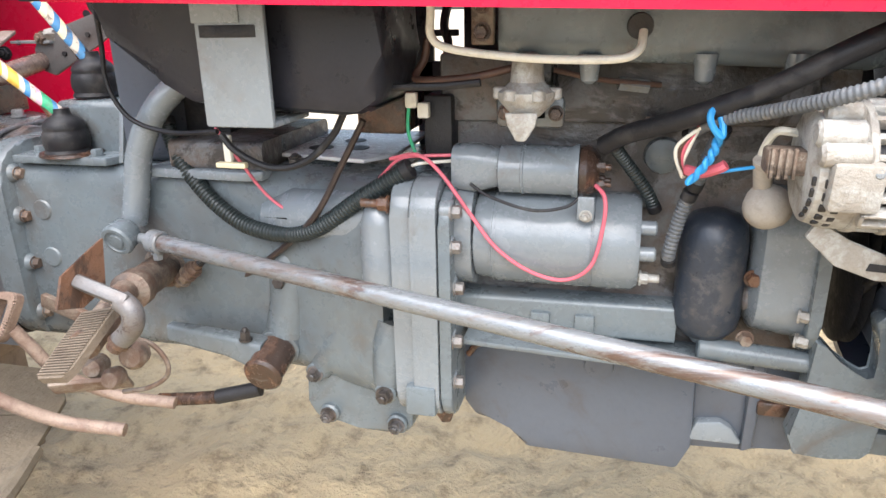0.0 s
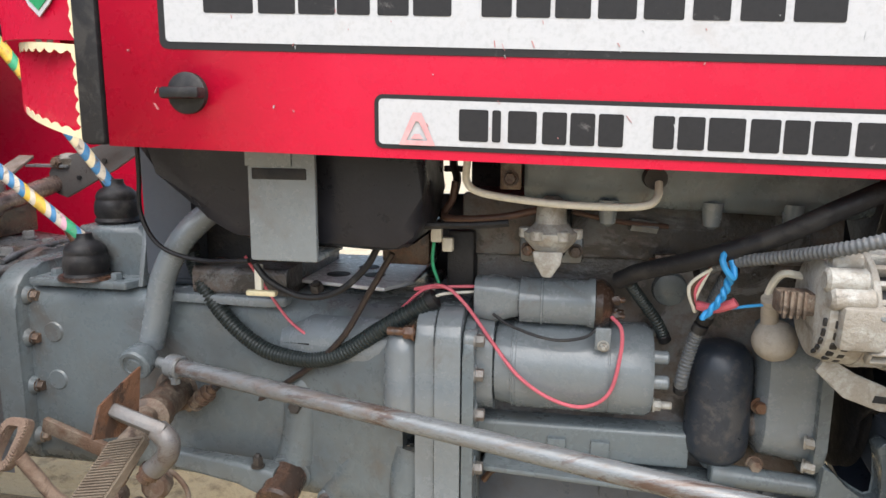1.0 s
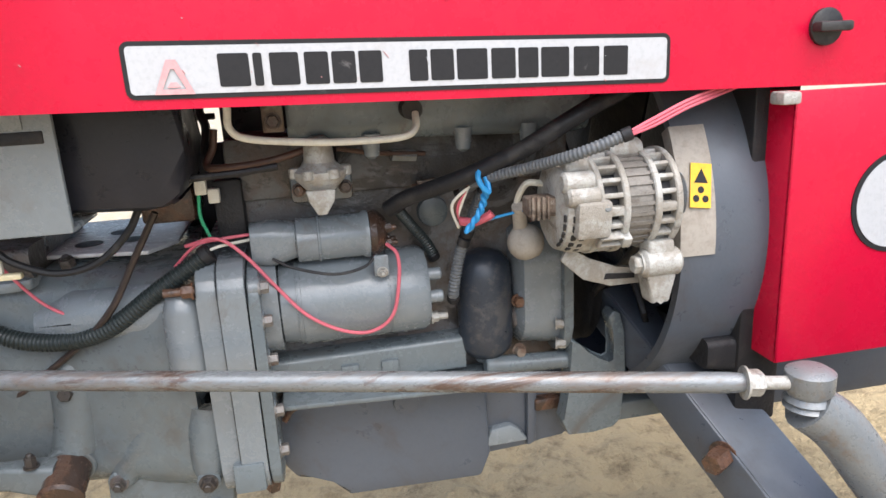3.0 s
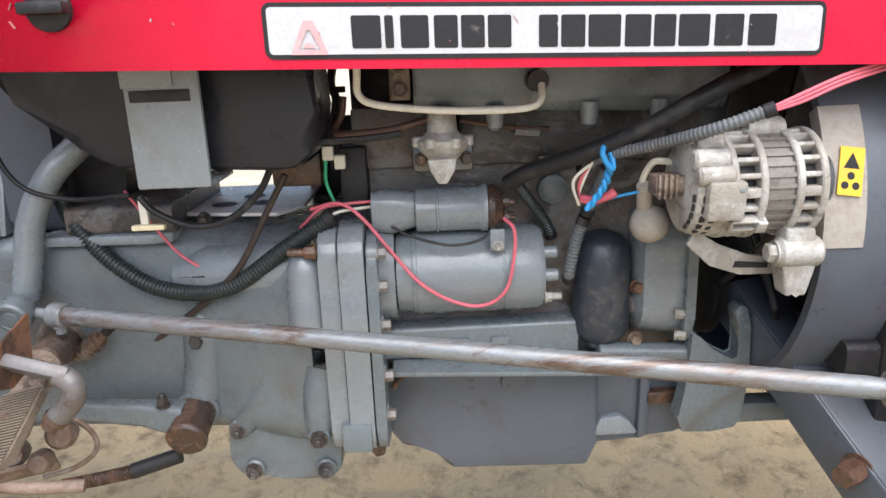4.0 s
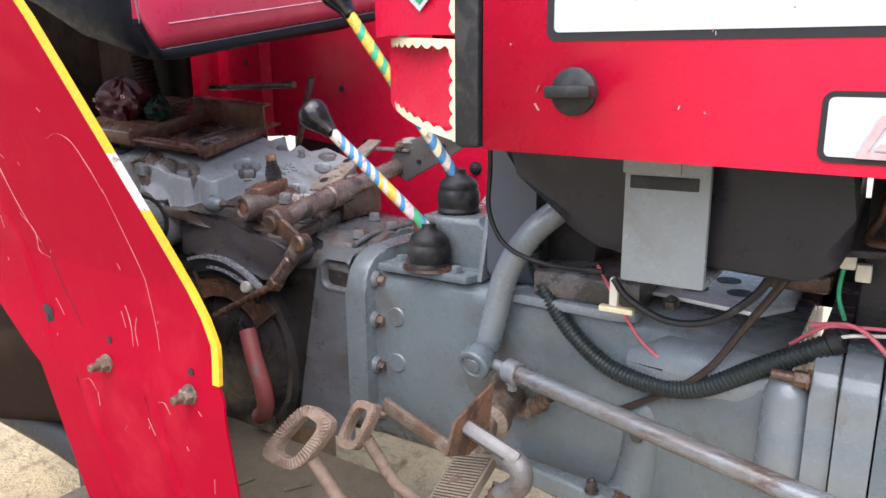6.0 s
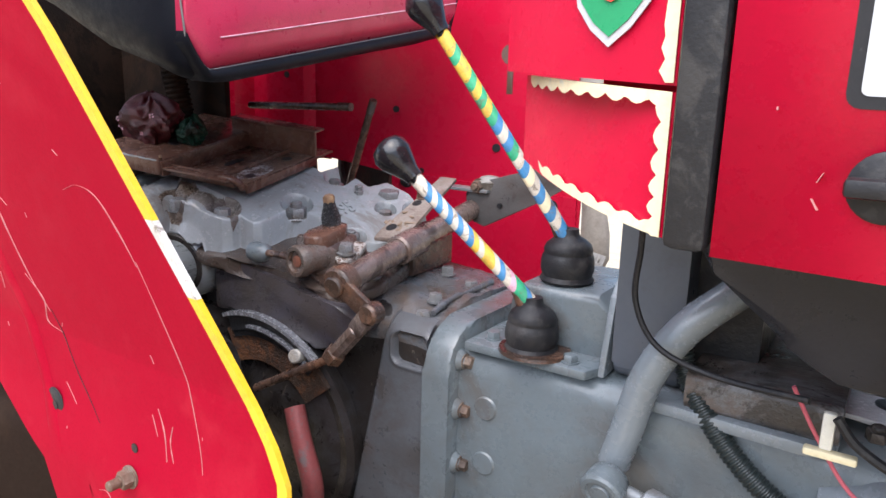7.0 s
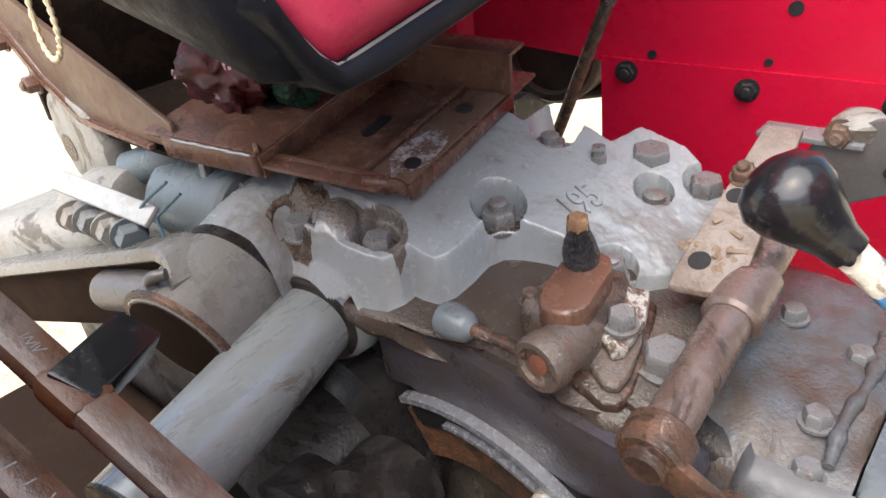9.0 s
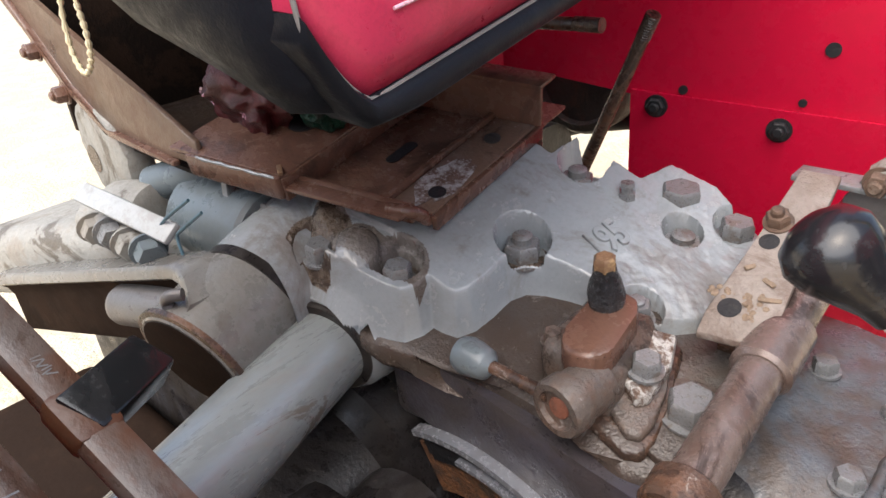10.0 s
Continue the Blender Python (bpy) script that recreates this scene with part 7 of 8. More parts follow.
    part("second_pipe", tube(mesh(), [(0.12, 0.21, 0.826), (0.17, 0.22, 0.815), (0.235, 0.235, 0.808)], 0.003, 8), COPPER, tractor, "thin brown pipe")
    part("pipe_nut", cyl(mesh(), (0.19, 0.23, 0.810), (0.222, 0.236, 0.806), 0.008, seg=6), STEEL, tractor)
    part("dipstick", cyl(mesh(), (0.215, 0.235, 0.765), (0.31, 0.235, 0.768), 0.004), RUSTY, tractor, "thin rusty pipe with a union")
    part("dipstick_nut", cyl(mesh(), (0.222, 0.235, 0.765), (0.246, 0.235, 0.766), 0.0095, seg=6), DIRTY, tractor)
    part("core_plug", lathe(mesh(), (0.245, 0.262, 0.725), (0, -1, 0), [(0, 0.022), (0.008, 0.020), (0.012, 0.012)], 24), GREY, tractor, "cast boss")
    part("sender", lathe(mesh(), (0.338, 0.16, 0.69), (0.1, -0.6, 0.4), [(0, 0.012), (0.008, 0.021), (0.022, 0.0235), (0.034, 0.018), (0.04, 0.006)], 24), BEIGE, tractor, "round beige rubber-capped sender")
    part("sender_stem", cyl(mesh(), (0.336, 0.15, 0.71), (0.328, 0.13, 0.75), 0.009), BEIGE, tractor)
    part("relay_box", box(mesh(), (-0.125, 0.24, 0.745), (-0.06, 0.33, 0.80), 0.006), RUSTY, tractor, "rust-brown bracket box")
    part("dark_bracket", box(mesh(), (-0.035, 0.23, 0.715), (0.0, 0.30, 0.795), 0.004), BLACK, tractor, "black bracket")
    pl = part("mount_plate", prism(mesh(), [(-0.285, 0.30), (-0.13, 0.27), (-0.10, 0.32), (-0.10, 0.50), (-0.285, 0.50)], 0.700, 0.706, "z", 0.002), MIRROR, tractor, "pale grey bolted plate with holes")
    # Black discs on the plate paint the shade of its holes.
    for x, y, r in ((-0.22, 0.34, 0.018), (-0.165, 0.345, 0.016), (-0.19, 0.40, 0.016)):
        part("hole", lathe(mesh(), (x, y, 0.7055), (0, 0, 1), [(0, r), (0.0012, r), (0.0012, 0)], 22, False), BLACK, pl)
    bolt((-0.231, 0.28, 0.69), (0, -0.3, 1), tractor, 0.018, 0.014, 0.004, GREY_D, "plate_bolt")
    bolt((-0.249, 0.236, 0.537), (0, -1, 0.2), tractor, 0.017, 0.010, 0, GREY_D, "drain_bolt")


make_alternator()
make_cooling()
make_small_engine_parts()


# ---- wiring and hoses, hung along the engine ----
def strand(name, pts, r, material, label, category="wire", rib=0.0, seg=8):
    bm = mesh()
    if rib:
        ribbed(bm, pts, r, rib)
    else:
        tube(bm, pts, r, seg)
    ob = tagged(part(name, bm, material, None), label, category)
    if rib:
        # plain sleeves where the ribbed conduit is cut off
        line_ = spline([Vector(p) for p in pts], 6)
        for a, b in ((line_[0], line_[1]), (line_[-1], line_[-2])):
            d = (b - a).normalized()
            part("end_sleeve", cyl(mesh(), a - d * 0.002, a + d * 0.009, r * 1.10, seg=14, bev=0.0008), RUBBER, ob, "black end sleeve")
    return ob


strand("wire", [(-0.073, 0.21, 0.721), (-0.035, 0.20, 0.729), (-0.006, 0.195, 0.709), (0.029, 0.19, 0.664), (0.063, 0.184, 0.624), (0.104, 0.183, 0.598), (0.143, 0.186, 0.590), (0.172, 0.182, 0.611), (0.183, 0.182, 0.659), (0.183, 0.186, 0.690), (0.172, 0.20, 0.701)], 0.0024, PINK, "long pink wire draped over the starter motor")
strand("wire", [(0.029, 0.195, 0.698), (0.055, 0.188, 0.685), (0.102, 0.184, 0.673), (0.14, 0.185, 0.678), (0.158, 0.193, 0.691)], 0.002, RUBBER, "thin black wire on the starter motor")
strand("wire", [(-0.09, 0.215, 0.695), (-0.06, 0.205, 0.722), (-0.03, 0.205, 0.727), (0.003, 0.215, 0.727)], 0.002, PINK, "short red wire leaving the conduit")
strand("wire", [(-0.05, 0.205, 0.712), (-0.033, 0.205, 0.718), (0.002, 0.22, 0.719)], 0.002, PALE, "short pale wire leaving the conduit")
strand("wire", [(-0.299, 0.20, 0.756), (-0.275, 0.213, 0.707), (-0.245, 0.222, 0.661), (-0.199, 0.222, 0.632)], 0.002, PINK, "pink wire hanging over the gearbox")
strand("conduit", [(-0.414, 0.262, 0.755), (-0.405, 0.258, 0.725), (-0.382, 0.245, 0.694), (-0.341, 0.236, 0.651), (-0.29, 0.230, 0.619), (-0.229, 0.222, 0.612), (-0.174, 0.208, 0.628), (-0.111, 0.198, 0.671), (-0.045, 0.198, 0.713)], 0.0115, CONDUIT, "dark ribbed wiring conduit sagging along the gearbox", "conduit", 0.0052)
strand("cable", [(-0.445, 0.20, 0.90), (-0.445, 0.20, 0.859), (-0.446, 0.20, 0.807), (-0.421, 0.20, 0.765), (-0.366, 0.20, 0.748), (-0.284, 0.18, 0.754)], 0.0032, RUBBER, "black cable looping from the steering box", "cable")
strand("cable", [(-0.261, 0.15, 0.757), (-0.242, 0.15, 0.736), (-0.20, 0.15, 0.719), (-0.156, 0.15, 0.727), (-0.119, 0.15, 0.759), (-0.097, 0.15, 0.794), (-0.062, 0.15, 0.810), (0.007, 0.15, 0.814), (0.05, 0.15, 0.818)], 0.0042, RUBBER, "black rubber cable looping under the tank", "cable")
strand("throttle_rod", [(-0.097, 0.19, 0.77), (-0.13, 0.195, 0.715), (-0.171, 0.20, 0.649), (-0.239, 0.23, 0.588), (-0.365, 0.27, 0.498)], 0.0042, RODBROWN, "thin dark throttle rod", "rod")
strand("wire", [(-0.049, 0.22, 0.792), (-0.052, 0.22, 0.755), (-0.044, 0.22, 0.728)], 0.0022, GREEN, "thin green wire with a white connector")
strand("hose", [(0.178, 0.205, 0.745), (0.203, 0.185, 0.762), (0.258, 0.14, 0.787), (0.32, 0.11, 0.817), (0.373, 0.09, 0.850), (0.407, 0.09, 0.867), (0.452, 0.10, 0.885), (0.50, 0.12, 0.92)], 0.0105, RUBBER, "black rubber hose rising beside the engine", "hose", 0, 14)
strand("conduit", [(0.262, 0.165, 0.766), (0.284, 0.13, 0.786), (0.323, 0.09, 0.801), (0.366, 0.035, 0.822), (0.414, 0.015, 0.842)], 0.0068, CONDUIT_G, "dusty grey ribbed conduit passing over the alternator", "conduit", 0.0048)
strand("conduit", [(0.292, 0.15, 0.775), (0.286, 0.17, 0.747), (0.275, 0.188, 0.706)], 0.008, CONDUIT_G, "grey ribbed conduit bundle", "conduit", 0.0045)
strand("conduit", [(0.272, 0.188, 0.70), (0.265, 0.195, 0.674), (0.257, 0.20, 0.63), (0.258, 0.21, 0.612)], 0.0080, CONDUIT_G, "grey ribbed conduit hanging beside the oil filter", "conduit", 0.0048)
strand("conduit", [(0.186, 0.20, 0.75), (0.206, 0.22, 0.721), (0.229, 0.23, 0.689), (0.240, 0.24, 0.665)], 0.0075, CONDUIT, "short dark ribbed conduit", "conduit", 0.0042)
for dz in (0.0, 0.004, 0.008):
    strand("wire", [(0.417, 0.018, 0.840 + dz * 0.5), (0.451, 0.03, 0.847 + dz), (0.495, 0.04, 0.862 + dz), (0.564, 0.06, 0.878 + dz)], 0.0019, PINK, "pink wire running to the headlamp")
strand("cable_tie", [(0.281, 0.125, 0.803), (0.275, 0.116, 0.792), (0.279, 0.114, 0.781), (0.287, 0.116, 0.773), (0.287, 0.120, 0.784), (0.283, 0.125, 0.795), (0.279, 0.135, 0.803)], 0.0034, BLUE, "blue cord tied round the wiring", "cord")
for k in range(2):
    strand("cable_tie", [Vector((0.286, 0.125, 0.775)).lerp(Vector((0.262, 0.135, 0.722)), q / 14) + Vector((0.006 * math.sin(math.pi * q / 14) + 0.0024 * math.cos(q * 1.25 + math.pi * k), 0.0024 * math.sin(q * 1.25 + math.pi * k), 0)) for q in range(15)], 0.0028, BLUE, "twisted blue cord end hanging from the wiring", "cord")
strand("wire", [(0.273, 0.15, 0.727), (0.306, 0.14, 0.737), (0.35, 0.11, 0.752)], 0.0018, BLUE, "thin blue wire to the alternator")
strand("wire", [(0.262, 0.165, 0.73), (0.276, 0.152, 0.730), (0.292, 0.142, 0.738), (0.297, 0.14, 0.742)], 0.0055, PINK, "bright pink sleeve on the wires", "sleeve")
for k in range(4):
    strand("wire", [(0.272, 0.14, 0.785 - 0.002 * k), (0.262 - 0.004 * k, 0.15, 0.755), (0.258, 0.16, 0.735 - 0.003 * k), (0.262, 0.17, 0.722)], 0.002, (PALE, PINK, COPPER, PALE)[k], "frayed thin wire in the tied bundle")
strand("wire", [(0.335, 0.14, 0.717), (0.328, 0.14, 0.749), (0.333, 0.12, 0.777), (0.347, 0.115, 0.779), (0.353, 0.10, 0.779)], 0.004, PALE, "pale looped wire to the alternator")
for x, y, z in ((-0.047, 0.222, 0.79), (-0.033, 0.225, 0.778)):
    tagged(part("connector", box(mesh(), (x - 0.007, y - 0.006, z - 0.009), (x + 0.007, y + 0.006, z + 0.009), 0.002), PALE, None), "white plastic wire connector", "connector")
tagged(part("connector", box(mesh(), (-0.283, 0.165, 0.712), (-0.243, 0.175, 0.719), 0.002), CREAM, None), "yellowed plastic connector strip", "connector")
tagged(part("clip_post", box(mesh(), (-0.272, 0.168, 0.719), (-0.262, 0.176, 0.752), 0.002), PALE, None), "pale plastic clip post", "clip")


# ---- pedals, foot plate, seat ----
STEP = aged("dusty_brown_tread", (0.135, 0.105, 0.075), (0.09, 0.065, 0.045), 0.7, size=20, amount=0.7, bump=0.4, fine=260)
PIPING = plain("grey_piping", (0.17, 0.165, 0.16))
PEDAL = aged("dusty_pedal_iron", (0.27, 0.20, 0.155), (0.16, 0.10, 0.075), 0.55, size=24, amount=0.8, cut=0.5, bump=0.35, fine=320, grime=(0.09, 0.06, 0.045), grime_cut=0.6, soft=2)


def make_pedals():
    sh = part("pedal_shaft", cyl(mesh(), (-0.262, 0.29, 0.449), (-0.262, 0.178, 0.418), 0.026, seg=30, bev=0.003), RUSTY, tractor, "rusty pedal cross shaft in the gearbox")
    part("collar", cyl(mesh(), (-0.262, 0.25, 0.438), (-0.262, 0.232, 0.433), 0.031, seg=30, bev=0.002), GREY, sh)
    part("end_ring", lathe(mesh(), (-0.262, 0.186, 0.420), (0, -0.965, -0.26), [(0, 0.0275), (0.005, 0.028), (0.009, 0.024), (0.010, 0.010), (0.010, 0)], 30, False), RUSTY, sh)
    part("shaft_arm", loft(mesh(), [(-0.43, 0.215, 0.235, 0.435, 0.462, 0.006), (-0.33, 0.205, 0.232, 0.425, 0.458, 0.006), (-0.27, 0.195, 0.235, 0.408, 0.455, 0.008)]), GREY, sh, "grey cast lever on the shaft")
    bolt((-0.296, 0.205, 0.458), (0, 0, 1), sh, 0.013, 0.012, 0.004, GREY_D)
    part("cross_bar", slab(mesh(), (-0.64, 0.215, 0.485), (-0.50, 0.205, 0.447), 0.022, 0.010, (0, 0, 1)), DIRTY, sh)
    # two skeleton pads with toothed rims
    for corners in ([(-0.677, 0.0, 0.489), (-0.59, -0.015, 0.496), (-0.536, 0.005, 0.572), (-0.604, 0.02, 0.578)],
                    [(-0.623, 0.09, 0.478), (-0.581, 0.085, 0.48), (-0.557, 0.11, 0.546), (-0.607, 0.12, 0.54)]):
        k0, k1, k2, k3 = (Vector(p) for p in corners)
        nrm = (k1 - k0).cross(k3 - k0).normalized() * 0.006
        outline = []
        for i in range(28):
            t = 2 * math.pi * i / 28
            c, s_ = math.cos(t), math.sin(t)
            f = (abs(c) ** 4 + abs(s_) ** 4) ** -0.25
            outline.append((c * f, s_ * f))

        def at(i, kx, ky, off):
            x, y = (outline[i % 28][0] * kx + 1) / 2, (outline[i % 28][1] * ky + 1) / 2
            return k0.lerp(k1, x).lerp(k3.lerp(k2, x), y) + off
        pad = mesh()
        rings = ((1, 1, nrm), (0.52, 0.68, nrm), (0.52, 0.68, -nrm), (0.96, 0.97, -nrm))
        vs = [[pad.verts.new(at(i, *r)) for i in range(28)] for r in rings]
        for i in range(4):
            for j in range(28):
                pad.faces.new((vs[i][j], vs[i][(j + 1) % 28], vs[(i + 1) % 4][(j + 1) % 28], vs[(i + 1) % 4][j]))
        pd = part("brake_pedal", pad, PEDAL, tractor, "dusty skeleton brake pedal with a toothed rim")
        for j in range(28):
            for g in (0.0, 0.5):
                p = at(j, 0.98, 0.98, nrm).lerp(at(j + 1, 0.98, 0.98, nrm), g)
                w = at(j, 0.56, 0.70, nrm).lerp(at(j + 1, 0.56, 0.70, nrm), g)
                part("tooth", box(mesh(), (-0.0014, -0.0030, 0), (0.0014, 0.001, (w - p).length), 0.0, frame_at(p, w - p, (w - p).cross(nrm))), PEDAL, pd)
        e = k0.lerp(k1, 0.9).lerp(k3.lerp(k2, 0.9), 0.3) - nrm
        part("pedal_arm", tube(mesh(), [e, e + Vector((0.012, 0.010, -0.03)), e + Vector((0.035, 0.025, -0.075)), e + Vector((0.09, 0.06, -0.125)), e + Vector((0.17, 0.08, -0.14))], 0.009, 10), PEDAL, pd)
    # treaded pad, its hub on the gearbox, the cast latch bar and the thin blade
    p0, p1, p2, p3 = (Vector(q) for q in ((-0.377, -0.065, 0.535), (-0.331, -0.070, 0.545), (-0.327, 0.012, 0.588), (-0.376, 0.014, 0.576)))
    up = (p1 - p0).cross(p3 - p0).normalized()
    bm = mesh()
    outline = [p0.lerp(p1, 0.12), p0.lerp(p1, 0.88), p1.lerp(p2, 0.12), p1.lerp(p2, 0.95), p2.lerp(p3, 0.1), p2.lerp(p3, 0.9), p3.lerp(p0, 0.05), p3.lerp(p0, 0.88)]
    ring_faces(bm, [[p + up * 0.003 for p in outline], [p - up * 0.006 for p in outline]])
    t = part("step_pad", bm, STEP, tractor, "dusty treaded pedal pad with a latch bracket")
    for k in range(24):
        f = 0.05 + 0.9 * k / 23
        a, b = p0.lerp(p3, f), p1.lerp(p2, f)
        part("tread_bar", slab(mesh(), a.lerp(b, 0.06) + up * 0.0035, a.lerp(b, 0.94) + up * 0.0035, 0.0019, 0.003, p3 - p0, 0), STEP, t)
    part("pad_stem", tube(mesh(), [(-0.352, -0.02, 0.555), (-0.375, 0.05, 0.56), (-0.400, 0.11, 0.56)], 0.017, 12), DIRTY, t)
    part("hub", lathe(mesh(), (-0.440, 0.256, 0.542), (0.28, -1, 0.10), [(0, 0.034), (0.012, 0.032), (0.02, 0.024), (0.11, 0.022), (0.115, 0.026), (0.14, 0.026), (0.145, 0.019), (0.15, 0.0)], 28, False), DIRTY, t)
    br = part("latch_bracket", slab(mesh(), (-0.350, -0.014, 0.628), (-0.284, -0.018, 0.610), 0.024, 0.015, (0.1, -0.75, 0.65), 0.005), ARM_STEEL, tractor, "pale worn cast latch with a rusty blade")
    part("elbow", tube(mesh(), [(-0.296, -0.018, 0.613), (-0.283, -0.020, 0.603), (-0.284, -0.020, 0.588), (-0.296, -0.016, 0.574), (-0.309, -0.014, 0.563)], 0.0115, 14), ARM_STEEL, br)
    part("pin", lathe(mesh(), (-0.308, -0.014, 0.564), (-0.55, -0.15, -0.6), [(0, 0.0125), (0.006, 0.012), (0.008, 0.009), (0.014, 0.009), (0.015, 0.0)], 20, False), RUSTY, br)
    bm = mesh()
    pts = [Vector(p) for p in ((-0.337, 0.016, 0.666), (-0.343, -0.008, 0.655), (-0.351, -0.034, 0.640), (-0.355, -0.044, 0.607), (-0.345, -0.020, 0.600), (-0.338, 0.008, 0.612))]
    ring_faces(bm, [pts, [p + Vector((0.0035, 0.0, 0.001)) for p in pts]])
    part("blade", bm, RUSTY, br, "thin rusty blade")
    w = part("wing_nut", cyl(mesh(), (-0.416, 0.236, 0.520), (-0.366, 0.224, 0.560), 0.0065, seg=10), DIRTY, tractor, "dusty adjusting nuts on a threaded rod")
    for k in (0.25, 0.5, 0.72):
        bolt(Vector((-0.416, 0.236, 0.520)).lerp(Vector((-0.366, 0.224, 0.560)), k), (0.77, -0.18, 0.62), w, 0.018, 0.008, 0, DIRTY)
    part("thread", tube(mesh(), [(-0.366 + 0.0014 * q, 0.224 - 0.0003 * q, 0.560 + 0.0011 * q) for q in range(14)], 0.0060, 10, 1, lambda q, n: 1 if q % 2 else 0.84), BLACK, w)
    fork = part("rod_end", box(mesh(), (-0.385, 0.262, 0.478), (-0.365, 0.282, 0.498), 0.004), DIRTY, tractor, "dusty forked rod end")
    part("fork_pin", cyl(mesh(), (-0.386, 0.272, 0.476), (-0.352, 0.268, 0.492), 0.005), DIRTY, fork)
    lp = part("hook_plate", slab(mesh(), (-0.425, -0.005, 0.485), (-0.342, 0.028, 0.486), 0.026, 0.007, (0.2, -0.6, 0.8), 0.003), DIRTY, tractor, "dusty hook plate with a bent wire loop")
    part("loop", tube(mesh(), [(-0.356, 0.055, 0.526), (-0.338, 0.06, 0.522), (-0.322, 0.06, 0.510), (-0.314, 0.06, 0.492), (-0.322, 0.06, 0.474), (-0.345, 0.055, 0.461), (-0.376, 0.05, 0.455)], 0.003), DIRTY, lp)
    for at, r in (((-0.336, 0.04, 0.518), 0.017), ((-0.352, 0.02, 0.497), 0.013), ((-0.388, 0.035, 0.500), 0.015)):
        part("lug", lathe(mesh(), at, (0.25, -1, 0.25), [(0, r * 0.9), (0.014, r), (0.022, r * 0.7), (0.024, 0)], 14, False), DIRTY, lp)
    sp = part("return_spring", ribbed(mesh(), [(-0.450, 0.20, 0.344), (-0.40, 0.20, 0.352), (-0.347, 0.20, 0.362)], 0.010, 0.0035), RUSTY, tractor, "rusty coil return spring")
    part("spring_rod", cyl(mesh(), (-0.350, 0.20, 0.362), (-0.285, 0.21, 0.378), 0.011), BLACK, sp)


def make_foot_plate():
    bm = mesh()
    prism(bm, [(-1.0, 0.20), (-0.62, 0.20), (-0.55, 0.13), (-0.50, 0.02), (-0.46, -0.08), (-0.48, -0.14), (-0.58, -0.18), (-1.0, -0.16)], 0.366, 0.374, "z", 0.002)
    f = part("foot_plate", bm, MUD, tractor, "mud-covered pressed steel foot plate")
    for x, y, rz in ((-0.56, -0.06, 70), (-0.66, 0.02, 80), (-0.72, 0.10, 60), (-0.60, 0.08, 20), (-0.80, 0.06, 75)):
        part("tread_slot", box(mesh(), (-0.022, -0.006, 0.3735), (0.022, 0.006, 0.3775), 0.002, pose(x, y, 0, 0, 0, rz)), MUD, f)
    part("rolled_edge", tube(mesh(), [(-0.50, 0.02, 0.37), (-0.46, -0.08, 0.37), (-0.48, -0.14, 0.368), (-0.58, -0.18, 0.366), (-0.8, -0.17, 0.366)], 0.010, 8), MUD, f)


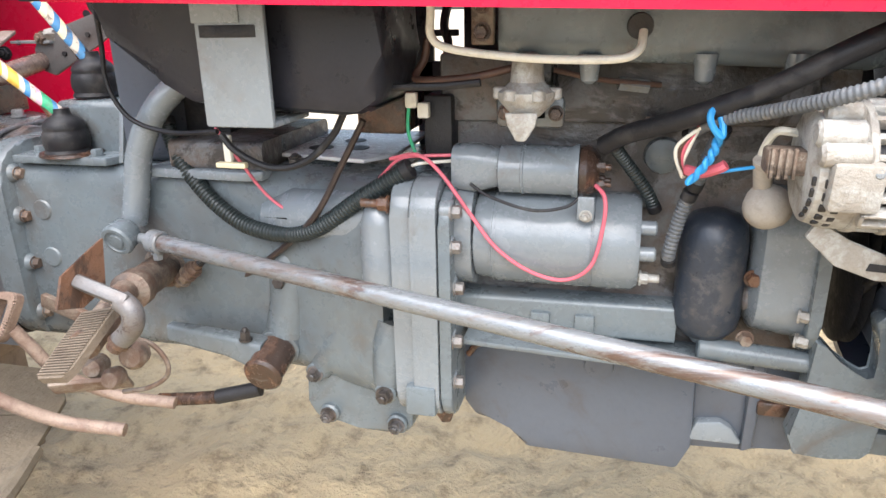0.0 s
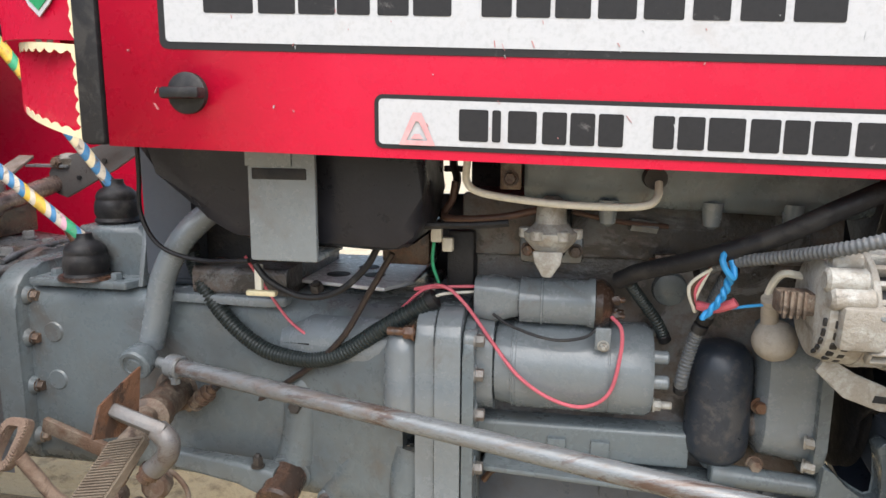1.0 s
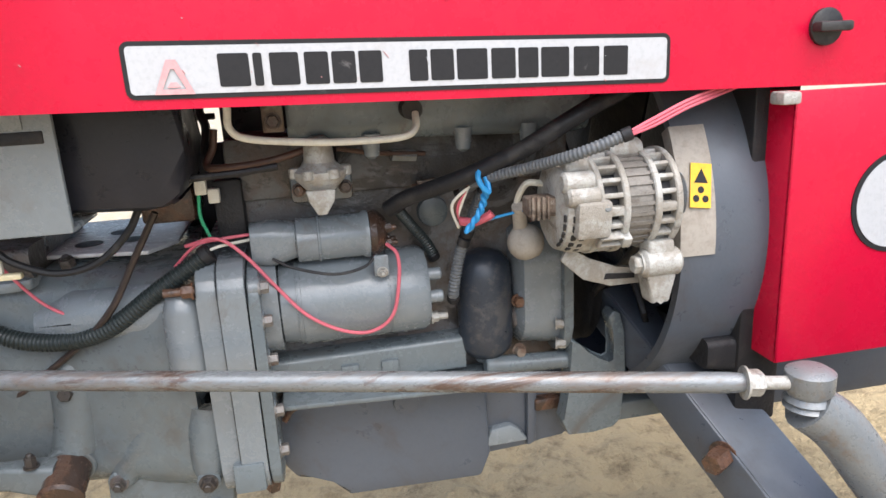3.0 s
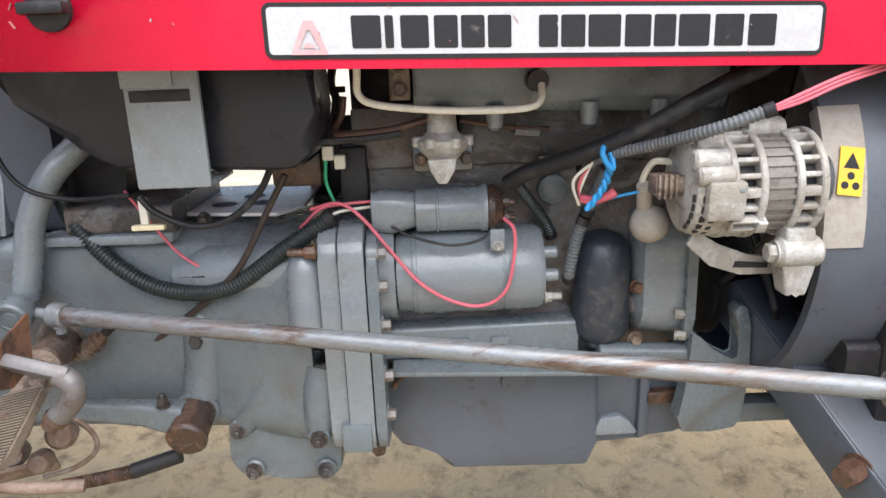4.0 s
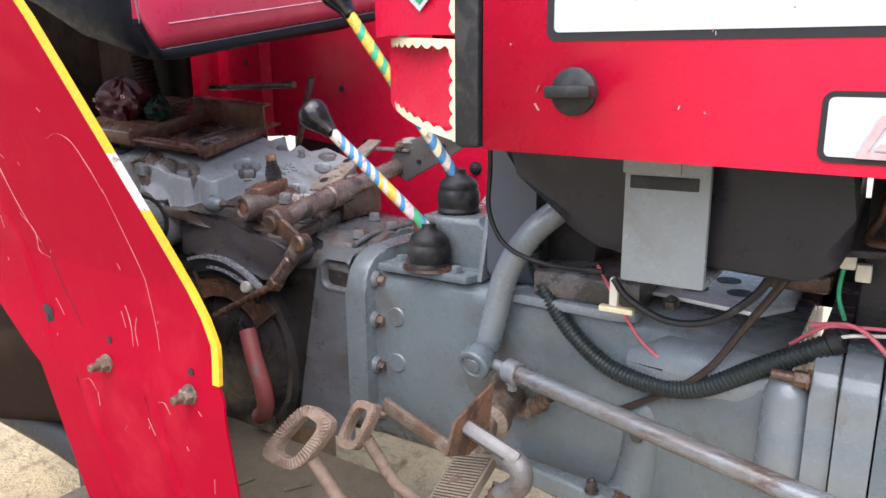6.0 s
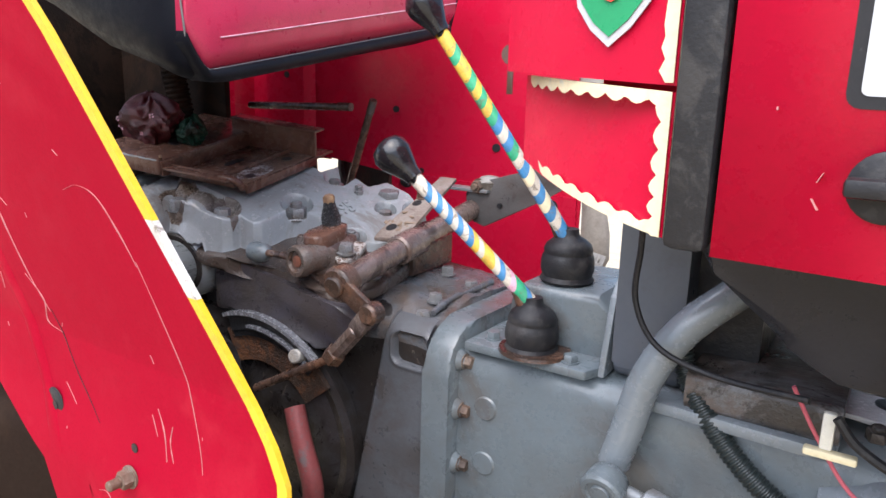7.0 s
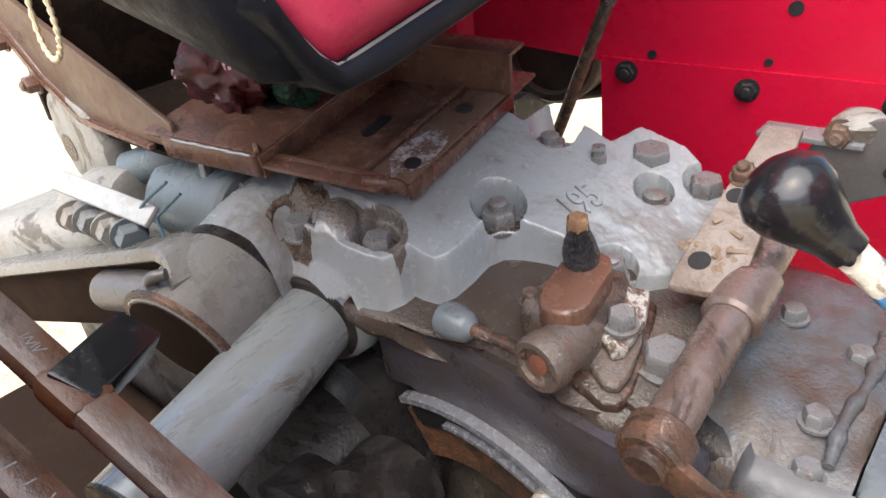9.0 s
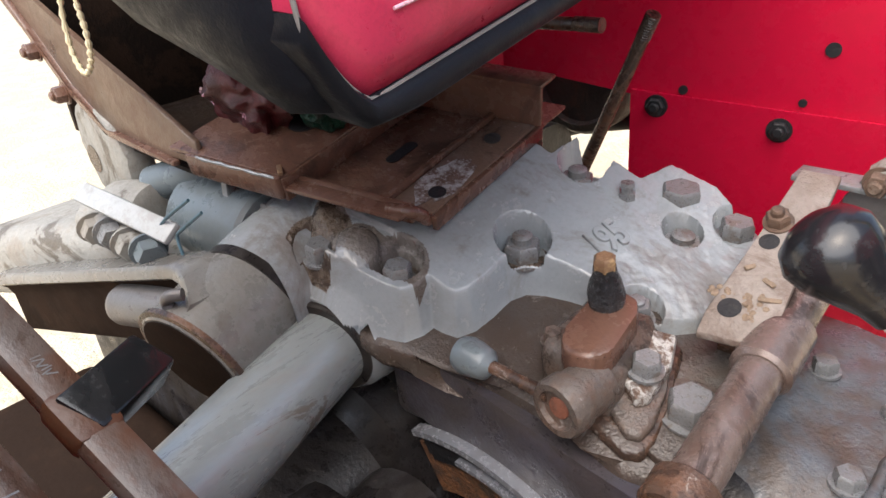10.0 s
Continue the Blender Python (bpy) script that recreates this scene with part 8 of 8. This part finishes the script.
def make_seat():
    """A cushion with black sides, a red front face that comes to a rounded lower corner, and pale piping."""
    def low(y):
        """Lower edge of the red face: a rounded corner beside the near side, rising slowly across."""
        s = y - 0.050
        return 1.019 + 0.040 * max(0.0, 1 - s / 0.032) ** 1.6 + 0.19 * max(0.0, s - 0.030)
    bm = mesh()
    rings = []
    for x, inset, up in ((-0.928, 0.016, 0.012), (-0.940, 0.003, 0.0), (-0.96, -0.002, -0.002), (-1.0, -0.006, 0.012), (-1.08, -0.008, 0.032), (-1.2, -0.010, 0.085), (-1.40, -0.010, 0.15), (-1.46, 0.01, 0.16)):
        ring = []
        for y, z in ((0.046, 1.24), (0.044, 1.12), (0.046, 1.06), (0.052, 1.03), (0.064, 1.014), (0.085, 1.008), (0.11, 1.010), (0.16, 1.018), (0.24, 1.032), (0.36, 1.052), (0.50, 1.076), (0.60, 1.10), (0.62, 1.15), (0.62, 1.24)):
            ring.append(Vector((x, y + inset * (1 if y < 0.3 else -1), z + (up if z < 1.2 else 0) + (0.04 if 0.1 < y < 0.55 and x < -0.97 else 0))))
        rings.append(ring)
    seat = tagged(part("driver_seat", ring_faces(bm, rings), SEAT_BLACK, None, smooth=70), "red vinyl seat cushion with black sides and pale piping", "seat")
    bm = mesh()
    rings = []
    ys = [0.050 + 0.52 * (k / 30) ** 1.6 for k in range(31)]
    for y in ys:
        lo = low(y)
        b = 0.010 * min(1.0, (y - 0.05) / 0.06)
        rings.append([Vector((x, y, max(z, lo))) for x, z in ((-0.95, lo), (-0.926, lo), (-0.922 + b, lo + 0.02), (-0.920 + b, lo + 0.06), (-0.922 + b, 1.17), (-0.94, 1.235))])
    part("front_face", ring_faces(bm, rings), SEAT_RED, seat, "red vinyl front face", smooth=70)
    part("piping", tube(mesh(), [Vector((-0.930, 0.044, 1.22)), Vector((-0.926, 0.046, 1.12))] + [Vector((-0.924, y, low(y) - 0.001)) for y in ys], 0.0012, 8, 2), PIPING, seat, "pale piping")
    part("piping", tube(mesh(), [Vector((-0.920 + 0.010 * min(1.0, (y - 0.05) / 0.06), y, low(y) + 0.034)) for y in ys[6:]], 0.0009, 8, 2), TAPE_P, seat, "pale seam")
    bm = mesh()
    rings = []
    for k, y in enumerate(ys):
        lo = low(y)
        h = 0.011 + 0.006 * min(1.0, max(0.0, y - 0.06) / 0.05)
        rings.append([Vector((-0.925 + dx, y, lo + dz)) for dx, dz in ((-0.03, 0.001), (0.001, 0.0), (0.006, -0.3 * h), (0.005, -0.8 * h), (-0.003, -1.1 * h), (-0.03, -h))])
    part("lower_roll", ring_faces(bm, rings), SEAT_BLACK, seat, "black vinyl roll along the lower edge", smooth=70)
    # added dark sheets stand in for the shaded hollow under the cushion, behind the cloth
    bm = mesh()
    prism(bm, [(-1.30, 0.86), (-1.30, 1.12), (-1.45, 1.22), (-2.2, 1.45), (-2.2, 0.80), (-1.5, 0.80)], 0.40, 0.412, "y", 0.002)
    part("shade_panel", bm, SEAT_SHADE, seat, "added dark panel for the shaded hollow under the seat")
    part("shade_end", box(mesh(), (-1.632, 0.172, 0.862), (-1.622, 0.62, 1.30), 0.001), SEAT_SHADE, seat, "added dark panel closing the shaded hollow behind the seat")
    part("shade_pan", box(mesh(), (-1.60, 0.172, 0.866), (-1.31, 0.41, 0.871), 0.001), SEAT_SHADE, seat, "added dark floor of the shaded hollow under the seat")
    part("support_spring", ribbed(mesh(), [(-1.36, 0.36, 0.90), (-1.37, 0.35, 0.99), (-1.38, 0.34, 1.07)], 0.022, 0.009), SEAT_SHADE, seat)


def make_rag():
    """Crumpled cloths stuffed between the bracket and the cushion."""
    def bundle(c, rx, ry, h, seed, material, label):
        def at(u, v):
            a = 2 * math.pi * u
            p = (math.cos(a) * 1.3 + seed, math.sin(a) * 1.3, v * 2.2)
            fold = 0.78 + 0.30 * noise.noise(p) + 0.09 * math.sin(5 * a + 5 * v + 3 * noise.noise((p[0], p[1], v * 3 + 4))) - 0.26 * abs(noise.noise((p[0] * 2.6, p[1] * 2.6, v * 4.5 + seed)))
            s_ = max(0.02, math.sin(math.pi * min(1.0, 0.08 + 0.92 * v))) ** 0.45 * fold
            return Vector((c[0] + rx * math.cos(a) * s_, c[1] + ry * math.sin(a) * s_, c[2] + h * v * (0.85 + 0.25 * noise.noise((p[0], p[1], 7)))))
        bm = mesh()
        rings = [[at(i / 72, j / 44) for i in range(72)] for j in range(45)]
        ob = tagged(part("rag", ring_faces(bm, rings), material, None, smooth=55), label, "cloth")
        return ob, at
    rag, at = bundle((-1.285, 0.236, 0.902), 0.080, 0.050, 0.100, 3.0, CLOTH, "crumpled maroon printed cloth stuffed under the seat")
    for u, v in ((0.70, 0.52), (0.80, 0.30), (0.62, 0.34), (0.88, 0.62)):
        for a in (-1, 1):
            for b in (-1, 1):
                uu, vv = u + a * 0.009, v + b * 0.022
                q = at(uu, vv)
                n = (at(uu + 0.01, vv) - q).cross(at(uu, vv + 0.01) - q).normalized()
                part("printed_check", box(mesh(), (-0.0015, -0.0015, -0.001), (0.0015, 0.0015, 0.0006), 0.0, frame_at(q, n, (1, 0.2, 0))), TAPE_P, rag, "pale printed check")
    bundle((-1.215, 0.262, 0.906), 0.040, 0.030, 0.050, 9.0, CLOTH_G, "dark green rag lying under the seat")


def make_rope():
    bm = mesh()
    tube(bm, [(-1.42, 0.14, 1.06), (-1.415, 0.13, 1.02), (-1.405, 0.125, 0.985), (-1.38, 0.122, 0.972), (-1.365, 0.125, 0.985), (-1.37, 0.13, 1.01), (-1.385, 0.135, 1.035), (-1.39, 0.14, 1.06)], 0.0026, 8, 10, lambda k, n: 1 + 0.35 * math.sin(k * 2.1))
    tagged(part("rope", bm, CREAM, None), "frayed pale rope loop hanging from the seat", "rope")


def make_key():
    bm = mesh()
    lathe(bm, (-0.652, 0.301, 1.046), (0.3, -1, 0), [(0, 0.012), (0.0022, 0.012), (0.0022, 0.004), (0, 0.004)], 20, False)
    box(bm, (-0.656, 0.2985, 1.0), (-0.648, 0.3005, 1.036), 0.0008)
    tagged(part("key", bm, COPPER, None), "worn brass key hanging by the gear lever", "key")
    strand("cord", [(-0.652, 0.30, 1.057), (-0.648, 0.302, 1.10), (-0.60, 0.32, 1.15), (-0.555, 0.33, 1.18)], 0.0012, RUBBER, "thin dark cord holding the key", "cord")


def make_stand():
    st = thing("timber_stack", "stack of weathered timber blocks under the rear axle", "blocks")
    wood = aged("weathered_wood", (0.22, 0.15, 0.09), (0.12, 0.08, 0.05), 0.8, size=10, amount=0.6, bump=0.4)
    for k in range(3):
        for s_ in (-1, 1):
            m = pose(-1.15, CY, 0.06 + 0.12 * k, 0, 0, 90 * (k % 2))
            part("timber", box(mesh(), (-0.16, s_ * 0.09 - 0.055, -0.06), (0.16, s_ * 0.09 + 0.055, 0.061), 0.006, m), wood, st)


make_pedals()
make_foot_plate()
make_seat()
make_rag()
make_rope()
make_key()
make_stand()
